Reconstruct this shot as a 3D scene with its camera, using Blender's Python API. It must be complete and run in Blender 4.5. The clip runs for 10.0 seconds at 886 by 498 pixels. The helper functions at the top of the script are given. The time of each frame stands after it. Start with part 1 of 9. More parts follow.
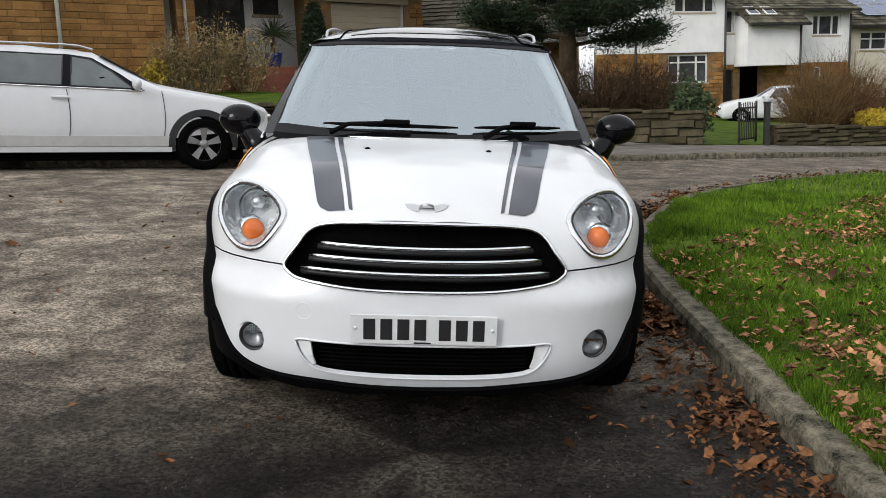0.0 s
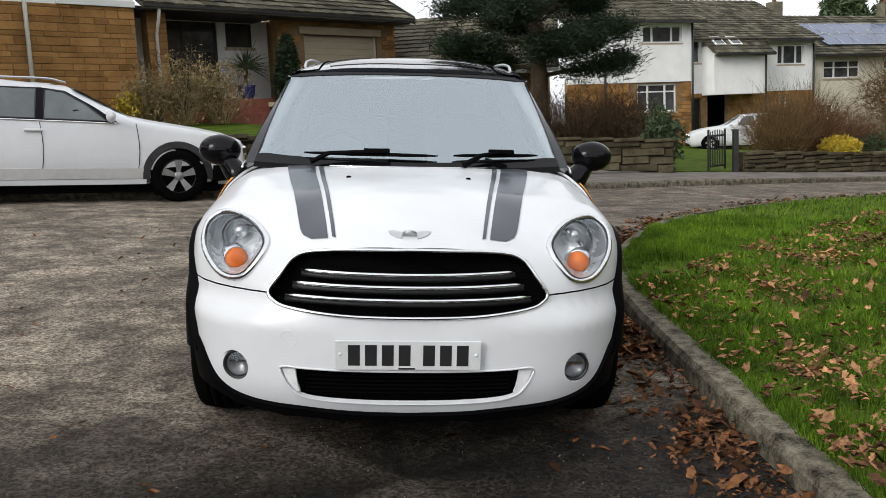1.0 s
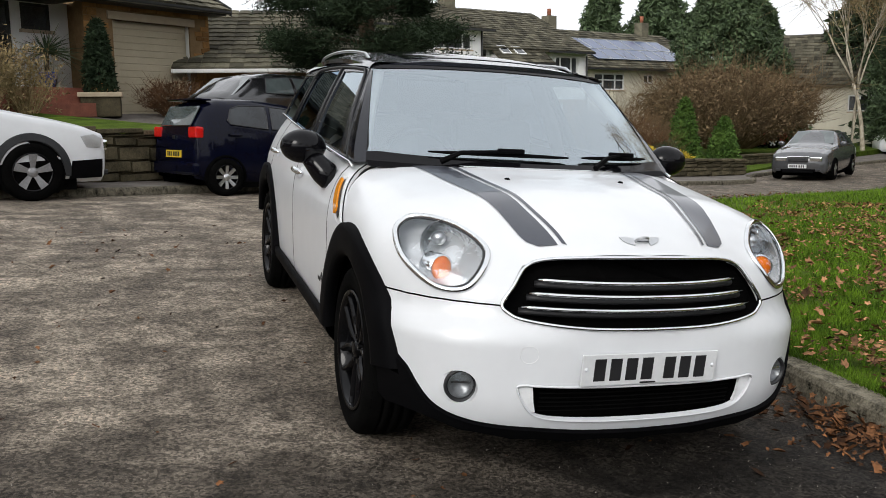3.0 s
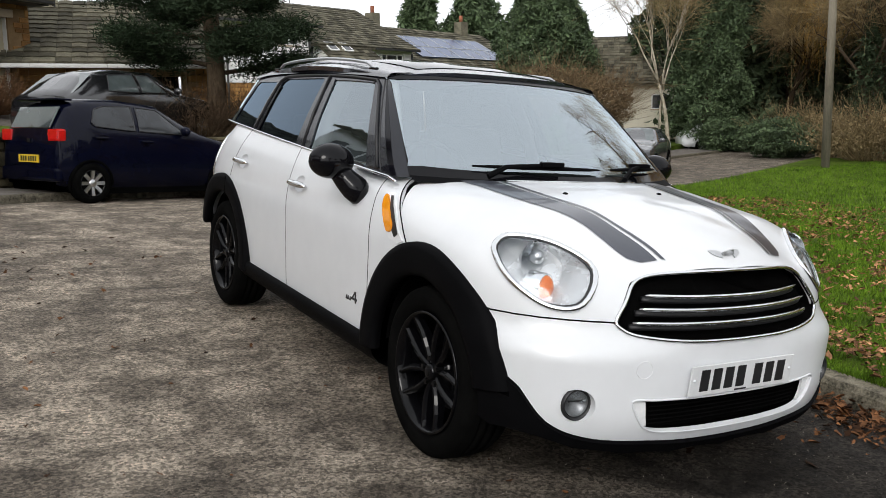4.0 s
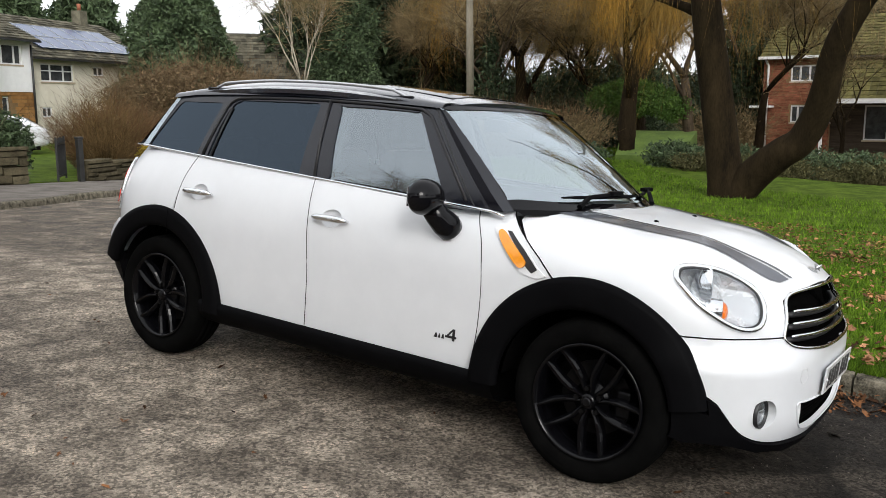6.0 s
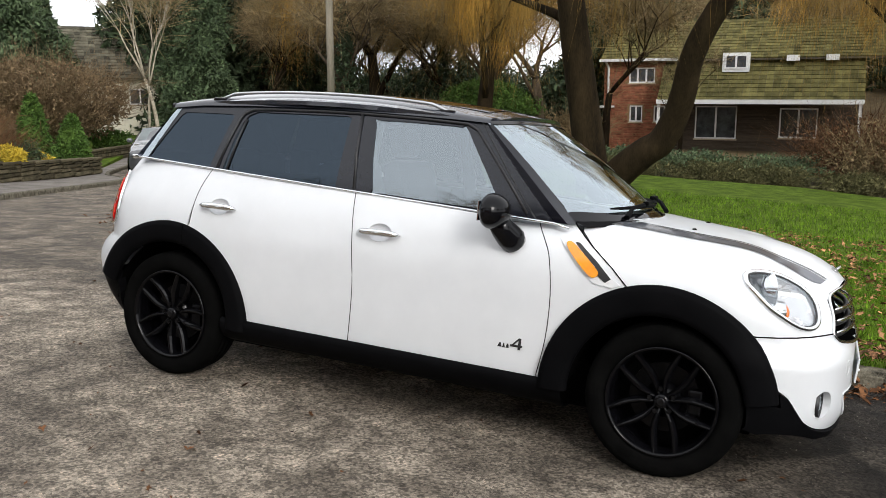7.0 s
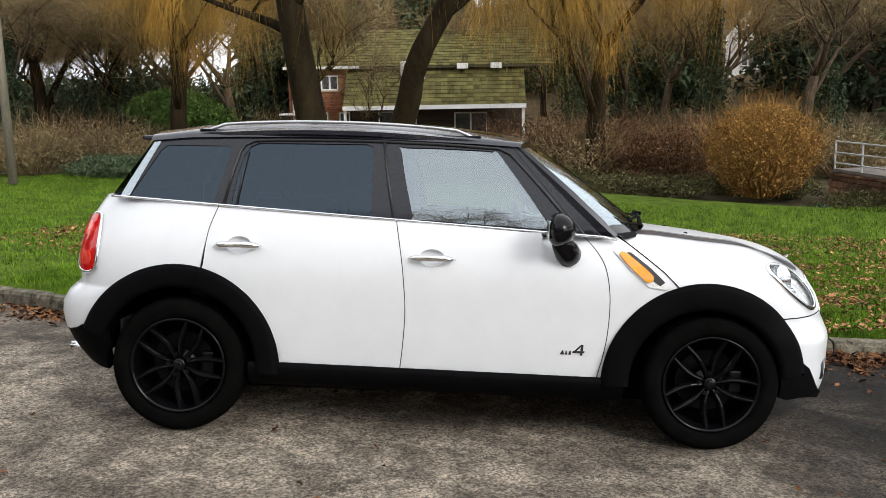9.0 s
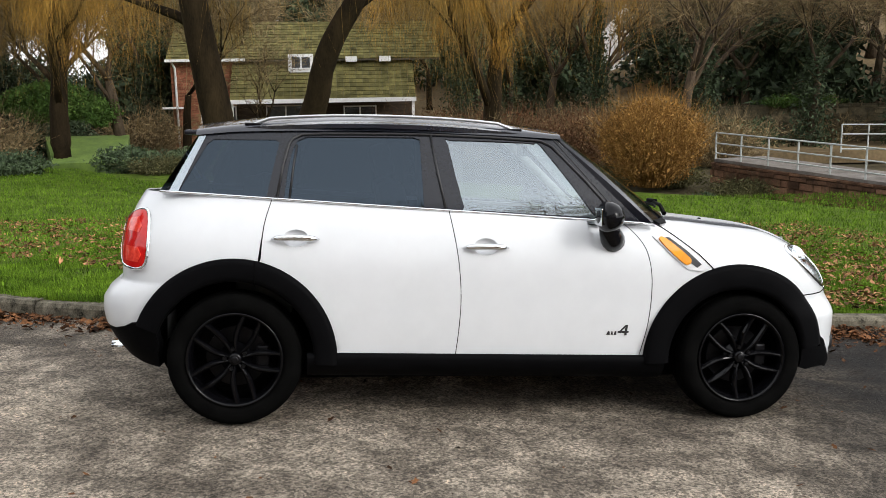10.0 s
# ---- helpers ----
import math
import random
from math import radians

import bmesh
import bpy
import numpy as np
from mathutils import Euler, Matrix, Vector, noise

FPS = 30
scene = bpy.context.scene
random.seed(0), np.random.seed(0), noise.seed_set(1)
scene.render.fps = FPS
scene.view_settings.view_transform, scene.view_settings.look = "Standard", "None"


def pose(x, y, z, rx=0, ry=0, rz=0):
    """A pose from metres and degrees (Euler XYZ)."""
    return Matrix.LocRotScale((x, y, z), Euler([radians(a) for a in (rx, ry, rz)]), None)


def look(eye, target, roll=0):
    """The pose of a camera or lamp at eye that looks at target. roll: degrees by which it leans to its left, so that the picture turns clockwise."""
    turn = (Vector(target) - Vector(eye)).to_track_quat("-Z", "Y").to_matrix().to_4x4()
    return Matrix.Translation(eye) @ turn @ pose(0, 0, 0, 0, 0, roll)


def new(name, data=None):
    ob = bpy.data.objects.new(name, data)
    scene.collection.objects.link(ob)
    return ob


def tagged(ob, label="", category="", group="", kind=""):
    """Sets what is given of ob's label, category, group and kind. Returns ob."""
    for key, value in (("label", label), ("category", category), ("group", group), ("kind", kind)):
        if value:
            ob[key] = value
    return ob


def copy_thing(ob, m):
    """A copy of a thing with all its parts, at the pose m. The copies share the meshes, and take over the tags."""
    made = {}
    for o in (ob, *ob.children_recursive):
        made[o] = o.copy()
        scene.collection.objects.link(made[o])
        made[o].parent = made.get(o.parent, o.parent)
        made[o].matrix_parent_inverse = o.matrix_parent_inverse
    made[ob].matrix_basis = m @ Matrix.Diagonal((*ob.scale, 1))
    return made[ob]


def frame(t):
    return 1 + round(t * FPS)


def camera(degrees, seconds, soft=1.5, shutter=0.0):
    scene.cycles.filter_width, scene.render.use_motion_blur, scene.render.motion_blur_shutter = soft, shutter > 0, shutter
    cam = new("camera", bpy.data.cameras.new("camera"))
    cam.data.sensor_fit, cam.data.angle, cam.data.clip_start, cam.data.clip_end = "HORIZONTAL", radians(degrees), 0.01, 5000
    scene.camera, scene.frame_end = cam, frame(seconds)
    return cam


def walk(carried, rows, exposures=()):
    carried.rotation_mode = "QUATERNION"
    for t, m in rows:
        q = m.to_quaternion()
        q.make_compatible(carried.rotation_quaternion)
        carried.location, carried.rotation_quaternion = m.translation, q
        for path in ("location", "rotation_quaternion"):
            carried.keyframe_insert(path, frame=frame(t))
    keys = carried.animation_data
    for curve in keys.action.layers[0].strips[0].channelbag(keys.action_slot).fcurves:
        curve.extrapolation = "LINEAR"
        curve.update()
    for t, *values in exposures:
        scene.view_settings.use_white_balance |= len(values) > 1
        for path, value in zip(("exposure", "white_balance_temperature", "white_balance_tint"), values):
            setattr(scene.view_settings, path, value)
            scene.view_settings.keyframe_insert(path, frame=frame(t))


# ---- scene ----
cam = camera(53.6, 10.0, soft=0.7)
PATH = [
    (0, (0.086, -3.005, 1.271), (0.0996, -1.0346, 0.9274), -2.08),
    (0.5, (0.093, -3.020, 1.271), (0.1541, -1.0416, 0.9846), -2.54),
    (1, (0.052, -3.044, 1.264), (0.1283, -1.0645, 0.9853), -2.53),
    (1.5, (-0.232, -3.054, 1.233), (-0.1278, -1.0755, 0.9592), -1.71),
    (2, (-0.634, -2.959, 1.245), (-0.4048, -0.9917, 0.9698), -0.74),
    (2.5, (-1.061, -2.747, 1.281), (-0.6070, -0.8193, 1.0028), -0.11),
    (2.7, (-1.256, -2.670, 1.284), (-0.7434, -0.7571, 1.0030), -0.19),
    (3.8, (-2.210, -2.138, 1.391), (-1.2922, -0.3904, 1.0714), -1.42),
    (4, (-2.404, -2.064, 1.396), (-1.4088, -0.3568, 1.0872), -0.73),
    (4.5, (-2.824, -1.778, 1.461), (-1.6179, -0.2134, 1.1490), -0.89),
    (5, (-3.168, -1.407, 1.496), (-1.7991, 0.0159, 1.1758), -0.54),
    (5.5, (-3.520, -1.026, 1.525), (-2.0126, 0.2481, 1.2009), -0.24),
    (5.7, (-3.674, -0.872, 1.556), (-2.1172, 0.3399, 1.2277), -0.22),
    (6.8, (-4.307, -0.027, 1.610), (-2.5342, 0.8387, 1.2852), -0.16),
    (7, (-4.417, 0.167, 1.662), (-2.6146, 0.9659, 1.3282), 0.06),
    (7.5, (-4.612, 0.610, 1.699), (-2.7405, 1.2347, 1.3705), -0.21),
    (8, (-4.767, 1.052, 1.726), (-2.8434, 1.4988, 1.4094), -0.87),
    (8.5, (-4.896, 1.459, 1.768), (-2.9402, 1.7311, 1.4491), -1.16),
    (9, (-4.946, 1.900, 1.780), (-2.9741, 1.9668, 1.4529), -1.03),
    (9.5, (-5.029, 2.348, 1.789), (-3.0589, 2.2759, 1.4543), -1.09),
    (10, (-5.062, 2.773, 1.799), (-3.1042, 2.5604, 1.4527), -1.00),
]
walk(cam, [(t, look(eye, target, roll)) for t, eye, target, roll in PATH], [(0, 0.0), (2, -0.03), (4, 0.02), (5.5, 0.14), (7, 0.36), (10, 0.45)])

# ---- sky and sun: a bright, even winter overcast ----
world = bpy.data.worlds.new("overcast_sky")
scene.world = world
world.use_nodes = True
wn, wl = world.node_tree.nodes, world.node_tree.links
wn.clear()
sky = wn.new("ShaderNodeTexSky")
sky.sky_type, sky.sun_disc = "NISHITA", False
sky.sun_elevation, sky.sun_rotation = radians(30), radians(223)
sky.air_density, sky.dust_density, sky.ozone_density = 1.0, 6.0, 1.0
grey = wn.new("ShaderNodeHueSaturation")
grey.inputs["Saturation"].default_value = 0.12
lift = wn.new("ShaderNodeMix")
lift.data_type = "RGBA"
lift.inputs["Factor"].default_value = 0.72
lift.inputs["B"].default_value = (9.6, 9.8, 10.2, 1)
back = wn.new("ShaderNodeBackground")
back.inputs["Strength"].default_value = 0.15
wout = wn.new("ShaderNodeOutputWorld")
wl.new(sky.outputs["Color"], grey.inputs["Color"])
wl.new(grey.outputs["Color"], lift.inputs["A"])
wl.new(lift.outputs["Result"], back.inputs["Color"])
wl.new(back.outputs["Background"], wout.inputs["Surface"])
sun_data = bpy.data.lights.new("sun", "SUN")
sun_data.energy, sun_data.angle, sun_data.color = 1.35, radians(22), (1.0, 0.97, 0.92)
sun = new("sun", sun_data)
sun.matrix_world = look((-23, -25, 20), (0, 0, 0))
scene.view_settings.exposure = 0.0

# ---- tools ----
def level(v, lo, hi, k):
    """v between lo and hi, levelling off within k beyond."""
    if v > hi:
        return hi + k * (1 - math.exp(-(v - hi) / k))
    if v < lo:
        return lo - k * (1 - math.exp(-(lo - v) / k))
    return v


def ground_z(x, y):
    """The lie of the land: it falls to the stream and rises gently up the road."""
    return -0.0632 * level(x, -5, 12, 4.8) + 0.046 * level(y, -4, 3, 3.0)


def mesh_of(verts, faces, smooth=False):
    me = bpy.data.meshes.new("mesh")
    me.from_pydata([tuple(v) for v in verts], [], [tuple(f) for f in faces])
    if smooth:
        me.polygons.foreach_set("use_smooth", [True] * len(me.polygons))
    me.update()
    return me


def part(name, shape, material, parent=None, label="", smooth=None):
    """Links a bmesh or a mesh as one object, under a thing if one is given."""
    if isinstance(shape, bmesh.types.BMesh):
        me = bpy.data.meshes.new(name)
        shape.to_mesh(me)
        shape.free()
    else:
        me = shape
        me.name = name
    if smooth is not None:
        me.polygons.foreach_set("use_smooth", [smooth] * len(me.polygons))
    if material is not None and not me.materials:
        me.materials.append(material)
    ob = new(name, me)
    if parent is not None:
        ob.parent = parent
    if label:
        ob["label"] = label
    return ob


def thing(name, label, category, m=None, group="", kind=""):
    ob = new(name)
    ob.empty_display_size = 0.2
    if m is not None:
        ob.matrix_world = m
    return tagged(ob, label, category, group, kind)


def box(bm, x0, y0, z0, x1, y1, z1, bevel=0.0, m=None):
    """Adds a box, its edges bevelled, to bm."""
    made = bmesh.ops.create_cube(bm, size=1.0)["verts"]
    mid = Vector(((x0 + x1) / 2, (y0 + y1) / 2, (z0 + z1) / 2))
    for v in made:
        v.co = Vector((v.co.x * (x1 - x0), v.co.y * (y1 - y0), v.co.z * (z1 - z0))) + mid
        if m is not None:
            v.co = m @ v.co
    if bevel:
        edges = {e for v in made for e in v.link_edges}
        bmesh.ops.bevel(bm, geom=list(edges), offset=bevel, segments=2, affect="EDGES", profile=0.6)
    return bm


def boxed(*a, bevel=0.0, m=None):
    return box(bmesh.new(), *a, bevel=bevel, m=m)


def tube(points, radii, sides=8, closed=False):
    """A mesh pipe along points, with one radius or one for each."""
    pts = [Vector(p) for p in points]
    n = len(pts)
    if not isinstance(radii, (list, tuple)):
        radii = [radii] * n
    verts, faces = [], []
    up = Vector((0, 0, 1))
    for i, p in enumerate(pts):
        a = pts[(i - 1) % n] if (closed or i > 0) else p
        b = pts[(i + 1) % n] if (closed or i < n - 1) else p
        d = (b - a).normalized() if (b - a).length > 1e-9 else Vector((0, 0, 1))
        side = d.cross(up)
        if side.length < 0.05:
            side = d.cross(Vector((1, 0, 0)))
        side.normalize()
        other = side.cross(d)
        for k in range(sides):
            t = 2 * math.pi * k / sides
            verts.append(p + radii[i] * (math.cos(t) * side + math.sin(t) * other))
    rings = n if closed else n - 1
    for i in range(rings):
        j = (i + 1) % n
        for k in range(sides):
            l = (k + 1) % sides
            faces.append((i * sides + k, i * sides + l, j * sides + l, j * sides + k))
    if not closed:
        faces.append(tuple(range(sides))[::-1])
        faces.append(tuple(range((n - 1) * sides, n * sides)))
    return verts, faces


def merged(pieces, smooth=False):
    """One mesh from several (verts, faces)."""
    verts, faces = [], []
    for v, f in pieces:
        o = len(verts)
        verts.extend(v)
        faces.extend(tuple(i + o for i in face) for face in f)
    return mesh_of(verts, faces, smooth)


def lathe(profile, steps=48, m=None):
    """Turns a profile of (radius, x) round the x axis."""
    verts, faces = [], []
    n = len(profile)
    for k in range(steps):
        t = 2 * math.pi * k / steps
        for r, x in profile:
            v = Vector((x, r * math.cos(t), r * math.sin(t)))
            verts.append(m @ v if m is not None else v)
    for k in range(steps):
        l = (k + 1) % steps
        for i in range(n - 1):
            faces.append((k * n + i, k * n + i + 1, l * n + i + 1, l * n + i))
    return verts, faces


def inside(p, poly):
    x, y = p
    hit = False
    for i in range(len(poly)):
        (ax, ay), (bx, by) = poly[i - 1], poly[i]
        if (ay > y) != (by > y) and x < (bx - ax) * (y - ay) / (by - ay) + ax:
            hit = not hit
    return hit


def fill(outline, holes=(), step=0.04):
    """Triangles that fill a plane outline with holes, with inner points every step. Returns points and faces."""
    from mathutils.geometry import delaunay_2d_cdt
    pts, edges = [], []
    for loop in (outline, *holes):
        o, n = len(pts), len(loop)
        pts += [Vector(p) for p in loop]
        edges += [(o + i, o + (i + 1) % n) for i in range(n)]
    xs, ys = [p[0] for p in outline], [p[1] for p in outline]
    rim = np.array([tuple(p) for p in pts])
    for gx in np.arange(min(xs) + step / 2, max(xs), step):
        for gy in np.arange(min(ys) + step / 2, max(ys), step):
            if inside((gx, gy), outline) and not any(inside((gx, gy), h) for h in holes):
                if np.hypot(rim[:, 0] - gx, rim[:, 1] - gy).min() > 0.4 * step:
                    pts.append(Vector((float(gx), float(gy))))
    out = delaunay_2d_cdt(pts, edges, [], 0, 1e-7)
    verts, tris = out[0], []
    for f in out[2]:
        c = sum((verts[i] for i in f), Vector((0, 0))) / len(f)
        if inside(c, outline) and not any(inside(c, h) for h in holes):
            tris.append(tuple(f))
    return verts, tris


def dense(loop, step):
    """The loop with points added, so that none lie further apart than step."""
    out = []
    for i in range(len(loop)):
        a, b = Vector(loop[i]), Vector(loop[(i + 1) % len(loop)])
        n = max(1, math.ceil((b - a).length / step))
        out += [tuple(a.lerp(b, k / n)) for k in range(n)]
    return out


def smooth_loop(loop, per=6, closed=True):
    """A Catmull-Rom curve through the loop's points."""
    n, out = len(loop), []
    for i in range(n if closed else n - 1):
        if closed:
            p = [Vector(loop[(i + k) % n]) for k in (-1, 0, 1, 2)]
        else:
            p = [Vector(loop[min(n - 1, max(0, i + k))]) for k in (-1, 0, 1, 2)]
        for k in range(per):
            t = k / per
            out.append(tuple(0.5 * (2 * p[1] + t * (p[2] - p[0]) + t * t * (2 * p[0] - 5 * p[1] + 4 * p[2] - p[3]) + t ** 3 * (3 * p[1] - p[0] - 3 * p[2] + p[3]))))
    if not closed:
        out.append(tuple(loop[-1]))
    return out


def sheet(outline, height, step, holes=(), drop=0.0):
    """A ground sheet: the plane outline filled and laid at height(x, y), with a skirt of depth drop."""
    pts, tris = fill(dense(outline, step), holes, step)
    verts = [Vector((p[0], p[1], height(p[0], p[1]))) for p in pts]
    faces = []
    for a, b, c in tris:
        up = (verts[b] - verts[a]).cross(verts[c] - verts[a]).z > 0
        faces.append((a, b, c) if up else (a, c, b))
    if drop:
        loop = dense(outline, step)
        o, n = len(verts), len(loop)
        for x, y in loop:
            z = height(x, y)
            verts += [Vector((x, y, z)), Vector((x, y, z - drop))]
        faces += [(o + 2 * i, o + 2 * i + 1, o + 2 * ((i + 1) % n) + 1, o + 2 * ((i + 1) % n)) for i in range(n)]
    return mesh_of(verts, faces, False)


def spread(loop, d):
    """An open line moved sideways by d (to its left)."""
    out = []
    for i in range(len(loop)):
        a, b = Vector(loop[max(0, i - 1)]), Vector(loop[min(len(loop) - 1, i + 1)])
        t = (b - a).normalized()
        out.append((loop[i][0] - t.y * d, loop[i][1] + t.x * d))
    return out


# ---- materials ----
def material(name, dark, light, scale=6.0, rough=0.7, rough2=None, metal=0.0, bump=0.0, fine=60.0, patch=0.0, coat=0.0, spec=0.5, vary=0.0, stretch=None, island=0.0):
    """A surface between two colours, mottled at two scales, with fine relief. vary: brightness by object; island: by loose piece."""
    mat = bpy.data.materials.new(name)
    mat.use_nodes = True
    nt = mat.node_tree
    n, l = nt.nodes, nt.links
    bsdf = n["Principled BSDF"]
    co = n.new("ShaderNodeTexCoord")
    src = co.outputs["Object"]
    if stretch:
        mp = n.new("ShaderNodeMapping")
        mp.inputs["Scale"].default_value = stretch
        l.new(src, mp.inputs["Vector"])
        src = mp.outputs["Vector"]
    big = n.new("ShaderNodeTexNoise")
    big.inputs["Scale"].default_value, big.inputs["Detail"].default_value, big.inputs["Roughness"].default_value = scale, 6.0, 0.62
    small = n.new("ShaderNodeTexNoise")
    small.inputs["Scale"].default_value, small.inputs["Detail"].default_value = fine, 4.0
    l.new(src, big.inputs["Vector"])
    l.new(src, small.inputs["Vector"])
    add = n.new("ShaderNodeMath")
    add.operation = "MULTIPLY_ADD"
    l.new(small.outputs["Fac"], add.inputs[0])
    add.inputs[1].default_value = 0.45
    l.new(big.outputs["Fac"], add.inputs[2])
    ramp = n.new("ShaderNodeValToRGB")
    ramp.color_ramp.elements[0].position, ramp.color_ramp.elements[1].position = 0.5, 0.95
    ramp.color_ramp.elements[0].color, ramp.color_ramp.elements[1].color = (*dark, 1), (*light, 1)
    l.new(add.outputs[0], ramp.inputs["Fac"])
    colour = ramp.outputs["Color"]
    if vary or island:
        seed = n.new("ShaderNodeObjectInfo").outputs["Random"] if vary else n.new("ShaderNodeNewGeometry").outputs["Random Per Island"]
        span = n.new("ShaderNodeMapRange")
        span.inputs["To Min"].default_value, span.inputs["To Max"].default_value = 1 - (vary or island), 1 + (vary or island)
        l.new(seed, span.inputs["Value"])
        hsv = n.new("ShaderNodeHueSaturation")
        l.new(span.outputs["Result"], hsv.inputs["Value"])
        l.new(colour, hsv.inputs["Color"])
        colour = hsv.outputs["Color"]
    l.new(colour, bsdf.inputs["Base Color"])
    bsdf.inputs["Metallic"].default_value = metal
    bsdf.inputs["Specular IOR Level"].default_value = spec
    bsdf.inputs["Coat Weight"].default_value = coat
    bsdf.inputs["Coat Roughness"].default_value = 0.03
    rr = n.new("ShaderNodeMapRange")
    rr.inputs["To Min"].default_value, rr.inputs["To Max"].default_value = rough, rough if rough2 is None else rough2
    l.new(big.outputs["Fac"], rr.inputs["Value"])
    l.new(rr.outputs["Result"], bsdf.inputs["Roughness"])
    if bump:
        b = n.new("ShaderNodeBump")
        b.inputs["Strength"].default_value, b.inputs["Distance"].default_value = min(1.0, bump), 0.01
        l.new(add.outputs[0], b.inputs["Height"])
        l.new(b.outputs["Normal"], bsdf.inputs["Normal"])
    return mat


def glass_material(name, tint, rough=0.0, mirror=0.06, sheen=(0.83, 0.93, 1)):
    """A thin pane, clear or tinted; its gloss grows from mirror, seen straight, to full at a graze."""
    mat = bpy.data.materials.new(name)
    mat.use_nodes = True
    n, l = mat.node_tree.nodes, mat.node_tree.links
    n.clear()
    clear, gloss, mix, weight, out = (n.new("ShaderNode" + k) for k in ("BsdfTransparent", "BsdfGlossy", "MixShader", "LayerWeight", "OutputMaterial"))
    clear.inputs["Color"].default_value = (*tint, 1)
    gloss.inputs["Roughness"].default_value = rough
    # Bluish tint: the sky's blue put into the gloss colour.
    gloss.inputs["Color"].default_value = (*sheen, 1)
    weight.inputs["Blend"].default_value = 0.5
    power, span = n.new("ShaderNodeMath"), n.new("ShaderNodeMapRange")
    power.operation, power.inputs[1].default_value = "POWER", 5.0
    span.inputs["To Min"].default_value, span.inputs["To Max"].default_value = mirror, 1.0
    l.new(weight.outputs["Facing"], power.inputs[0])
    l.new(power.outputs[0], span.inputs["Value"])
    l.new(span.outputs["Result"], mix.inputs["Fac"])
    l.new(clear.outputs[0], mix.inputs[1])
    l.new(gloss.outputs[0], mix.inputs[2])
    l.new(mix.outputs[0], out.inputs["Surface"])
    return mat


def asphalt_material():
    """Worn road: stones set in tar; coloured darker round the car's nose to carry shade, pale worn stone and dust
    further on.
    """
    mat = bpy.data.materials.new("asphalt")
    mat.use_nodes = True
    n, l = mat.node_tree.nodes, mat.node_tree.links
    bsdf = n["Principled BSDF"]
    co = n.new("ShaderNodeTexCoord").outputs["Object"]

    def noise(scale, detail=5.0, rough=0.6):
        k = n.new("ShaderNodeTexNoise")
        k.inputs["Scale"].default_value, k.inputs["Detail"].default_value, k.inputs["Roughness"].default_value = scale, detail, rough
        l.new(co, k.inputs["Vector"])
        return k.outputs["Fac"]

    def calc(op, a, b=0.0, c=0.0):
        k = n.new("ShaderNodeMath")
        k.operation = op
        for i, v in enumerate((a, b, c)):
            if hasattr(v, "is_linked"):
                l.new(v, k.inputs[i])
            else:
                k.inputs[i].default_value = v
        return k.outputs[0]

    def span(v, a, b, lo, hi):
        k = n.new("ShaderNodeMapRange")
        k.interpolation_type = "SMOOTHSTEP"
        for name_, x in (("From Min", a), ("From Max", b), ("To Min", lo), ("To Max", hi)):
            k.inputs[name_].default_value = x
        l.new(v, k.inputs["Value"])
        return k.outputs["Result"]

    def mixed(fac, a, b, kind="MIX"):
        k = n.new("ShaderNodeMix")
        k.data_type, k.blend_type = "RGBA", kind
        if hasattr(fac, "is_linked"):
            l.new(fac, k.inputs["Factor"])
        else:
            k.inputs["Factor"].default_value = fac
        for slot, v in (("A", a), ("B", b)):
            if hasattr(v, "is_linked"):
                l.new(v, k.inputs[slot])
            else:
                k.inputs[slot].default_value = (*v, 1)
        return k.outputs["Result"]

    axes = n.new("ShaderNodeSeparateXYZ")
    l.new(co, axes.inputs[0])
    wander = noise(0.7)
    # Tone by position: wear, with shade and exposure put into the colour.
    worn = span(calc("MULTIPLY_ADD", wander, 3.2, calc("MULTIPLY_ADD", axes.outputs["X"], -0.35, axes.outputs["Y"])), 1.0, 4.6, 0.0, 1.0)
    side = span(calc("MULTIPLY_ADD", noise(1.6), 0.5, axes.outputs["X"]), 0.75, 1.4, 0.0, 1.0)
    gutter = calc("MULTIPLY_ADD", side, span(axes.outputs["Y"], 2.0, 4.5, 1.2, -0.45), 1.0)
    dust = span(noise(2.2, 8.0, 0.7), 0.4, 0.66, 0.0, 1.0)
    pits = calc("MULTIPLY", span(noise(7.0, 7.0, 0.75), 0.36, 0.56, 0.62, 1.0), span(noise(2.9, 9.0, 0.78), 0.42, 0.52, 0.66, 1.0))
    # Tar darker than its own colour: the bumper's shade is included.
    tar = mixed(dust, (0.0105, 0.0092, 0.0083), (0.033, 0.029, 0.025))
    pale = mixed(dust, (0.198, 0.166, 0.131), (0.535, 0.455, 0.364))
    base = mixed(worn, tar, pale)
    cells = n.new("ShaderNodeTexVoronoi")
    cells.inputs["Scale"].default_value = 85.0
    l.new(co, cells.inputs["Vector"])
    shade = n.new("ShaderNodeSeparateColor")
    l.new(cells.outputs["Color"], shade.inputs["Color"])
    stone = calc("MULTIPLY", span(shade.outputs["Red"], 0.0, 1.0, 0.5, 1.62), span(noise(240.0, 3.0), 0.3, 0.7, 0.65, 1.4))
    grain = calc("MULTIPLY", calc("MULTIPLY", stone, span(noise(30.0, 7.0, 0.8), 0.32, 0.7, 0.78, 1.22)), calc("MULTIPLY", pits, gutter))
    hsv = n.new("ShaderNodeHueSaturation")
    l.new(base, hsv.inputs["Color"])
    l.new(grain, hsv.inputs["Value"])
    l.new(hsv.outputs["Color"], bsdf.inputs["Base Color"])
    l.new(span(dust, 0.0, 1.0, 0.62, 0.92), bsdf.inputs["Roughness"])
    bsdf.inputs["Specular IOR Level"].default_value = 0.1
    bump = n.new("ShaderNodeBump")
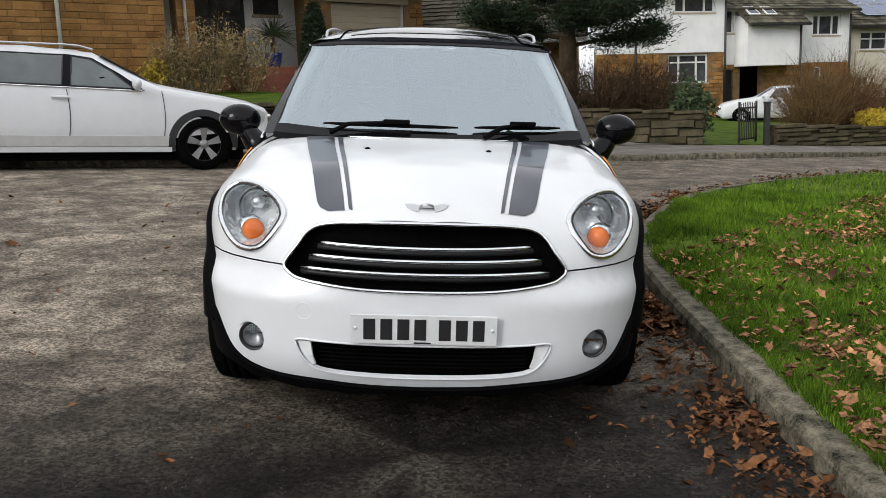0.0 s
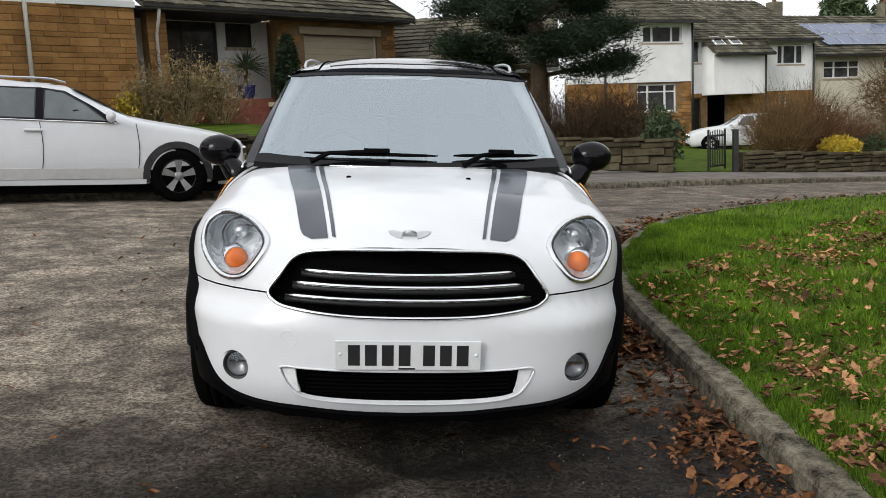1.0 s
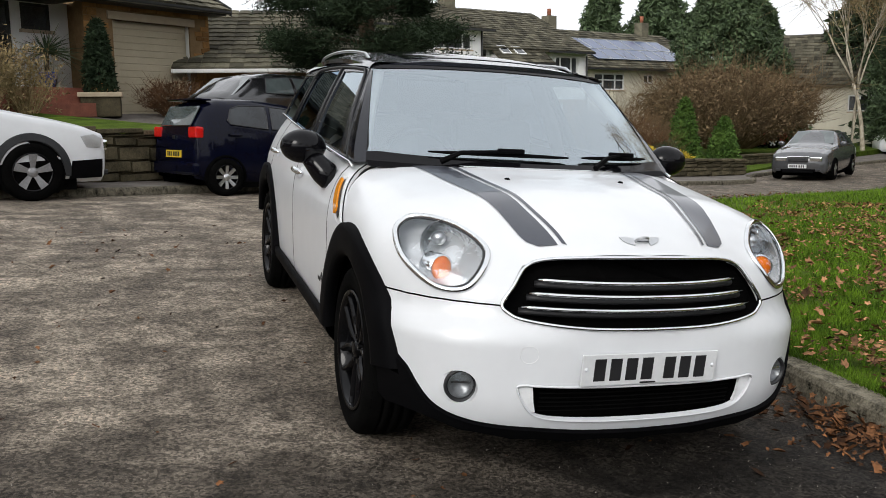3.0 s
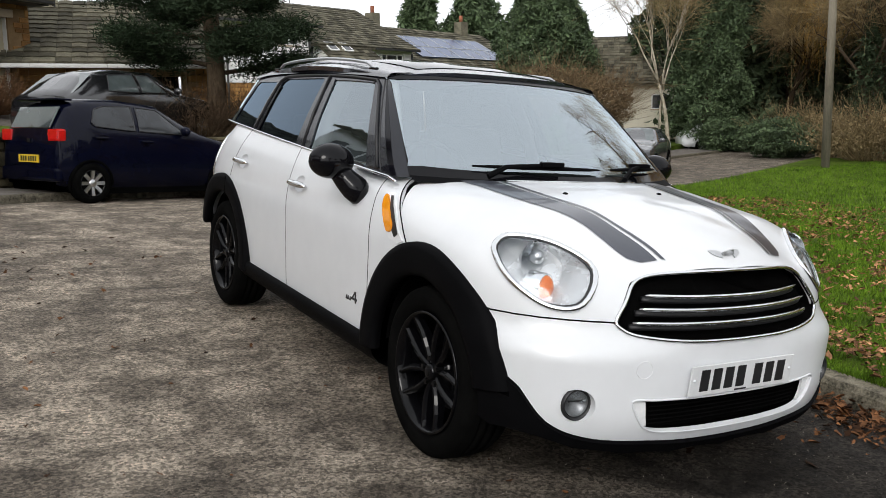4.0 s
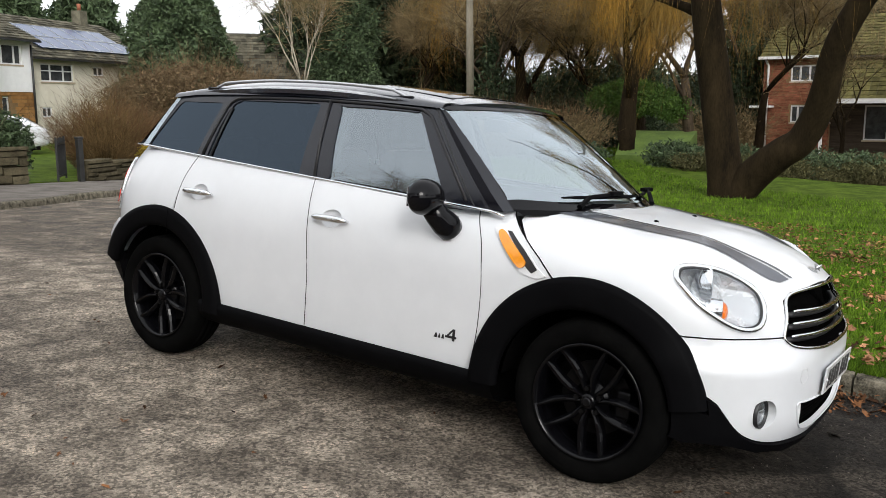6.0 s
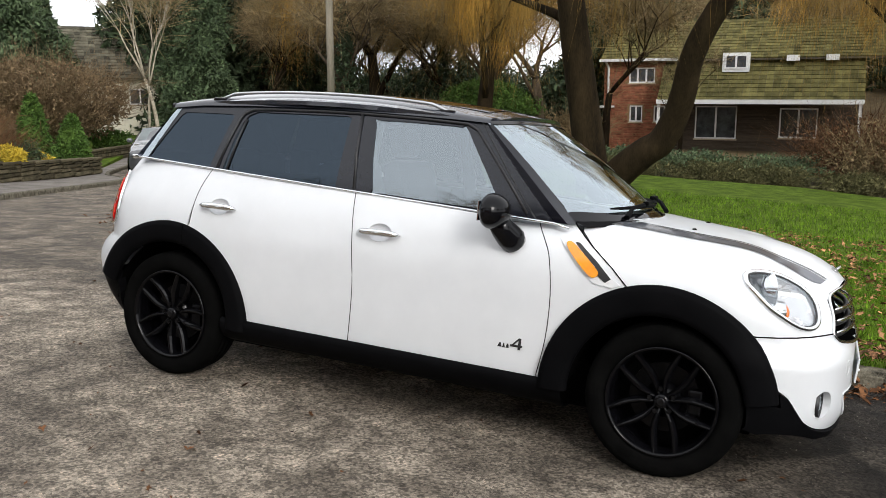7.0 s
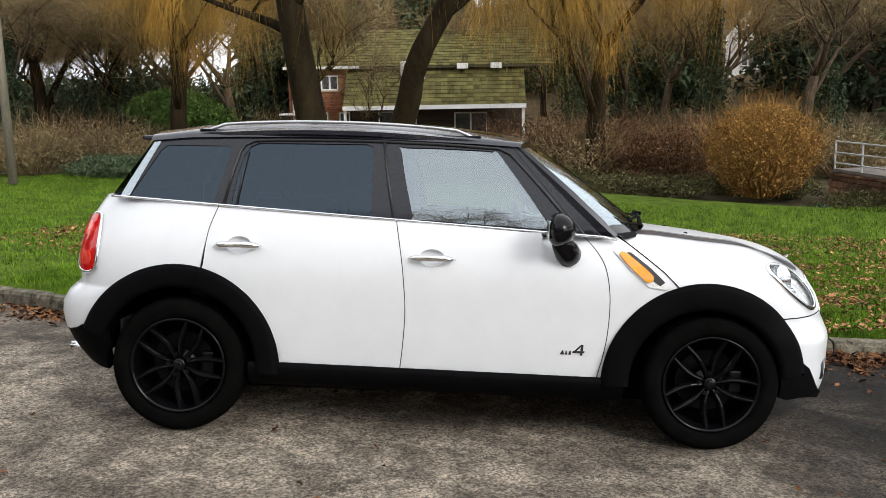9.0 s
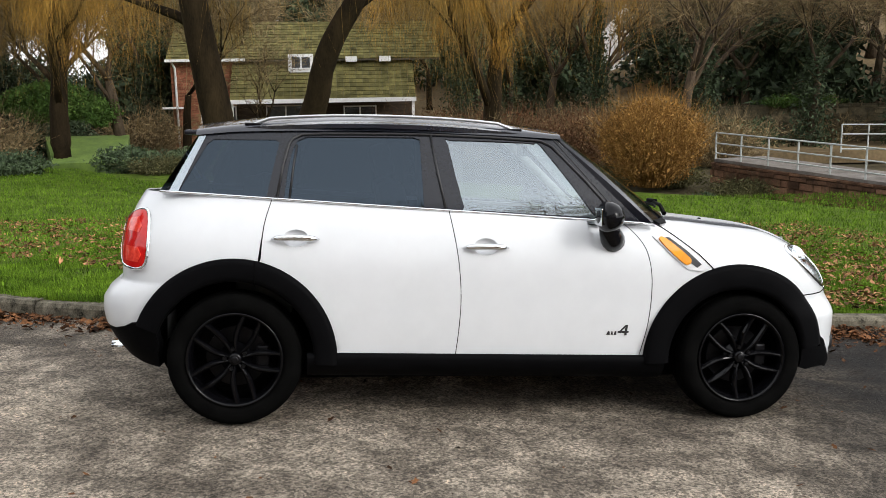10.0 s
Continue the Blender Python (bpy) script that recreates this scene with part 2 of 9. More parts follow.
    bump.inputs["Strength"].default_value, bump.inputs["Distance"].default_value = 0.9, 0.012
    l.new(calc("MULTIPLY_ADD", noise(60.0, 5.0, 0.7), 1.0, calc("MULTIPLY", grain, 0.35)), bump.inputs["Height"])
    l.new(bump.outputs["Normal"], bsdf.inputs["Normal"])
    return mat


M = {}
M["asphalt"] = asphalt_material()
M["grass"] = material("grass", (0.024, 0.042, 0.006), (0.1, 0.15, 0.018), 2.4, 0.9, bump=0.8, fine=90, spec=0.05)
M["bridge_stone"] = material("bridge_stone", (0.03, 0.02, 0.014), (0.21, 0.115, 0.07), 1.6, 0.95, bump=0.8, fine=30, vary=0.5, spec=0.08)
M["earth"] = material("earth", (0.03, 0.025, 0.015), (0.09, 0.075, 0.045), 0.8, 0.95, bump=0.6, fine=30, spec=0.05)
M["leaf_litter"] = material("leaf_litter", (0.07, 0.052, 0.03), (0.2, 0.145, 0.08), 0.35, 0.95, bump=0.6, fine=6, spec=0.05)
M["kerb"] = material("kerb_concrete", (0.008, 0.008, 0.005), (0.23, 0.205, 0.155), 13, 0.9, bump=0.7, fine=90, vary=0.15, spec=0.1)
M["pavement"] = material("pavement_asphalt", (0.09, 0.08, 0.07), (0.22, 0.2, 0.18), 2, 0.9, bump=0.6, fine=120, spec=0.1)
M["white_paint"] = material("white_car_paint", (0.63, 0.645, 0.665), (0.67, 0.685, 0.705), 2, 0.3, coat=0.45, fine=8, spec=0.3)
M["sandstone"] = material("sandstone", (0.22, 0.13, 0.055), (0.42, 0.27, 0.12), 2.2, 0.9, bump=0.5, fine=40, vary=0.28, spec=0.1)
M["render_white"] = material("white_render", (0.74, 0.74, 0.73), (0.86, 0.86, 0.85), 1.5, 0.85, bump=0.3, fine=50)
M["render_cream"] = material("cream_render", (0.58, 0.53, 0.42), (0.74, 0.7, 0.58), 1.5, 0.85, bump=0.3, fine=50)
M["roof_tile"] = material("roof_tile", (0.05, 0.045, 0.035), (0.15, 0.135, 0.1), 2.5, 0.85, bump=0.5, fine=30, vary=0.2, spec=0.1)
M["brick"] = material("red_brick", (0.16, 0.055, 0.03), (0.33, 0.13, 0.08), 2.5, 0.9, bump=0.4, fine=30, vary=0.2, spec=0.1)
M["drystone"] = material("wall_stone", (0.028, 0.025, 0.015), (0.128, 0.108, 0.068), 3, 0.95, bump=0.8, fine=40, vary=0.3, spec=0.08)
M["bark"] = material("bark", (0.025, 0.018, 0.012), (0.1, 0.075, 0.05), 6, 0.95, bump=0.9, fine=40, stretch=(1, 1, 0.25), spec=0.06)
M["dark_plastic"] = material("black_plastic", (0.002, 0.002, 0.0024), (0.0035, 0.0035, 0.004), 8, 0.5, 0.65, bump=0.15, fine=300, spec=0.03)
M["navy_paint"] = material("navy_paint", (0.0016, 0.002, 0.008), (0.0026, 0.0035, 0.012), 2, 0.2, coat=0.25, spec=0.05)
M["grey_stripe"] = material("graphite_stripe", (0.035, 0.039, 0.052), (0.043, 0.047, 0.063), 3, 0.3, coat=0.5)
M["gloss_black"] = material("gloss_black", (0.003, 0.003, 0.004), (0.005, 0.005, 0.006), 3, 0.08, coat=0.3, spec=0.05)
M["roof_gloss"] = material("roof_gloss", (0.013, 0.015, 0.022), (0.018, 0.02, 0.028), 3, 0.22, coat=0.7, spec=0.4)
M["roof_black"] = material("roof_black", (0.008, 0.009, 0.013), (0.012, 0.013, 0.018), 3, 0.25, coat=0.35, spec=0.25)
M["wheel_black"] = material("wheel_black", (0.0015, 0.0015, 0.002), (0.003, 0.003, 0.0038), 5, 0.2, 0.3, coat=0.3, spec=0.05)
M["rubber"] = material("tyre_rubber", (0.0018, 0.0018, 0.0018), (0.0045, 0.0045, 0.0043), 10, 0.85, 0.95, bump=0.3, fine=120, spec=0.02)
M["chrome"] = material("chrome", (0.7, 0.71, 0.72), (0.8, 0.81, 0.82), 4, 0.08, 0.15, metal=1.0)
M["silver"] = material("silver_metal", (0.5, 0.51, 0.52), (0.62, 0.63, 0.64), 6, 0.25, 0.4, metal=1.0)
M["dull_silver"] = material("dull_silver_plastic", (0.6, 0.61, 0.62), (0.76, 0.77, 0.78), 8, 0.3, 0.4)
M["fog_grey"] = material("fog_lamp_reflector", (0.14, 0.145, 0.15), (0.26, 0.265, 0.27), 30, 0.25, 0.4, metal=0.6)
M["lamp_silver"] = material("lamp_reflector", (0.55, 0.56, 0.57), (0.72, 0.73, 0.74), 14, 0.22, 0.32, metal=0.45)
M["orange"] = material("amber_lens", (0.6, 0.11, 0.003), (0.82, 0.19, 0.006), 20, 0.2, coat=0.15, spec=0.2)
M["red_lens"] = material("red_lens", (0.42, 0.006, 0.006), (0.6, 0.015, 0.012), 14, 0.12, coat=0.5, spec=0.2)
M["bright_red_lens"] = material("bright_red_lens", (0.62, 0.03, 0.02), (0.8, 0.07, 0.04), 30, 0.1, coat=0.6, spec=0.3)
M["interior"] = material("interior_grey", (0.07, 0.073, 0.076), (0.12, 0.123, 0.125), 12, 0.8, bump=0.3, fine=200)
M["headliner"] = material("pale_trim", (0.42, 0.43, 0.43), (0.52, 0.53, 0.53), 8, 0.85)
M["plate_white"] = material("plate_white", (0.6, 0.61, 0.62), (0.7, 0.71, 0.72), 5, 0.35, coat=0.5)
M["plate_yellow"] = material("plate_yellow", (0.75, 0.5, 0.03), (0.82, 0.58, 0.05), 5, 0.35, coat=0.5)
M["ink"] = material("plate_black", (0.01, 0.01, 0.011), (0.016, 0.016, 0.018), 5, 0.5)
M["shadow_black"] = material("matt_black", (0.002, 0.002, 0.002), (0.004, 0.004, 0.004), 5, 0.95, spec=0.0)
M["screen"] = glass_material("windscreen_glass", (0.75, 0.8, 0.79), 0.0, 0.42)
M["clear_glass"] = glass_material("clear_glass", (0.6, 0.66, 0.65), 0.0, 0.27)
M["tint_glass"] = glass_material("tinted_glass", (0.055, 0.062, 0.08), 0.0, 0.065, (0.62, 0.8, 1))
M["lamp_glass"] = glass_material("lamp_glass", (0.95, 0.96, 0.97), 0.0, 0.05)
M["steel_disc"] = material("brake_disc", (0.012, 0.012, 0.013), (0.025, 0.025, 0.027), 10, 0.4, metal=0.9)
M["pillar_black"] = material("pillar_black", (0.004, 0.004, 0.006), (0.006, 0.006, 0.009), 3, 0.1, coat=0.1, spec=0.05)
M["amber"] = material("yellow_amber_lens", (0.7, 0.24, 0.008), (0.88, 0.33, 0.015), 20, 0.15, coat=0.8)
M["pine_needle"] = material("pine_needle", (0.01, 0.018, 0.009), (0.036, 0.055, 0.028), 3, 0.8, island=0.4, spec=0.12)
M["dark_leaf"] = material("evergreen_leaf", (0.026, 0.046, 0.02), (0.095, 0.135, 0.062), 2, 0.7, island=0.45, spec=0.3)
# Darker copy of the evergreen leaf, the wood's shade put into its colour.
M["shaded_leaf"] = material("shaded_evergreen_leaf", (0.014, 0.024, 0.011), (0.06, 0.084, 0.04), 2, 0.75, island=0.45, spec=0.2)
M["green_leaf"] = material("green_leaf", (0.03, 0.07, 0.012), (0.09, 0.15, 0.03), 2, 0.7, island=0.4, spec=0.15)
M["yellow_leaf"] = material("yellow_leaf", (0.33, 0.24, 0.02), (0.6, 0.46, 0.06), 4, 0.7, island=0.35, spec=0.15)
M["olive_twig"] = material("olive_twig", (0.06, 0.04, 0.018), (0.19, 0.125, 0.055), 2, 0.9, island=0.45, spec=0.06)
M["brown_twig"] = material("brown_twig", (0.065, 0.046, 0.027), (0.2, 0.14, 0.08), 2, 0.9, island=0.45, spec=0.06)
M["hedge_twig"] = material("dark_hedge_twig", (0.03, 0.021, 0.014), (0.115, 0.078, 0.048), 2, 0.9, island=0.45, spec=0.06)
M["red_twig"] = material("rusty_twig", (0.052, 0.029, 0.016), (0.16, 0.086, 0.044), 2, 0.9, island=0.45, spec=0.06)
M["ochre_twig"] = material("ochre_twig", (0.14, 0.075, 0.02), (0.36, 0.2, 0.06), 2, 0.9, island=0.45, spec=0.06)
M["willow_twig"] = material("willow_twig", (0.2, 0.11, 0.02), (0.56, 0.31, 0.065), 1, 0.9, island=0.5, spec=0.06)
M["willow_haze"] = material("willow_haze", (0.085, 0.055, 0.016), (0.33, 0.21, 0.062), 1, 0.9, island=0.5, spec=0.06)
M["wood_twig"] = material("winter_twig", (0.1, 0.076, 0.042), (0.3, 0.225, 0.12), 1, 0.95, island=0.4, spec=0.06)
M["moss_bark"] = material("mossy_bark", (0.008, 0.006, 0.004), (0.033, 0.023, 0.012), 3, 0.95, bump=0.9, fine=30, stretch=(1, 1, 0.3), spec=0.05)
M["birch_bark"] = material("birch_bark", (0.2, 0.17, 0.12), (0.5, 0.45, 0.36), 5, 0.85, bump=0.3, fine=30, spec=0.1)
M["fallen_leaf"] = material("fallen_leaf", (0.012, 0.007, 0.005), (0.2, 0.088, 0.036), 6, 0.8, island=0.85, spec=0.12)
M["grass_blade"] = material("grass_blade", (0.018, 0.045, 0.004), (0.155, 0.265, 0.02), 2.5, 0.7, island=0.55, spec=0.08)
M["grit"] = material("grit", (0.1, 0.09, 0.075), (0.34, 0.31, 0.27), 4, 0.9, island=0.4, spec=0.1)
M["moss_tile"] = material("mossy_roof_tile", (0.05, 0.046, 0.017), (0.15, 0.134, 0.05), 2, 0.9, bump=0.5, fine=20, island=0.35, spec=0.1)
M["grey_tile"] = material("grey_roof_tile", (0.04, 0.037, 0.027), (0.135, 0.125, 0.09), 2, 0.85, bump=0.5, fine=25, island=0.55, spec=0.1)
M["block_joined"] = material("sandstone_block", (0.19, 0.095, 0.032), (0.37, 0.2, 0.075), 2.2, 0.9, bump=0.5, fine=40, island=0.28, spec=0.1)
# Dark brown that puts the shade under the porch roof into the wall.
M["shaded_porch"] = material("shaded_porch_wall", (0.03, 0.024, 0.018), (0.085, 0.065, 0.048), 2, 0.85, bump=0.4, fine=25, stretch=(0.3, 0.3, 3), spec=0.1)
M["mortar"] = material("mortar", (0.16, 0.1, 0.05), (0.27, 0.18, 0.095), 4, 0.95, bump=0.3, spec=0.1)
M["brick_joined"] = material("brick_joined", (0.13, 0.045, 0.025), (0.3, 0.115, 0.07), 2, 0.9, bump=0.3, fine=30, island=0.3, spec=0.1)
M["white_frame"] = material("white_window_frame", (0.66, 0.66, 0.65), (0.76, 0.76, 0.75), 3, 0.5)
M["dark_pane"] = material("dark_window_pane", (0.015, 0.016, 0.018), (0.09, 0.095, 0.1), 2, 0.08, spec=0.5)
M["garage_door"] = material("beige_garage_door", (0.42, 0.36, 0.25), (0.5, 0.44, 0.32), 2, 0.6)
M["lintel"] = material("pale_lintel", (0.36, 0.29, 0.2), (0.46, 0.38, 0.27), 3, 0.85, bump=0.3)
M["gutter"] = material("black_gutter", (0.012, 0.012, 0.012), (0.03, 0.03, 0.03), 4, 0.5)
M["white_pipe"] = material("white_pipe", (0.55, 0.55, 0.53), (0.66, 0.66, 0.64), 4, 0.5)
M["solar"] = material("solar_panel", (0.03, 0.055, 0.13), (0.05, 0.085, 0.18), 3, 0.3, coat=0.3, spec=0.3)
M["blue_pot"] = material("blue_glazed_pot", (0.01, 0.03, 0.16), (0.02, 0.06, 0.24), 4, 0.2, coat=0.7)
M["iron"] = material("black_iron", (0.01, 0.01, 0.01), (0.02, 0.02, 0.02), 5, 0.5)
M["rail_white"] = material("grey_white_rail", (0.3, 0.32, 0.31), (0.48, 0.5, 0.48), 5, 0.6)
M["pole_wood"] = material("weathered_pole", (0.1, 0.09, 0.065), (0.24, 0.21, 0.16), 4, 0.9, bump=0.4, stretch=(1, 1, 0.1))
M["car_pane"] = material("car_pane", (0.035, 0.045, 0.046), (0.1, 0.12, 0.12), 0.9, 0.04, coat=0.9, fine=3)
M["red_paint"] = material("red_paint", (0.3, 0.02, 0.02), (0.4, 0.03, 0.03), 2, 0.3, coat=1.0)
M["dark_paint"] = material("silver_grey_paint", (0.05, 0.052, 0.056), (0.07, 0.072, 0.077), 2, 0.22, coat=1.0)
M["black_paint"] = material("black_paint", (0.006, 0.006, 0.007), (0.01, 0.01, 0.012), 2, 0.2, coat=1.0)
M["red_brick_low"] = material("red_brick_step", (0.14, 0.045, 0.03), (0.28, 0.1, 0.06), 4, 0.9, bump=0.4, fine=40)
M["rim_grey"] = material("grey_alloy", (0.2, 0.2, 0.205), (0.36, 0.36, 0.37), 6, 0.35, metal=0.6)
M["pale_twig"] = material("pale_twig", (0.14, 0.105, 0.055), (0.38, 0.29, 0.155), 2, 0.9, island=0.4, spec=0.06)
M["bramble"] = material("bramble", (0.035, 0.037, 0.016), (0.13, 0.12, 0.055), 2, 0.9, island=0.5, spec=0.06)
M["lawn_leaf"] = material("lawn_leaf", (0.022, 0.012, 0.008), (0.42, 0.215, 0.105), 3, 0.85, island=0.75, spec=0.12)
M["dim_pane"] = material("dim_car_pane", (0.006, 0.007, 0.009), (0.03, 0.035, 0.04), 2, 0.05, coat=0.6, spec=0.2)
M["clad_grey"] = material("grey_cladding", (0.44, 0.44, 0.43), (0.54, 0.54, 0.53), 6, 0.6, spec=0.2)
M["clad_dark"] = material("dark_grey_cladding", (0.025, 0.026, 0.028), (0.04, 0.041, 0.043), 6, 0.7, spec=0.15)
M["bright_grass"] = material("garden_grass", (0.05, 0.09, 0.012), (0.13, 0.2, 0.03), 1.5, 0.9, bump=0.8, fine=60)
# ---- plant makers ----
def leafy(n, radii, size, seed, shell=0.55, droop=0.0, lumps=0.25, flat=0.0):
    """n leaf triangles in an uneven ellipsoid round the origin's foot."""
    r = np.random.RandomState(seed)
    d = r.normal(size=(n, 3))
    d /= np.linalg.norm(d, axis=1)[:, None]
    k = shell + (1 - shell) * r.rand(n) ** 0.6
    bump = 1 + lumps * (np.sin(d[:, 0] * 5 + seed) * np.sin(d[:, 1] * 6 + 2 * seed) + 0.6 * np.sin(d[:, 2] * 9 + d[:, 0] * 7 + seed))
    c = d * (k * bump)[:, None] * np.array(radii)
    c[:, 2] += radii[2]
    c[:, 2] = np.maximum(c[:, 2], 0.02)
    return shards(c, size, r, droop)


def shards(c, size, r, droop=0.0, long=1.6):
    """Triangles of about that size at the points c."""
    n = len(c)
    a = r.normal(size=(n, 3))
    a[:, 2] -= droop
    a /= np.linalg.norm(a, axis=1)[:, None]
    b = np.cross(a, r.normal(size=(n, 3)))
    b /= np.linalg.norm(b, axis=1)[:, None] + 1e-9
    s = size * (0.6 + 0.8 * r.rand(n))[:, None]
    v = np.stack([c - b * s * 0.4, c + b * s * 0.4, c + a * s * long], 1).reshape(-1, 3)
    return v, np.arange(3 * n).reshape(-1, 3)


def fast_mesh(v, f):
    """A mesh of triangles from arrays."""
    me = bpy.data.meshes.new("mesh")
    v, f = np.asarray(v, np.float32), np.asarray(f, np.int32)
    me.vertices.add(len(v))
    me.vertices.foreach_set("co", v.ravel())
    me.loops.add(f.size)
    me.loops.foreach_set("vertex_index", f.ravel())
    me.polygons.add(len(f))
    me.polygons.foreach_set("loop_start", np.arange(0, f.size, f.shape[1], dtype=np.int32))
    me.update(calc_edges=True)
    me.validate()
    return me


def strands(starts, ways, lengths, width, seed, bend, seg=3):
    """Thin ribbons from starts along ways, bent by the vector bend."""
    r = np.random.RandomState(seed)
    n = len(starts)
    side = np.cross(ways, r.normal(size=(n, 3)))
    side /= np.linalg.norm(side, axis=1)[:, None] + 1e-9
    wob = r.normal(size=(n, 3)) * 0.12
    rows = []
    for k in range(seg + 1):
        t = k / seg
        p = starts + ways * (lengths * t)[:, None] + (np.array(bend) + wob) * (lengths * t * t)[:, None]
        w = width * (1 - 0.75 * t)
        rows += [p - side * w, p + side * w]
    v = np.stack(rows, 1).reshape(-1, 3)
    m = 2 * (seg + 1)
    f = []
    for k in range(seg):
        f.append(np.array([2 * k, 2 * k + 1, 2 * k + 3]))
        f.append(np.array([2 * k, 2 * k + 3, 2 * k + 2]))
    f = (np.arange(n)[:, None, None] * m + np.array(f)[None]).reshape(-1, 3)
    return v, f


def join_arrays(*pieces):
    vs, fs, o = [], [], 0
    for v, f in pieces:
        vs.append(np.asarray(v))
        fs.append(np.asarray(f) + o)
        o += len(v)
    return np.concatenate(vs), np.concatenate(fs)


def twiggy(n, h, spread, width, seed, arch=0.25):
    """A bush of bare stems that rise from its foot and fan out, with side twigs."""
    r = np.random.RandomState(seed)
    t = r.rand(n) * 2 * math.pi
    k = np.sqrt(r.rand(n))
    foot = np.stack([np.cos(t) * k * spread * 0.3, np.sin(t) * k * spread * 0.3, np.zeros(n)], 1)
    way = np.stack([np.cos(t) * k * spread, np.sin(t) * k * spread, h * (0.75 + 0.35 * r.rand(n)) * (1 - 0.3 * k ** 2)], 1) + r.normal(size=(n, 3)) * 0.08 * h
    ln = np.linalg.norm(way, axis=1)
    way /= ln[:, None]
    main = strands(foot, way, ln, width, seed + 1, (0, 0, -arch * 0.3))
    m = n * 4
    pick = r.randint(0, n, m)
    u = 0.3 + 0.65 * r.rand(m)
    s = foot[pick] + way[pick] * (ln[pick] * u)[:, None]
    w2 = way[pick] + r.normal(size=(m, 3)) * 0.55
    w2 /= np.linalg.norm(w2, axis=1)[:, None]
    small = strands(s, w2, ln[pick] * (0.12 + 0.22 * r.rand(m)), width * 0.6, seed + 2, (0, 0, 0.1), 2)
    return join_arrays(main, small)


def limbs(height, radius, seed, lean=(0, 0), forks=3, depth=4, rise=0.5, spread=0.75, clear=0.3):
    """A trunk that forks into limbs. Returns its (verts, faces) pieces and the tips with their ways."""
    r = random.Random(seed)
    pieces, tips = [], []

    def grow(p, way, length, rad, level):
        pts, rads, q, d = [p], [rad], p.copy(), way.copy()
        n = 4 if level == 0 else 3
        for k in range(n):
            d = (d + Vector((r.uniform(-1, 1), r.uniform(-1, 1), r.uniform(-0.4, 0.7))) * (0.1 if level == 0 else 0.2)).normalized()
            q = q + d * (length / n)
            pts.append(q.copy())
            rads.append(rad * (1 - 0.42 * (k + 1) / n))
        if level == 0:
            rads[0] *= 1.35
        pieces.append(tube(pts, rads, 9 if level == 0 else (6 if level == 1 else 4)))
        if level >= depth:
            tips.append((q, d))
            return
        for k in range(forks + (1 if level == 1 else 0)):
            a = r.uniform(0, 2 * math.pi)
            out = Vector((math.cos(a), math.sin(a), rise * r.uniform(0.4, 1.6)))
            w = (d * (1 - spread * 0.6) + out * spread).normalized()
            at = pts[-1] if k == 0 or level == 0 and k < 2 else pts[r.randint(2, len(pts) - 1)]
            grow(at, w, length * r.uniform(0.55, 0.8), rads[-1] * r.uniform(0.6, 0.85), level + 1)
        tips.append((q, d))

    grow(Vector((0, 0, -0.25)), Vector((lean[0], lean[1], 1)).normalized(), height * clear, radius, 0)
    return pieces, tips


def bare_tree(name, label, height, radius, seed, m, bark=None, twig=None, lean=(0, 0), twigs=26, ivy=0, clear=0.3, spread=0.75, twig_len=1.3):
    t = thing(name, label, "tree", m)
    pieces, tips = limbs(height, radius, seed, lean, clear=clear, spread=spread)
    part("trunk", merged(pieces, True), bark or M["bark"], t)
    r = np.random.RandomState(seed)
    s = np.repeat(np.array([tuple(p) for p, _ in tips]), twigs, 0) + r.normal(size=(len(tips) * twigs, 3)) * 0.16
    w = np.repeat(np.array([tuple(d) for _, d in tips]), twigs, 0) + r.normal(size=(len(tips) * twigs, 3)) * 0.75
    w /= np.linalg.norm(w, axis=1)[:, None]
    part("crown", fast_mesh(*strands(s, w, twig_len * (0.4 + r.rand(len(s))), 0.0095, seed, (0, 0, -0.06), 1)), twig or M["wood_twig"], t)
    if ivy:
        k = r.rand(ivy)
        c = np.stack([r.normal(size=ivy) * 0.5 * (1.1 - k), r.normal(size=ivy) * 0.5 * (1.1 - k), k * height * 0.6], 1)
        part("ivy", fast_mesh(*shards(c, 0.12, r, 0.3)), M["shaded_leaf"], t)
    return t


def curtain(at, n, drop, seed, low=3.4, spray=90):
    """Bunches of hanging twigs from the points at, each bunch ending at a height of its own."""
    r = np.random.RandomState(seed)
    m = max(4, n // spray)
    hubs = at[r.randint(0, len(at), m)] + r.normal(size=(m, 3)) * (0.7, 0.7, 0.5)
    end = low - 0.9 + 5.4 * r.rand(m)
    pick = (m * r.rand(n) ** 1.4).astype(int)
    s = hubs[pick] + r.normal(size=(n, 3)) * (0.24, 0.24, 0.5)
    way = r.normal(size=(m, 2)) * 0.16
    w = np.stack([way[pick, 0] + r.normal(size=n) * 0.2, way[pick, 1] + r.normal(size=n) * 0.2, -0.62 - 0.3 * r.rand(n)], 1)
    ln = np.minimum(drop * (0.2 + 0.95 * r.rand(n) ** 1.3), np.maximum(0.3, s[:, 2] - end[pick] - 0.9 * r.rand(n)))
    return strands(s, w, ln, 0.0046, seed, (0, 0, -0.3), 3)


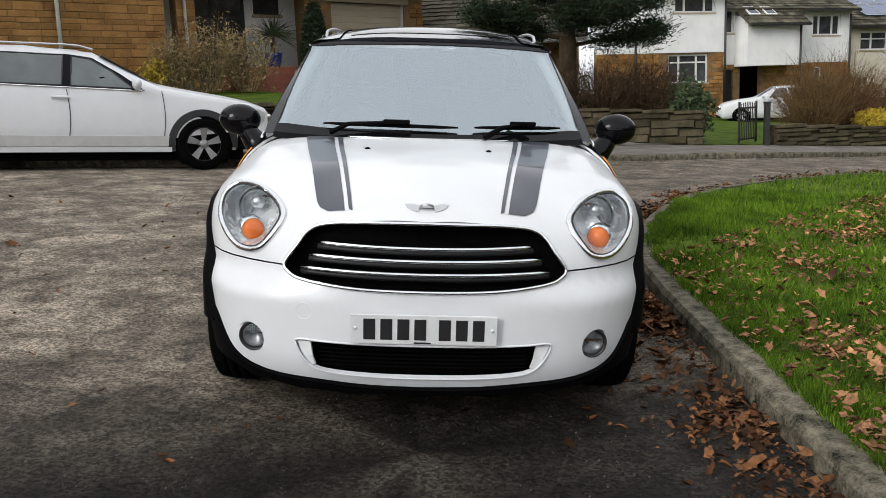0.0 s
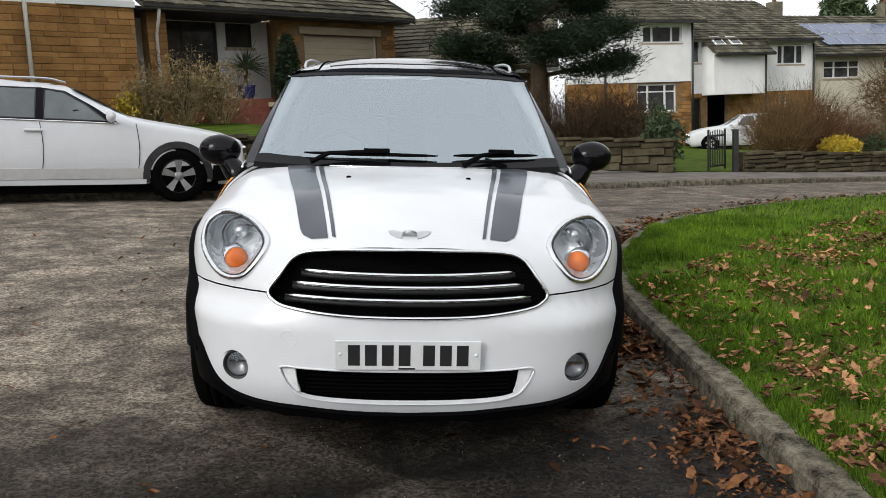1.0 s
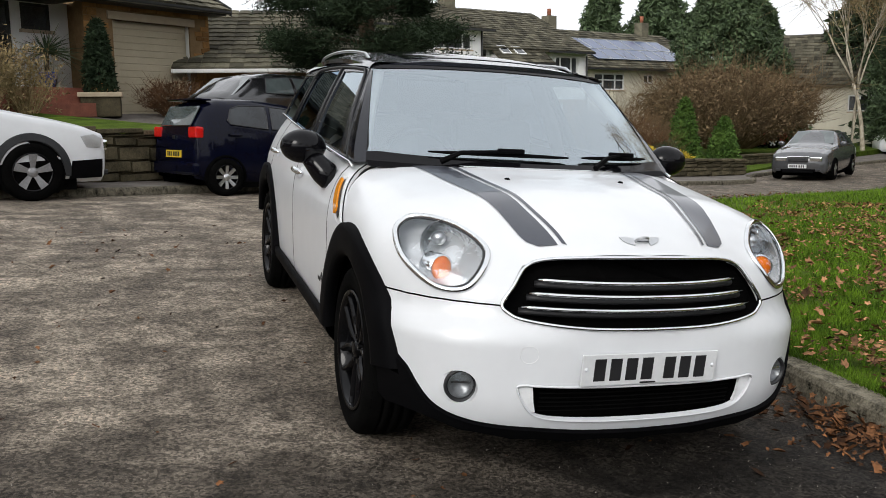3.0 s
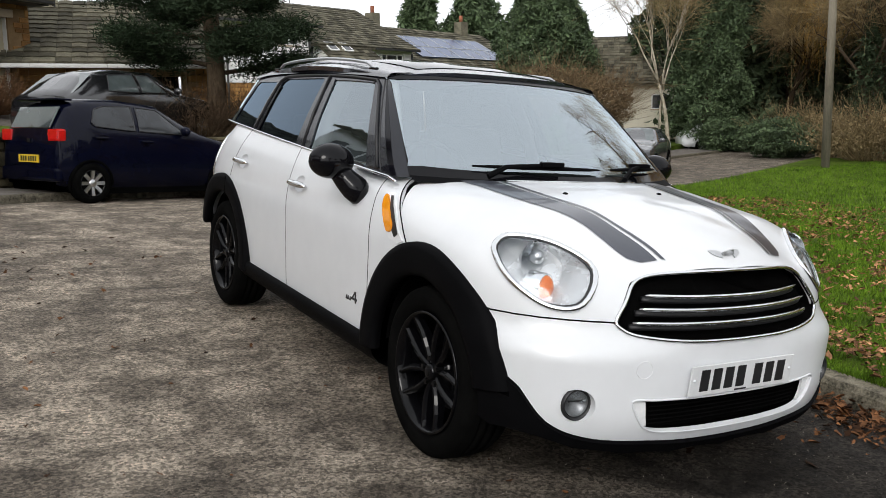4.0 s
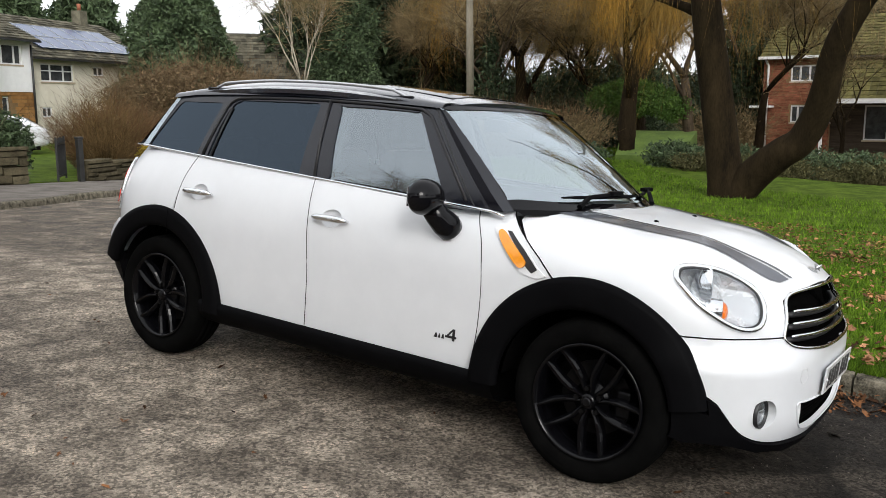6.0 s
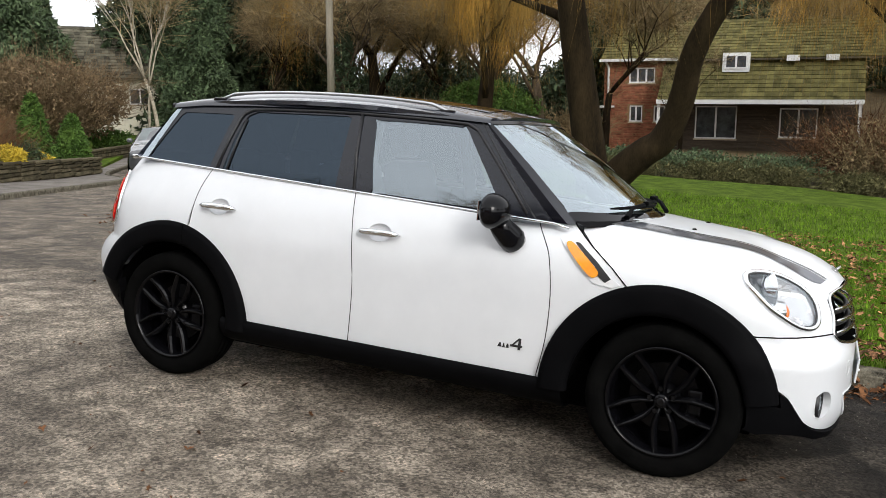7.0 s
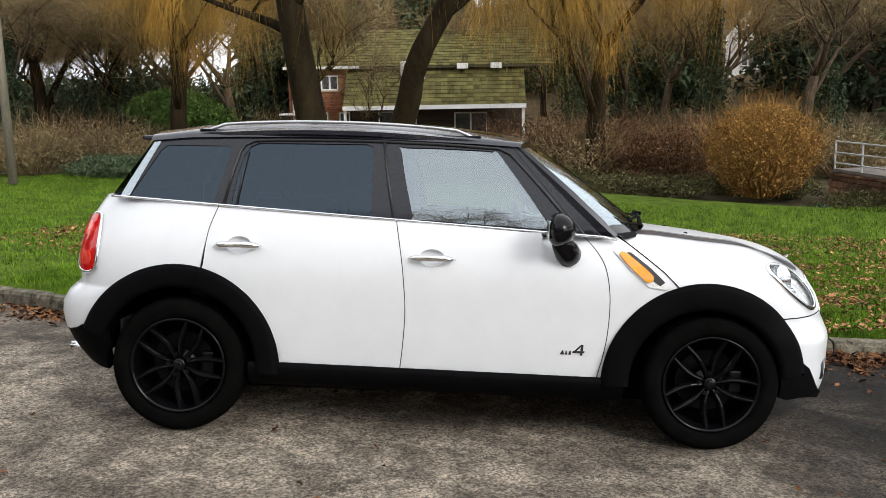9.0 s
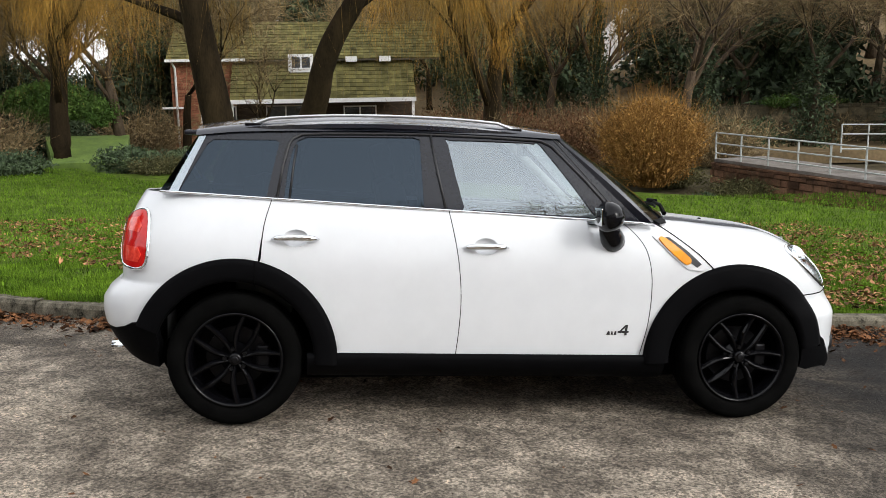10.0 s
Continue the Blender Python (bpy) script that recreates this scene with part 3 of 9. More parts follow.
def willow(name, label, height, radius, seed, m, n=2600, drop=3.2, lean=(0, 0), twig=None, clear=0.34):
    t = thing(name, label, "tree", m)
    pieces, tips = limbs(height, radius, seed, lean, depth=3, rise=0.75, spread=0.7, clear=clear)
    part("trunk", merged(pieces, True), M["moss_bark"], t)
    at = np.array([tuple(p) for p, _ in tips])
    part("crown", fast_mesh(*curtain(at, n // 2, drop, seed)), M["willow_haze"], t)
    part("young_growth", fast_mesh(*curtain(at, n * 2 // 3, drop * 0.8, seed + 7, 4.0, 300)), twig or M["willow_twig"], t, "golden hanging young twigs")
    return t


def conifer(name, label, height, width, seed, m, n=9000, size=0.3, low=0.04, power=0.8, leaf=None, ragged=0.25):
    """A dense evergreen: a trunk and sprays set in an uneven cone."""
    t = thing(name, label, "tree", m)
    part("trunk", merged([tube([(0, 0, -0.2), (0, 0, height * 0.5), (0, 0, height * 0.95)], [0.035 * height * 0.6, 0.02 * height * 0.6, 0.01], 8)], True), M["bark"], t)
    r = np.random.RandomState(seed)
    u = r.rand(n) ** 0.75
    z = height * (low + (1 - low) * u)
    a = r.rand(n) * 2 * math.pi
    prof = (1 - u) ** power
    out = width * 0.5 * prof * (0.5 + 0.5 * np.sqrt(r.rand(n))) * (1 + ragged * np.sin(a * 3 + z * 1.7 + seed) + 0.7 * ragged * np.sin(a * 7 - z * 3.1))
    c = np.stack([np.cos(a) * out, np.sin(a) * out, z], 1)
    v1 = shards(c, size, r, 0.35)
    part("crown", fast_mesh(*v1), leaf or M["dark_leaf"], t)
    return t


def bush(name, label, m, arrays, mat, stems=0, category="bush"):
    b = thing(name, label, category, m)
    if stems:
        part("branchwork", fast_mesh(*twiggy(stems, 0.5, 0.3, 0.012, 5)), M["brown_twig"], b)
    part("foliage", fast_mesh(*arrays), mat, b)
    return b


def stand(x, y, dz=0.0, rz=0.0):
    return pose(x, y, ground_z(x, y) + dz, 0, 0, rz)
# ---- ground, road, lawn, kerbs ----
KERB = [(1.40, -16.0), (1.40, -2.0), (1.39, 0.0), (1.40, 2.4), (1.56, 3.6), (2.04, 4.85), (2.52, 5.8), (3.08, 6.65), (3.8, 7.5), (5.1, 8.7), (7.0, 9.98), (9.8, 11.7), (13.4, 13.7), (24.8, 19.6), (30.0, 22.2)]
LAWN_FAR = [(28.5, 16.5), (26.2, 11.0), (23.6, 4.0), (23.8, 1.0), (22.4, -1.4), (21.5, -3.2), (20.0, -5.8), (18.8, -7.5), (17.4, -8.6), (15.7, -9.1), (13.8, -9.6), (9.0, -11.2), (4.0, -14.0)]
kerb_line = smooth_loop(KERB, 8, closed=False)
ground = part("ground", sheet([(-600, -500), (900, -500), (900, 900), (-600, 900)], lambda x, y: ground_z(x, y) - 1.7, 60.0), M["earth"])
tagged(ground, "dark winter earth that runs on to the horizon", "ground", kind="structure")
near = sheet([(-30, -20), (3, -20), (3, -3), (4, 5), (9, 10), (20, 14.5), (34, 20), (34, 40), (-30, 40)], lambda x, y: ground_z(x, y), 0.8)
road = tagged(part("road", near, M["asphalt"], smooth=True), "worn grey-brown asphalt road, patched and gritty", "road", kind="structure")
lawn = part("lawn", sheet(spread(kerb_line, -0.13) + LAWN_FAR, lambda x, y: ground_z(x, y) + 0.105, 0.5, drop=0.3), M["grass"], smooth=False)
tagged(lawn, "green winter lawn strewn with brown leaves", "lawn", kind="structure")
bank_edge = [(30.0, 20.5)] + LAWN_FAR + [(4.0, -45.0), (34.0, -45.0), (34.0, 20.5)]
def bank_z(x, y):
    """The bank beyond the lawn, with the stream's channel before the footbridge."""
    s = -0.252 * (x - 25.2) + 0.968 * (y + 10.35)
    u = -0.968 * (x - 25.2) - 0.252 * (y + 10.35)
    cut = min(1, max(0, (3.7 - s) / 0.9)) * min(1, max(0, (s + 2.0) / 0.6)) * min(1, max(0, (u - 1.5) / 2.5))
    return ground_z(x, y) - 0.12 - 1.3 * cut


shore = part("stream_bank", sheet(bank_edge, bank_z, 0.8), M["earth"])
tagged(shore, "dark littered earth of the stream bank beyond the lawn", "ground", kind="structure")
PAV = smooth_loop([(-14.0, 4.4), (-6.0, 7.8), (-2.4, 9.1), (-0.9, 10.2), (1.5, 11.3), (3.5, 12.1), (5.2, 13.2), (7.0, 14.2), (9.2, 15.4), (12.0, 16.9), (14.6, 18.3), (16.2, 20.6), (22.0, 24.4), (32.0, 29.0)], 6, closed=False)
back_edge = [(33, 34), (24, 28.5), (16, 20.9), (11.2, 18.75), (8.0, 17.45), (6.0, 16.6), (0, 15.95), (-4, 12.5), (-15, 5.5)]
pavement = part("pavement", sheet(spread(PAV, 0.12) + back_edge, lambda x, y: ground_z(x, y) + 0.1, 0.8, drop=0.3), M["pavement"], smooth=False)
tagged(pavement, "grey asphalt pavement along garden walls", "pavement", kind="structure")
HOUSE = Matrix.Translation((-2.34, 19.33, 0)) @ Matrix.Rotation(radians(39.6), 4, "Z")
WHITE = Matrix.Translation((17.9, 38.6, 0)) @ Matrix.Rotation(radians(18), 4, "Z")
BRICK = Matrix.Translation((43.1, 4.0, 0)) @ Matrix.Rotation(radians(-90), 4, "Z")


def flat(m, pts):
    return [tuple((m @ Vector((x, y, 0)))[:2]) for x, y in pts]


def garden_z(x, y):
    """The front garden: level behind its wall, rising to the house; the drive is a ramp."""
    q = HOUSE.inverted() @ Vector((x, y, 0))
    t = min(1.0, max(0.0, (q.y + 6.8) / 6.3))
    if q.x > -2.6:
        base = ground_z(*tuple((HOUSE @ Vector((q.x, -6.8, 0)))[:2])) + 0.11
        return base + (1.53 - base) * t
    return 1.12 + 0.45 * t


garden = part("front_garden", sheet(flat(HOUSE, [(-18, -6.78), (-2.65, -6.78), (-2.65, 1.2), (-18, 1.2)]), garden_z, 0.9, drop=0.9), M["grass"])
tagged(garden, "raised front lawn behind a low stone wall", "lawn", kind="structure")
drive = part("driveway", sheet(flat(HOUSE, [(-2.6, -7.2), (4.7, -7.2), (4.7, 8), (-2.6, 8)]), garden_z, 0.9, drop=0.8), M["pavement"])
tagged(drive, "asphalt driveway that climbs to the garage", "driveway", kind="structure")
plot = part("garden_plot", sheet([(0.2, 16.1), (6.0, 16.65), (8.3, 17.6), (15.6, 20.85), (23, 26.5), (34, 33), (46, 60), (4, 60), (2, 24)], lambda x, y: ground_z(x, y) + 0.12 + 0.018 * max(0, y - 20), 1.6, drop=0.5), M["grass"])
tagged(plot, "rough grass of the gardens behind the walls", "lawn", kind="structure")
def far_z(x, y):
    """The wooded slope beyond the stream."""
    return -0.92 + 0.2 * max(0.0, x - 46) * (1 - 0.7 * min(1, max(0, (y - 6) / 10))) + 0.2 * max(0.0, -y - 14) * min(1, max(0, (x - 37.5) / 12))


bank = part("far_bank", sheet([(31, -60), (130, -60), (130, 90), (44, 90), (40, 60), (31, 30)], far_z, 5.0, drop=0.5), M["leaf_litter"])
tagged(bank, "wooded slope of dead leaves beyond the stream", "ground", kind="structure")
# ---- the white car ----
# Its own axes: x across, y from nose to tail, z up from the tyres; the road leans under it.
CAR = Matrix(((0.998, 0.0, 0.06315, 0), (0.0029, 0.99895, -0.04581, 0), (-0.06309, 0.0459, 0.99695, 0), (0, 0, 0, 1)))
YC, PLAN, Z0 = 0.72, 2.3, 0.5


def half_width(z):
    return 0.885 - 0.03 * ((0.75 - z) / 0.45) ** 2 if z < 0.75 else 0.885 - 0.085 * ((z - 0.75) / 0.3) ** 2


def nose_y(z):
    """How far forward the nose reaches at its middle."""
    return 0.04 + 0.06 * max(0.0, (0.36 - z) / 0.17) ** 2


def plan_power(z):
    """The bumper's plan is squarer than the bonnet's."""
    k = min(1.0, max(0.0, (0.66 - z) / 0.13))
    return PLAN + 0.6 * k * k * (3 - 2 * k)


def bonnet_top(y, across=0.0):
    """Height of the bonnet over its length, crowned across its width."""
    return 1.04 - (0.1 if y < 1 else 0.045) * (1 - min(y, 1.25)) - (0.07 - 0.04 * min(1.0, max(0.0, (y - 0.7) / 0.5))) * across ** 2


def round_power(theta):
    k = math.sin(theta) ** 2
    return 3.4 - 3.3 * k * (1 - k) + 4.6 * k ** 3


def ray_to(p, s, c):
    """The point of a superellipse of power p in the direction (s, c)."""
    k = (abs(s) ** p + abs(c) ** p) ** (1 / p)
    return s / k, c / k


def nose(a, b):
    """The front of the car as a disc: its rim is the wall at Z0, beyond it the bumper below; b > 0 runs back along the bonnet."""
    rho = math.hypot(a, b) if b < 0 else abs(a)
    theta = math.atan2(abs(a), -b) if b < 0 else math.pi / 2
    q = round_power(theta)
    if rho <= 1:
        psi = (1 - rho) * math.pi / 2
        top, r = ray_to(q, math.sin(psi), math.cos(psi))
        z = None
    else:
        top, r, z = 0.0, 1.0, Z0 - (rho - 1) * 0.8
    sx, cu = ray_to(plan_power(Z0 + 0.5 * top if z is None else z), math.sin(theta), max(0.0, math.cos(theta)))
    y = YC - (YC - nose_y(0.5 if z is None else z)) * r * cu + max(0.0, b)
    if z is None:
        z = Z0 + top * (bonnet_top(y, r * sx) - Z0)
    return Vector((math.copysign(half_width(z) * r * sx, a), y, z))


def disc(side, theta, psi_or_rho, b=0.0):
    rho = psi_or_rho
    if b > 0:
        return (side * rho, b)
    return (side * rho * math.sin(theta), -rho * math.cos(theta))


def nose_xz(x, z):
    """Where the front view's (x, z) lies on the disc."""
    side, theta, y = (-1 if x < 0 else 1), 0.5, 0.3
    xr = min(0.999, abs(x) / half_width(z))
    for _ in range(12):
        q = round_power(theta)
        top = min(0.995, max(0.0, (z - Z0) / (bonnet_top(y, xr) - Z0)))
        r = (1 - top ** q) ** (1 / q)
        p = plan_power(z)
        u = max(0.0, r ** p - min(xr, r) ** p) ** (1 / p)
        y = YC - (YC - nose_y(z)) * u
        theta = math.atan2(min(xr, r), u)
    rho = 1 - math.atan2(top, r) / (math.pi / 2) if z >= Z0 else 1 + (Z0 - z) / 0.8
    return disc(side, theta, rho)


def nose_yz(side, y, z):
    """Where the side view's (y, z) lies on the disc."""
    theta = math.pi / 2
    for _ in range(12):
        q = round_power(theta)
        top = min(0.995, max(0.0, (z - Z0) / (bonnet_top(y, 0.9) - Z0)))
        r = (1 - top ** q) ** (1 / q)
        u = max(0.0, (YC - y) / (YC - nose_y(z)))
        p = plan_power(z)
        x = max(0.0, r ** p - min(u, r) ** p) ** (1 / p)
        theta = math.atan2(x, u)
    rho = 1 - math.atan2(top, r) / (math.pi / 2) if z >= Z0 else 1 + (Z0 - z) / 0.8
    return disc(side, theta, rho, max(0.0, y - YC))


def nose_xy(x, y):
    """Where the top view's (x, y) lies on the disc."""
    z, side = 1.0, (-1 if x < 0 else 1)
    for _ in range(14):
        xr, u = abs(x) / half_width(z), max(0.0, (YC - y) / (YC - 0.04))
        theta = math.atan2(xr, u) if y < YC else math.pi / 2
        q = round_power(theta)
        r = min(0.998, (xr ** PLAN + u ** PLAN) ** (1 / PLAN))
        top = (1 - r ** q) ** (1 / q)
        z = Z0 + top * (bonnet_top(y, xr) - Z0)
    rho = 1 - math.atan2(top, r) / (math.pi / 2)
    return disc(side, theta, rho, max(0.0, y - YC))


def nose_near(x, y, z):
    """The disc's point whose place on the nose lies nearest to (x, y, z)."""
    side, goal = (-1 if x < 0 else 1), Vector((abs(x), y, z))
    best = min(((nose(r * math.sin(t), -r * math.cos(t)) - goal).length, r * math.sin(t), -r * math.cos(t)) for t in np.linspace(0.05, 1.57, 24) for r in np.linspace(0.1, 1.0, 19))
    d, a, b = best
    step = 0.03
    while step > 2e-4:
        moved = False
        for da, db in ((step, 0), (-step, 0), (0, step), (0, -step)):
            k = (nose(a + da, min(-1e-4, b + db)) - goal).length
            if k < d:
                d, a, b, moved = k, a + da, min(-1e-4, b + db), True
        if not moved:
            step /= 2
    return (side * a, b)


def tail_y(z):
    """The tail's profile: the tailgate above, the bumper bulging out below it."""
    gate = 3.985 - 0.105 * min(1.0, max(0.0, (z - 0.64) / 0.5)) ** 3.2
    if z > 0.57:
        return max(gate, 4.075 - 0.09 * ((z - 0.57) / 0.125) ** 2)
    return 4.075 - 0.02 * ((0.57 - z) / 0.1) ** 2


def flank(s, z):
    """The car's right side as (length, height), which goes on round the tail beyond 3 m."""
    if s <= 3.0:
        top = max(0.0, (z - Z0) / (bonnet_top(s) - Z0)) if s < 1.6 else 0.0
        return Vector((-half_width(z) * max(0.0, 1 - min(1, top) ** 8) ** 0.125, s, z))
    phi = (s - 3.0) / 0.9
    ur, xr = ray_to(5, math.sin(phi), math.cos(phi))
    return Vector((-half_width(z) * xr, 3.0 + (tail_y(z) - 3.0) * ur, z))


def flank_s(y, z):
    if y <= 3.0:
        return y
    ur = min(0.9999, (y - 3.0) / (tail_y(z) - 3.0))
    return 3.0 + 0.9 * math.atan2(ur, (1 - ur ** 5) ** 0.2)


def belt(y):
    return 1.02 + 0.051 * (y - 1.4)


def cabin(y, z):
    """The right side of the cabin above the belt."""
    t = min(1.3, max(0.0, (z - 1.03) / 0.45))
    return Vector((-(0.79 - 0.2 * t ** 1.25) * (1 - 0.02 * ((y - 2.3) / 1.3) ** 2), y, z))


def screen(s, v):
    """The windscreen: s across from -1 to 1, v up from 0 to 1."""
    y = (1.0 + 0.25 * s * s) * (1 - v) + (1.63 + 0.1 * s * s) * v
    return Vector((s * (0.732 - 0.125 * v), y, 1.04 + 0.435 * v + 0.015 * math.sin(math.pi * min(1, max(0, v))) - 0.02 * s * s * v))


def roof(x, y):
    edge = 1.5 - 0.075 * abs((y - 2.62) / 0.98) ** 2.2
    return Vector((x, y, edge + 0.068 * (1 - min(1.0, abs(x) / 0.615) ** 3)))


def skin(fn, outline, holes=(), step=0.05, lip=0.012, out=0.0, flip=False, rim=None):
    """A sheet-metal panel: the plane outline laid on the surface fn, with true normals and a turned-in lip."""
    pts, tris = fill(dense(outline, rim or step), [dense(h, rim or step) for h in holes], step)
    verts, normals = [], []
    e = 1e-3
    for p in pts:
        n = (fn(p[0] + e, p[1]) - fn(p[0] - e, p[1])).cross(fn(p[0], p[1] + e) - fn(p[0], p[1] - e))
        n = n.normalized() if n.length > 1e-12 else Vector((0, 0, 1))
        if flip:
            n = -n
        verts.append(fn(p[0], p[1]) + out * n)
        normals.append(n)
    faces, count = [], {}
    for a, b, c in tris:
        n = (verts[b] - verts[a]).cross(verts[c] - verts[a])
        t = (a, b, c) if n.dot(normals[a] + normals[b] + normals[c]) > 0 else (a, c, b)
        faces.append(t)
        for k in range(3):
            count[(t[k], t[(k + 1) % 3])] = t
    if lip:
        for (a, b) in [k for k in count if (k[1], k[0]) not in count]:
            o = len(verts)
            along = (verts[b] - verts[a]).normalized()
            for i in (a, b):
                side = along.cross(normals[i])
                verts += [verts[i].copy(), verts[i] - lip * normals[i]]
                normals += [side, side]
            faces.append((o, o + 1, o + 3, o + 2))
    me = mesh_of(verts, faces, True)
    me.normals_split_custom_set_from_vertices([tuple(n) for n in normals])
    return me


def on(fn, pts, out=0.0):
    """Points of the plane laid on fn, pushed out along its normal."""
    res, e = [], 1e-3
    for a, b in pts:
        n = (fn(a + e, b) - fn(a - e, b)).cross(fn(a, b + e) - fn(a, b - e)).normalized()
        p = fn(a, b)
        if n.dot(p - Vector((0, 2.2, 0.6))) < 0:
            n = -n
        res.append(p + out * n)
    return res


def arc(cy, cz, r, a0, a1, n=24):
    """Points of a circle in the side view; 0 degrees points to the tail, 90 up."""
    return [(cy + r * math.cos(radians(a0 + (a1 - a0) * k / n)), cz + r * math.sin(radians(a0 + (a1 - a0) * k / n))) for k in range(n + 1)]


def seam(name, fn, pts, parent, r=0.0022, material=None, out=-0.0005):
    line = on(fn, dense(pts, 0.04)[: -max(1, math.ceil((Vector(pts[-1]) - Vector(pts[0])).length / 0.04))] + [pts[-1]], out)
    return part(name, merged([tube(line, r, 6)]), material or M["shadow_black"], parent)


def car_wheel(name, parent, side, y, z, turn=0.0):
    """A black five-twin-spoke alloy wheel; built for the right side and turned for the left."""
    w = new(name)
    w.parent = parent
    w.matrix_local = pose(side * -1 * 0.77, y, z, 0, 0, 0 if side > 0 else 180)
    # Its outer face looks to -x. Tyre: sidewalls, shoulders, tread with grooves.
    prof = [(0.234, -0.085), (0.242, -0.099), (0.262, -0.108), (0.295, -0.107), (0.313, -0.098), (0.322, -0.088), (0.327, -0.072), (0.33, -0.05), (0.33, -0.044), (0.322, -0.043), (0.322, -0.036), (0.331, -0.035),
            (0.332, -0.006), (0.323, -0.005), (0.323, 0.005), (0.332, 0.006), (0.331, 0.035), (0.322, 0.036), (0.322, 0.043), (0.33, 0.044), (0.327, 0.072), (0.313, 0.098), (0.262, 0.108), (0.222, 0.085)]
    tyre = part("tyre", merged([lathe(prof, 72)], True), M["rubber"], w)
    # Tread blocks' cross cuts, as thin ribs on the shoulder.
    ribs = []
    for k in range(60):
        t = 2 * math.pi * k / 60
        m = Matrix.Rotation(t, 4, "X") @ pose(-0.071, 0, 0.3165, 0, 14, 12)
        bm = boxed(-0.017, -0.006, -0.004, 0.017, 0.006, 0.0035, m=m)
        ribs.append(([v.co.copy() for v in bm.verts], [tuple(x.index for x in f.verts) for f in bm.faces]))
        bm.free()
    part("tread", merged(ribs), M["rubber"], tyre)
    rim = part("rim", merged([lathe([(0.236, -0.088), (0.236, -0.101), (0.231, -0.105), (0.225, -0.103), (0.219, -0.092), (0.208, -0.066), (0.197, 0.03), (0.208, 0.08), (0.225, 0.085)], 72)], True), M["wheel_black"], w)
    part("brake_disc", merged([lathe([(0.0, 0.0), (0.15, 0.0), (0.15, 0.02), (0.0, 0.02)], 40)]), M["steel_disc"], w)
    part("caliper", boxed(-0.04, -0.16, -0.05, 0.03, -0.1, 0.06, bevel=0.01), M["steel_disc"], w)
    part("backplate", merged([lathe([(0.0, 0.04), (0.2, 0.04), (0.2, 0.05), (0.0, 0.05)], 40)]), M["shadow_black"], w)
    for k in range(5):
        mid = 2 * math.pi * k / 5 + turn
        for d in (-1, 1):
            rows = []
            for r, half, off, x0, x1 in ((0.022, 0.01, 0.006, -0.07, -0.03), (0.05, 0.0115, 0.019, -0.079, -0.035), (0.085, 0.0135, 0.033, -0.085, -0.04), (0.12, 0.0145, 0.0405, -0.088, -0.045), (0.155, 0.014, 0.043, -0.09, -0.05), (0.19, 0.0125, 0.043, -0.093, -0.055), (0.226, 0.0115, 0.042, -0.097, -0.06)):
                c = d * off
                rows.append([Vector((x1, c - half, r)), Vector((x0 + 0.012, c - half, r)), Vector((x0 + 0.002, c - half * 0.45, r)), Vector((x0, c, r)), Vector((x0 + 0.002, c + half * 0.45, r)), Vector((x0 + 0.012, c + half, r)), Vector((x1, c + half, r))])
            verts = [Matrix.Rotation(mid, 3, "X") @ v for row in rows for v in row]
            n = 7
            faces = [(i * n + j, i * n + j + 1, (i + 1) * n + j + 1, (i + 1) * n + j) for i in range(len(rows) - 1) for j in range(n - 1)]
            spoke = mesh_of(verts, faces, False)
            part("spoke", spoke, M["wheel_black"], rim)
        bm = bmesh.new()
        bmesh.ops.create_cone(bm, cap_ends=True, segments=6, radius1=0.011, radius2=0.01, depth=0.03, matrix=Matrix.Rotation(mid + 0.628, 4, "X") @ pose(-0.068, 0, 0.052, 0, -90, 0))
        part("bolt", bm, M["steel_disc"], rim)
    part("hub_cap", merged([lathe([(0.0, -0.09), (0.02, -0.089), (0.03, -0.085), (0.034, -0.076), (0.036, -0.05), (0.075, -0.045), (0.08, -0.02)], 32)], True), M["wheel_black"], rim)
    part("cap_badge", merged([lathe([(0.0, -0.0925), (0.013, -0.092), (0.017, -0.0895)], 20)]), M["steel_disc"], rim)
    return w


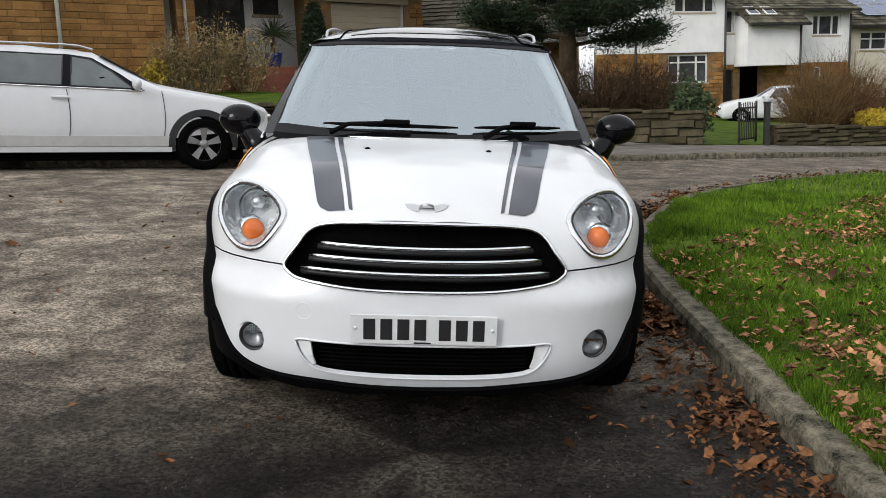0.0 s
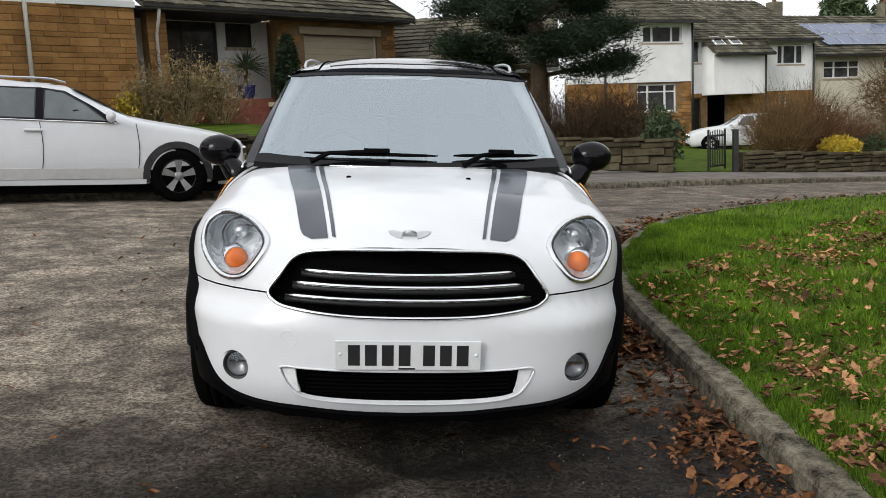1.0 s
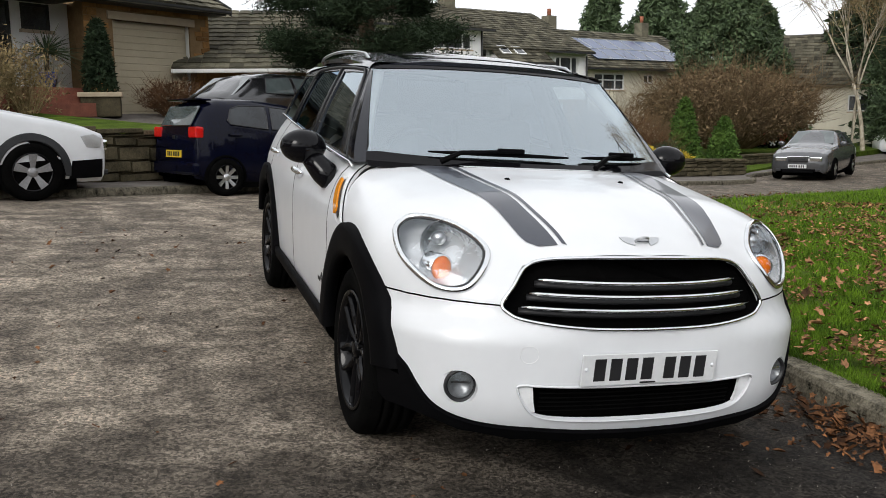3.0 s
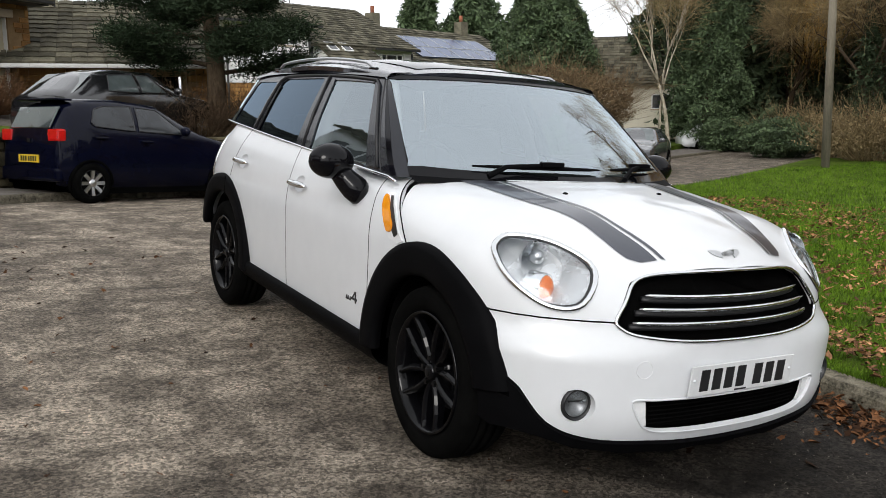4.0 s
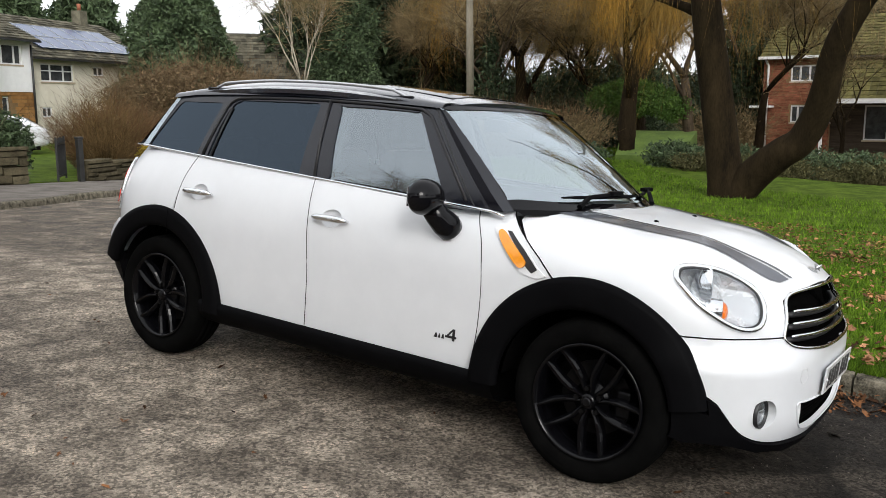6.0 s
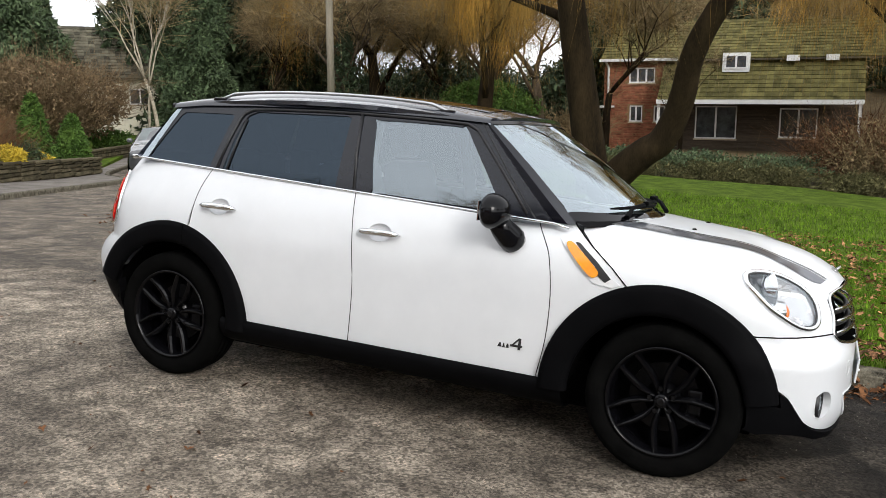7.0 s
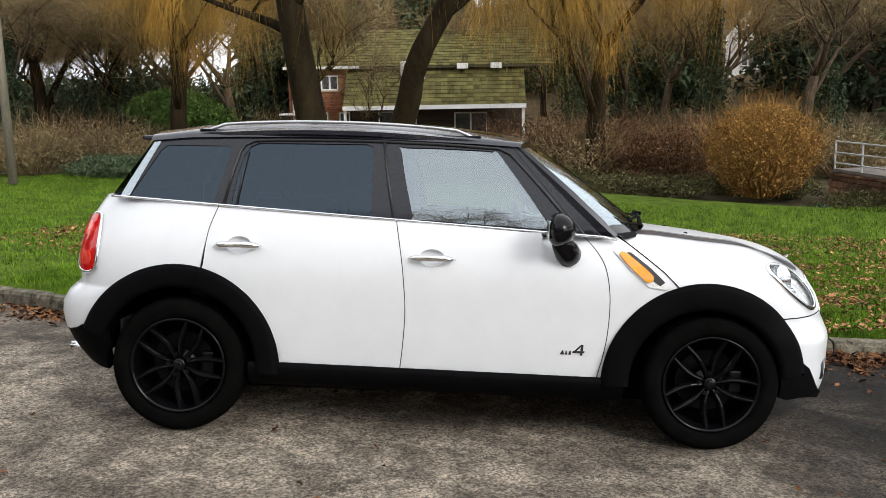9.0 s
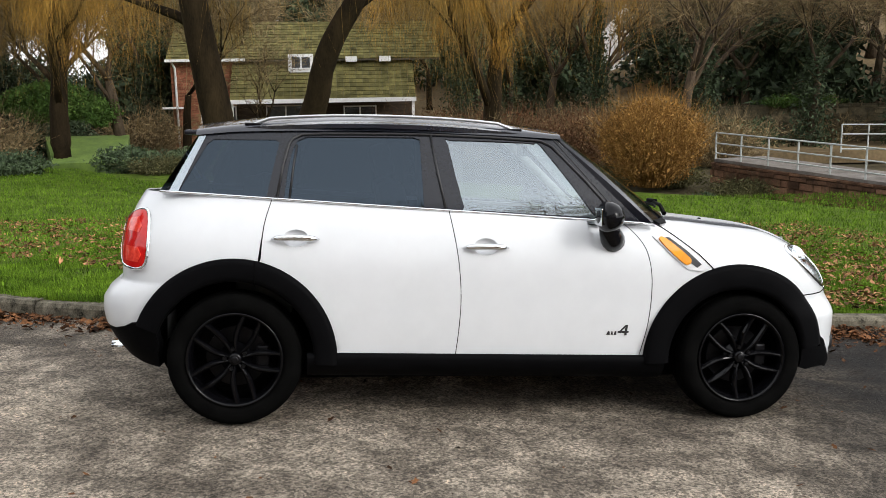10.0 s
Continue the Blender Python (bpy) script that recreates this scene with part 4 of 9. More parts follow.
def build_car():
    car = thing("parked_car", "white compact crossover car with black roof, parked by the kerb", "car", CAR)
    W, B = M["white_paint"], M["dark_plastic"]
    FA, RA = (0.81, 0.325), (3.37, 0.335)  # wheel arch centres
    arch_f, arch_r = 0.5, 0.5
    both = lambda poly: poly + [(-a, b) for a, b in reversed(poly)]
    # Bonnet and wing shell, round the headlights, down to the bumper's joint.
    lamp_xyz = smooth_loop([(0.738, 0.474, 0.944), (0.612, 0.362, 0.915), (0.532, 0.253, 0.822), (0.602, 0.212, 0.708), (0.702, 0.27, 0.695), (0.79, 0.38, 0.768), (0.811, 0.46, 0.852), (0.795, 0.487, 0.905)], 5)
    right_lamp = [nose_near(*p) for p in lamp_xyz]
    lamp = {1: right_lamp, -1: [(-a, b) for a, b in right_lamp]}
    grille_xz = smooth_loop([(0.0, 0.822), (0.22, 0.816), (0.36, 0.802), (0.425, 0.775), (0.468, 0.72), (0.508, 0.662), (0.497, 0.634), (0.44, 0.612), (0.24, 0.594), (0.0, 0.59)], 5, closed=False)
    grille = both([nose_xz(max(1e-4, x), z) for x, z in grille_xz])
    half = [nose_xz(max(1e-4, x), z) for x, z in [(0.0, 0.828), (0.22, 0.822), (0.36, 0.808), (0.43, 0.782), (0.474, 0.722), (0.515, 0.655)]]
    half += [nose_xz(x, 0.655) for x in (0.58, 0.65, 0.72, 0.78, 0.82)]
    half += [nose_yz(1, y, z) for y, z in arc(*FA, arch_f - 0.01, 136, 74, 16)]
    half += [nose_yz(1, y, z) for y, z in ((1.03, 0.865), (1.12, 0.935), (1.2, 0.995), (1.245, 1.03))]
    rear = [nose_xy(x, 0.985 + 0.27 * (x / 0.69) ** 2) for x in (0.62, 0.54, 0.45, 0.3, 0.15, 0.0001)]
    half += rear
    bonnet = part("bonnet", skin(nose, both(half), [lamp[-1], lamp[1]], 0.045, flip=False, rim=0.03), W, car, "white bonnet with twin graphite stripes")
    for s in (-1, 1):
        seam("bonnet_seam", nose, [nose_xz(s * x, 0.655) for x in (0.515, 0.58, 0.65, 0.72, 0.78, 0.83)], bonnet, 0.003)
        seam("bonnet_seam", nose, [nose_yz(s, y, z) for y, z in ((0.95, 0.79), (1.03, 0.865), (1.12, 0.935), (1.2, 0.995), (1.245, 1.03))], bonnet)
        for outer0, inner0, outer1, inner1, low in ((0.56, 0.426, 0.395, 0.297, 0.212), (0.408, 0.385, 0.282, 0.268, 0.202)):
            top_y = lambda x: 0.962 + 0.27 * (x / 0.69) ** 2
            ys = np.linspace(0, 1, 14)
            left = [(outer0 + (outer1 - outer0) * t ** 1.15, top_y(outer0) + (low - top_y(outer0)) * t) for t in ys]
            right = [(inner0 + (inner1 - inner0) * t ** 1.15, top_y(inner0) + (low - 0.01 - top_y(inner0)) * t) for t in ys]
            if outer0 - inner0 > 0.06:
                left[-1] = (left[-1][0] - 0.035, left[-1][1] + 0.008)
                left.insert(-1, (0.393, 0.25))
                left[-3] = (left[-3][0] - 0.002, left[-3][1])
            stripe = [nose_xy(s * x, y) for x, y in left + right[::-1]]
            part("bonnet_stripe", skin(nose, stripe, (), 0.025, lip=0.0, out=0.003), M["grey_stripe"], bonnet, "graphite grey vinyl stripe")
        jet = on(nose, [nose_xy(s * 0.257, 0.79)])[0]
        bm = bmesh.new()
        bmesh.ops.create_uvsphere(bm, u_segments=12, v_segments=8, radius=0.012, matrix=Matrix.Translation(jet) @ Matrix.Diagonal((1, 1, 0.6, 1)))
        part("washer_jet", bm, B, bonnet, smooth=True)
    # Winged badge, as plain shapes.
    e0 = on(nose, [nose_xz(0.0001, 0.868)], 0.004)[0]
    badge = part("bonnet_badge", merged([lathe([(0.0, -0.004), (0.024, -0.003), (0.027, 0.002), (0.027, 0.006)], 24, Matrix.Translation(e0) @ pose(0, 0, 0, 48, 0, 0) @ Matrix.Rotation(radians(90), 4, "Z"))]), M["silver"], bonnet)
    for s in (-1, 1):
        wing = [nose_xz(s * x, z) for x, z in ((0.025, 0.877), (0.05, 0.882), (0.078, 0.88), (0.07, 0.871), (0.055, 0.864), (0.03, 0.858))]
        part("wing", skin(nose, wing, (), 0.03, lip=0.004, out=0.004), M["silver"], badge)
    part("badge_bar", skin(nose, [nose_xz(x, z) for x, z in ((-0.024, 0.872), (0.024, 0.872), (0.024, 0.864), (-0.024, 0.864))], (), 0.02, lip=0.0, out=0.0105), M["ink"], badge)
    # Headlights.
    for s in (-1, 1):
        hl = new("headlight")
        hl.parent = car
        loop = lamp[s]
        part("bezel", merged([tube(on(nose, loop, 0.003), 0.0115, 8, closed=True)], True), M["chrome"], hl, "chrome headlight ring")
        cx, cz = sum(p[0] for p in loop) / len(loop), sum(p[1] for p in loop) / len(loop)
        shrink = lambda k: [(cx + (a - cx) * k, cz + (b - cz) * k) for a, b in loop]
        part("gasket", merged([tube(on(nose, shrink(0.93), 0.004), 0.005, 6, closed=True)], True), M["ink"], hl)
        front, back = on(nose, loop, -0.004), [p + Vector((0, 0.12, 0)) for p in on(nose, shrink(0.8), 0.0)]
        n = len(loop)
        bowl = mesh_of(front + back, [(i, (i + 1) % n, n + (i + 1) % n, n + i) for i in range(n)] + [tuple(range(n, 2 * n))], False)
        part("reflector", bowl, M["lamp_silver"], hl, "silver reflector housing")
        p0 = Vector((s * 0.663, 0.44, 0.82))
        aim = Matrix.Translation(p0) @ pose(0, 0, 0, 0, 0, 90 - s * 24)
        part("main_lamp", merged([lathe([(0.082, -0.035), (0.076, -0.03), (0.067, 0.0), (0.044, 0.025), (0.0, 0.035)], 28, aim)], True), M["chrome"], hl)
        bm = bmesh.new()
        bmesh.ops.create_uvsphere(bm, u_segments=18, v_segments=12, radius=0.026, matrix=aim @ Matrix.Translation((-0.022, 0, 0.015)))
        part("bulb_cap", bm, M["silver"], hl, smooth=True)
        q0 = Vector((s * 0.661, 0.352, 0.741))
        aim2 = Matrix.Translation(q0) @ pose(0, 0, 0, 0, 0, 90 - s * 20)
        part("indicator", merged([lathe([(0.0, -0.026), (0.02, -0.023), (0.034, -0.013), (0.041, 0.0), (0.041, 0.006)], 28, aim2)], True), M["orange"], hl, "round amber indicator")
        part("indicator_ring", merged([lathe([(0.041, -0.001), (0.043, -0.004), (0.048, -0.002), (0.05, 0.06)], 28, aim2)], True), M["chrome"], hl)
        part("lens", skin(nose, shrink(0.96), (), 0.03, lip=0.0, out=0.006), M["lamp_glass"], hl, "clear headlight lens")
    # Grille.
    gr = new("grille")
    gr.parent = car
    part("surround", merged([tube(on(nose, grille, 0.003), 0.0068, 8, closed=True)], True), M["chrome"], gr, "chrome grille surround")
    gf, gb = on(nose, grille, 0.0), [p + Vector((0, 0.055, 0)) for p in on(nose, grille, 0.0)]
    n = len(grille)
    part("recess", mesh_of(gf + gb, [(i, n + i, n + (i + 1) % n, (i + 1) % n) for i in range(n)] + [tuple(range(n, 2 * n))]), M["shadow_black"], gr)
    for z, w0, w1 in ((0.747, 0.392, 0.012), (0.702, 0.424, 0.012), (0.655, 0.452, 0.012)):
        xs = np.linspace(-w0, w0, 25)
        line = [on(nose, [nose_xz(x if abs(x) > 1e-4 else 1e-4, z - 0.004 * (1 - (x / w0) ** 2))], -0.012)[0] for x in xs]
        part("grille_bar", merged([tube(line, [0.004] + [0.0075] * 23 + [0.004], 8)], True), M["chrome"], gr, "chrome grille bar")
        part("grille_slat", merged([tube([p + Vector((0, 0.02, -0.018)) for p in line], 0.012, 6)], True), M["ink"], gr)
    # Front bumper with plate, intake, fog lamps.
    fog_xz = [(0.64 + 0.056 * math.cos(t), 0.376 + 0.058 * math.sin(t)) for t in np.linspace(0, 2 * math.pi, 25)[:-1]]
    intake_xz = [(0.0, 0.392), (0.2, 0.393), (0.38, 0.397), (0.445, 0.4), (0.462, 0.385), (0.435, 0.33), (0.395, 0.292), (0.32, 0.274), (0.15, 0.264), (0.0, 0.262)]
    fog = {s: [nose_xz(s * x, z) for x, z in fog_xz] for s in (-1, 1)}
    intake = both([nose_xz(max(1e-4, x), z) for x, z in smooth_loop(intake_xz, 4, closed=False)])
    low = [(0.0, 0.222), (0.2, 0.228), (0.38, 0.243), (0.5, 0.25), (0.58, 0.259), (0.65, 0.276), (0.698, 0.3), (0.728, 0.328), (0.75, 0.36), (0.768, 0.392), (0.782, 0.418)]
    low = smooth_loop(low, 4, closed=False)
    half = [nose_xz(max(1e-4, x), z) for x, z in ((0.0, 0.584), (0.24, 0.588), (0.44, 0.606), (0.505, 0.63), (0.518, 0.652))]
    half += [nose_xz(x, 0.652) for x in (0.58, 0.65, 0.72, 0.78, 0.82)]
    half += [nose_yz(1, y, z) for y, z in arc(*FA, arch_f - 0.01, 137, 165, 8)]
    half += [nose_xz(max(1e-4, x), z) for x, z in reversed(low)]
    bumper = part("front_bumper", skin(nose, both(half), [fog[-1], fog[1], intake], 0.045, flip=False, rim=0.025, lip=0.02), W, car)
    n = len(intake)
    fi, bi = on(nose, intake, 0.0), [p + Vector((0, 0.06, 0.0)) for p in on(nose, intake, 0.0)]
    part("intake", mesh_of(fi + bi, [(i, n + i, n + (i + 1) % n, (i + 1) % n) for i in range(n)] + [tuple(range(n, 2 * n))]), M["shadow_black"], bumper, "black mesh lower intake")
    part("intake_trim", merged([tube(on(nose, intake, 0.001), 0.004, 6, closed=True)], True), W, bumper)
    mesh_lines = []
    for z in np.linspace(0.29, 0.38, 6):
        mesh_lines.append(tube([on(nose, [nose_xz(x if abs(x) > 1e-3 else 1e-3, float(z))], -0.03)[0] for x in np.linspace(-0.38, 0.38, 13)], 0.004, 4))
    part("intake_mesh", merged(mesh_lines), M["shadow_black"], bumper)
    for s in (-1, 1):
        fin = [nose_xz(s * x, z) for x, z in ((0.463, 0.396), (0.41, 0.393), (0.402, 0.335), (0.392, 0.3), (0.41, 0.298), (0.438, 0.335))]
        part("intake_fin", skin(nose, fin, (), 0.03, lip=0.01, out=-0.008), M["dull_silver"], bumper, "silver intake corner fin")
        f0 = on(nose, [nose_xz(s * 0.64, 0.376)], -0.024)[0]
        aim = Matrix.Translation(f0) @ pose(0, 0, 0, 0, 0, 90 + s * 8)
        fl = new("fog_lamp")
        fl.parent = bumper
        loop = on(nose, fog[s], 0.0)
        inner = [f0 + Vector((0.052 * math.cos(t) * 1.0, 0.004, 0.056 * math.sin(t))) for t in np.linspace(0, 2 * math.pi, 25)[:-1]]
        if s < 0:
            inner = [f0 + Vector((-0.052 * math.cos(t), 0.004, 0.056 * math.sin(t))) for t in np.linspace(0, 2 * math.pi, 25)[:-1]]
        part("socket", mesh_of(loop + inner, [(i, (i + 1) % 24, 24 + (i + 1) % 24, 24 + i) for i in range(24)], True), W, fl)
        part("ring", merged([lathe([(0.058, 0.0), (0.056, -0.014), (0.05, -0.014), (0.047, 0.0)], 28, aim)], True), M["ink"], fl)
        part("bowl", merged([lathe([(0.045, -0.004), (0.035, 0.012), (0.0, 0.022)], 24, aim)], True), M["fog_grey"], fl)
        part("fog_lens", merged([lathe([(0.0, -0.014), (0.025, -0.011), (0.045, -0.004)], 24, aim)], True), M["lamp_glass"], fl)
        part("fog_bar", boxed(-0.006, -0.034, 0.008, 0.0, 0.034, 0.014, m=aim), M["chrome"], fl)
    cap = [(-0.43 + 0.03 * math.cos(t), 0.505 + 0.03 * math.sin(t)) for t in np.linspace(0, 2 * math.pi, 25)[:-1]]
    part("tow_cap", merged([tube(on(nose, [nose_xz(x, z) for x, z in cap], 0.0), 0.0013, 5, closed=True)]), M["dull_silver"], bumper, "round tow-eye cover outline")
    # Number plate, its writing as plain bars.
    flat = pose(0, 0.026, 0.458, 4, 0, 0)
    plate = part("number_plate", boxed(-0.26, -0.004, -0.0555, 0.26, 0.004, 0.0555, bevel=0.003, m=flat), M["plate_white"], bumper, "white number plate with dark bars")
    x = -0.218
    for k in range(7):
        part("plate_bar", boxed(x + 0.004, -0.0055, -0.038, x + 0.046, -0.0035, 0.04, m=flat), M["ink"], plate)
        x += 0.06 if k != 3 else 0.087
    part("dealer_bar", boxed(-0.035, -0.0055, -0.0515, 0.025, -0.0035, -0.046, m=flat), M["ink"], plate)
    for s in (-1, 1):
        bm = bmesh.new()
        bmesh.ops.create_uvsphere(bm, u_segments=10, v_segments=6, radius=0.007, matrix=flat @ Matrix.Translation((s * 0.243, -0.004, 0.004)))
        part("screw_cap", bm, W, plate, smooth=True)
    # Black lower bumper.
    half = [nose_xz(max(1e-4, x), z - 0.004) for x, z in low]
    half += [nose_yz(1, y, z) for y, z in arc(*FA, arch_f - 0.004, 167, 174, 3)]
    half += [nose_yz(1, y, z) for y, z in arc(*FA, 0.372, 170, 186, 5)]
    half += [nose_yz(1, 0.45, 0.275), nose_yz(1, 0.4, 0.258)] + [nose_xz(x, z) for x, z in ((0.62, 0.226), (0.45, 0.202), (0.25, 0.188), (1e-4, 0.182))]
    part("lower_bumper", skin(nose, both(half), (), 0.06, flip=False, lip=0.05, out=0.013), B, car)
    for s in (-1, 1):
        seam("cladding_seam", nose, [nose_yz(s, y, z) for y, z in ((0.43, 0.418), (0.37, 0.414), (0.335, 0.41))], car, 0.002, M["ink"], 0.009)
    # Sides, both alike.
    for s in (-1, 1):
        fl_ = flank if s < 0 else (lambda u, v: Vector((-flank(u, v).x, flank(u, v).y, flank(u, v).z)))
        cb = cabin if s < 0 else (lambda u, v: Vector((-cabin(u, v).x, cabin(u, v).y, cabin(u, v).z)))
        fp = s < 0
        ar = lambda r, a0, a1, c, n=20: [(flank_s(y, z), z) for y, z in arc(*c, r, a0, a1, n)]
        front_edge = [(1.405, 1.02), (1.345, 0.95), (1.305, 0.87), (1.283, 0.72), (1.292, 0.52), (1.33, 0.33)]
        mid_edge = [(2.32, 1.067), (2.282, 0.86), (2.263, 0.66), (2.268, 0.5), (2.283, 0.345)]
        fe, me_ = smooth_loop(front_edge, 5, closed=False), smooth_loop(mid_edge, 5, closed=False)
        wing = [(1.252, 1.03), (1.2, 0.997), (1.12, 0.937), (1.03, 0.867), (0.955, 0.795)] + ar(arch_f - 0.01, 73, 1, FA, 14) + fe[::-1]
        seam("bonnet_seam", fl_, wing[:5], car, 0.0026, None, 0.0015)
        part("front_wing", skin(fl_, wing, (), 0.05, flip=fp, rim=0.03), W, car)
        top = [(y, belt(y)) for y in np.linspace(1.405, 2.32, 9)]
        cups = {y0: [(flank_s(y0 + 0.105 + 0.062 * math.cos(t), z), z + 0.006 + 0.042 * math.sin(t)) for t in np.linspace(0, 2 * math.pi, 25)[:-1]] for y0, z in ((2.035, 0.893), (2.972, 0.925))}
        fdoor = part("front_door", skin(fl_, top + me_[1:] + [(1.8, 0.337)] + fe[::-1][:-1], [cups[2.035]], 0.06, flip=fp, rim=0.02, lip=0.006), W, car)
        top = [(y, belt(y)) for y in np.linspace(2.32, 3.2, 9)]
        redge = [(3.2, 1.112), (3.232, 0.99), (3.246, 0.83)]
        rd = top + [(flank_s(y, z), z) for y, z in redge[1:]] + ar(arch_r - 0.01, 104, 178, RA, 14) + [(2.6, 0.352)] + me_[::-1][:-1]
        rdoor = part("rear_door", skin(fl_, rd, [cups[2.972]], 0.06, flip=fp, rim=0.02, lip=0.006), W, car)
        q = [(3.2, 1.112)] + [(flank_s(y, belt(y)), belt(y)) for y in (3.4, 3.6, 3.75)] + [(4.05, 1.14), (4.41, 1.13), (4.41, 0.69), (4.1, 0.69), (flank_s(3.9, 0.69), 0.69)] + ar(arch_r - 0.01, 46, 103, RA, 14) + [(flank_s(3.232, 0.99), 0.99)]
        part("rear_quarter", skin(fl_, q, (), 0.05, flip=fp, rim=0.03), W, car)
        rb = [(flank_s(3.72, 0.69), 0.69), (flank_s(3.85, 0.69), 0.69), (4.1, 0.69), (4.41, 0.69), (4.41, 0.49), (4.1, 0.478), (flank_s(3.95, 0.475), 0.475), (flank_s(3.9, 0.488), 0.488), (flank_s(3.86, 0.51), 0.51)] + ar(arch_r - 0.01, 22, 44, RA, 6)
        part("rear_bumper", skin(fl_, rb, (), 0.05, flip=fp, rim=0.03, out=0.012), W, car)
        rl = [(flank_s(3.746, 0.512), 0.512), (flank_s(3.86, 0.506), 0.506), (flank_s(3.9, 0.484), 0.484), (flank_s(3.95, 0.471), 0.471), (4.1, 0.474), (4.41, 0.486), (4.41, 0.36), (4.1, 0.34), (flank_s(3.87, 0.318), 0.318), (flank_s(3.81, 0.298), 0.298), (flank_s(3.735, 0.287), 0.287), (flank_s(3.728, 0.4), 0.4)]
        part("rear_lower_bumper", skin(fl_, rl, (), 0.05, flip=fp, out=0.012, lip=0.05), B, car)
        seam("door_seam", fl_, me_, fdoor)
        seam("door_seam", fl_, fe, fdoor)
        seam("door_seam", fl_, [(flank_s(y, z), z) for y, z in smooth_loop(redge, 5, closed=False)], rdoor)
        seam("bumper_seam", fl_, [(flank_s(y, 0.688), 0.688) for y in (3.72, 3.8, 3.86, 3.9, 3.94)], car)
        seam("cladding_seam", fl_, [(flank_s(y, 0.51), 0.51) for y in (3.74, 3.8, 3.86)], car, 0.002, M["ink"], 0.013)
        seam("cladding_seam", fl_, [(3.242, 0.7), (3.242, 0.82)], car, 0.002, M["shadow_black"], 0.021)
        # Sill.
        prof = [(0.872, 0.356), (0.89, 0.348), (0.893, 0.325), (0.882, 0.288), (0.85, 0.25), (0.79, 0.222), (0.7, 0.21)]
        ends = np.linspace(1.2, 3.02, 12)
        verts = [Vector((s * x, float(y), z + 0.012 * (y - 2.0))) for y in ends for x, z in prof]
        part("sill", mesh_of(verts, [(i * 7 + j, i * 7 + j + 1, i * 7 + j + 8, i * 7 + j + 7)[:: 1 if s > 0 else -1] for i in range(11) for j in range(6)], True), B, car, "black plastic sill that turns under the door")
        # Arch cladding.
        for (cy, cz), r0, r1, a0, a1 in ((FA, arch_f, 0.366, -2, 172), (RA, arch_r, 0.384, 20, 183)):
            verts, steps = [], 44
            for k in range(steps + 1):
                t = radians(a0 + (a1 - a0) * k / steps)
                for r, dx, inner in ((r0, 0.0, 1), (r0 - 0.004, 0.012, 0), (r0 - 0.03, 0.02, 0), (r1 + 0.03, 0.02, 0), (r1 + 0.008, 0.014, 0), (r1, -0.005, 0), (r1 + 0.012, -0.03, 0)):
                    y, z = cy + r * math.cos(t), cz + r * math.sin(t)
                    ox = 0.885 * (1 - min(0.98, max(0.0, (0.72 - y) / 0.68)) ** plan_power(z)) ** (1 / plan_power(z)) - 0.5 * max(0.0, y - 3.62) ** 2
                    if inner:
                        ox -= 0.05
                    verts.append(Vector((s * (ox + dx), y, z)))
            faces = [(i * 7 + j, i * 7 + j + 1, (i + 1) * 7 + j + 1, (i + 1) * 7 + j) for i in range(steps) for j in range(6)]
            if s < 0:
                faces = [f[::-1] for f in faces]
            part("wheel_arch", mesh_of(verts, faces, True), B, car, "black plastic wheel-arch trim")
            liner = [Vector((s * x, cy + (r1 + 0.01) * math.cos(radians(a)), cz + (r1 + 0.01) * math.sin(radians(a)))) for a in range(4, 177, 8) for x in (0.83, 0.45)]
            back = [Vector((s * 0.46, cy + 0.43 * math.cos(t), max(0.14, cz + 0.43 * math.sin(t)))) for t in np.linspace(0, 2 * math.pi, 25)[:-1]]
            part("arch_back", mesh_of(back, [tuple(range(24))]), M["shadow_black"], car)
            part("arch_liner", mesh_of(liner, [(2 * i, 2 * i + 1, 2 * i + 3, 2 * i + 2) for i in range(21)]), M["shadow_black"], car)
        # Cabin side: black pillars, three panes.
        fwin = smooth_loop([(1.559, 1.046), (1.6, 1.05), (2.2, 1.076), (2.243, 1.09), (2.315, 1.4), (2.3, 1.426), (2.0, 1.424), (1.86, 1.418), (1.815, 1.395)], 2)
        rwin = [(2.445, 1.084), (3.1, 1.112), (3.142, 1.118), (3.125, 1.27), (3.105, 1.36), (3.082, 1.405), (3.035, 1.428), (2.49, 1.436), (2.462, 1.425)]
        qwin = [(3.228, 1.122), (3.6, 1.137), (3.642, 1.143), (3.645, 1.16), (3.528, 1.38), (3.5, 1.403), (3.19, 1.408), (3.172, 1.395)]
        side = [(1.325, 1.024), (1.538, 1.237), (1.753, 1.451), (1.95, 1.47), (2.3, 1.485), (2.7, 1.487), (3.1, 1.475), (3.4, 1.455), (3.55, 1.432), (3.625, 1.29), (3.7, 1.142), (3.2, 1.114), (2.3, 1.067), (1.6, 1.033)]
        part("window_frame", skin(cb, side, [fwin, rwin, qwin], 0.06, flip=fp, rim=0.04), M["roof_black"], car, "gloss black window pillars")
        part("screen_return", skin(cb, [(1.262, 1.024), (1.5, 1.24), (1.742, 1.45), (1.751, 1.451), (1.535, 1.237), (1.322, 1.024)], (), 0.06, flip=fp, lip=0), M["pillar_black"], car)
        part("front_window", skin(cb, fwin, (), 0.15, flip=fp, lip=0, out=-0.006), M["clear_glass"], car, "clear side window")
        part("rear_window", skin(cb, rwin, (), 0.15, flip=fp, lip=0, out=-0.006), M["tint_glass"], car, "dark tinted side window")
        part("quarter_window", skin(cb, qwin, (), 0.15, flip=fp, lip=0, out=-0.004), M["tint_glass"], car, "dark tinted quarter window")
        ys = np.linspace(1.25, 3.74, 40)
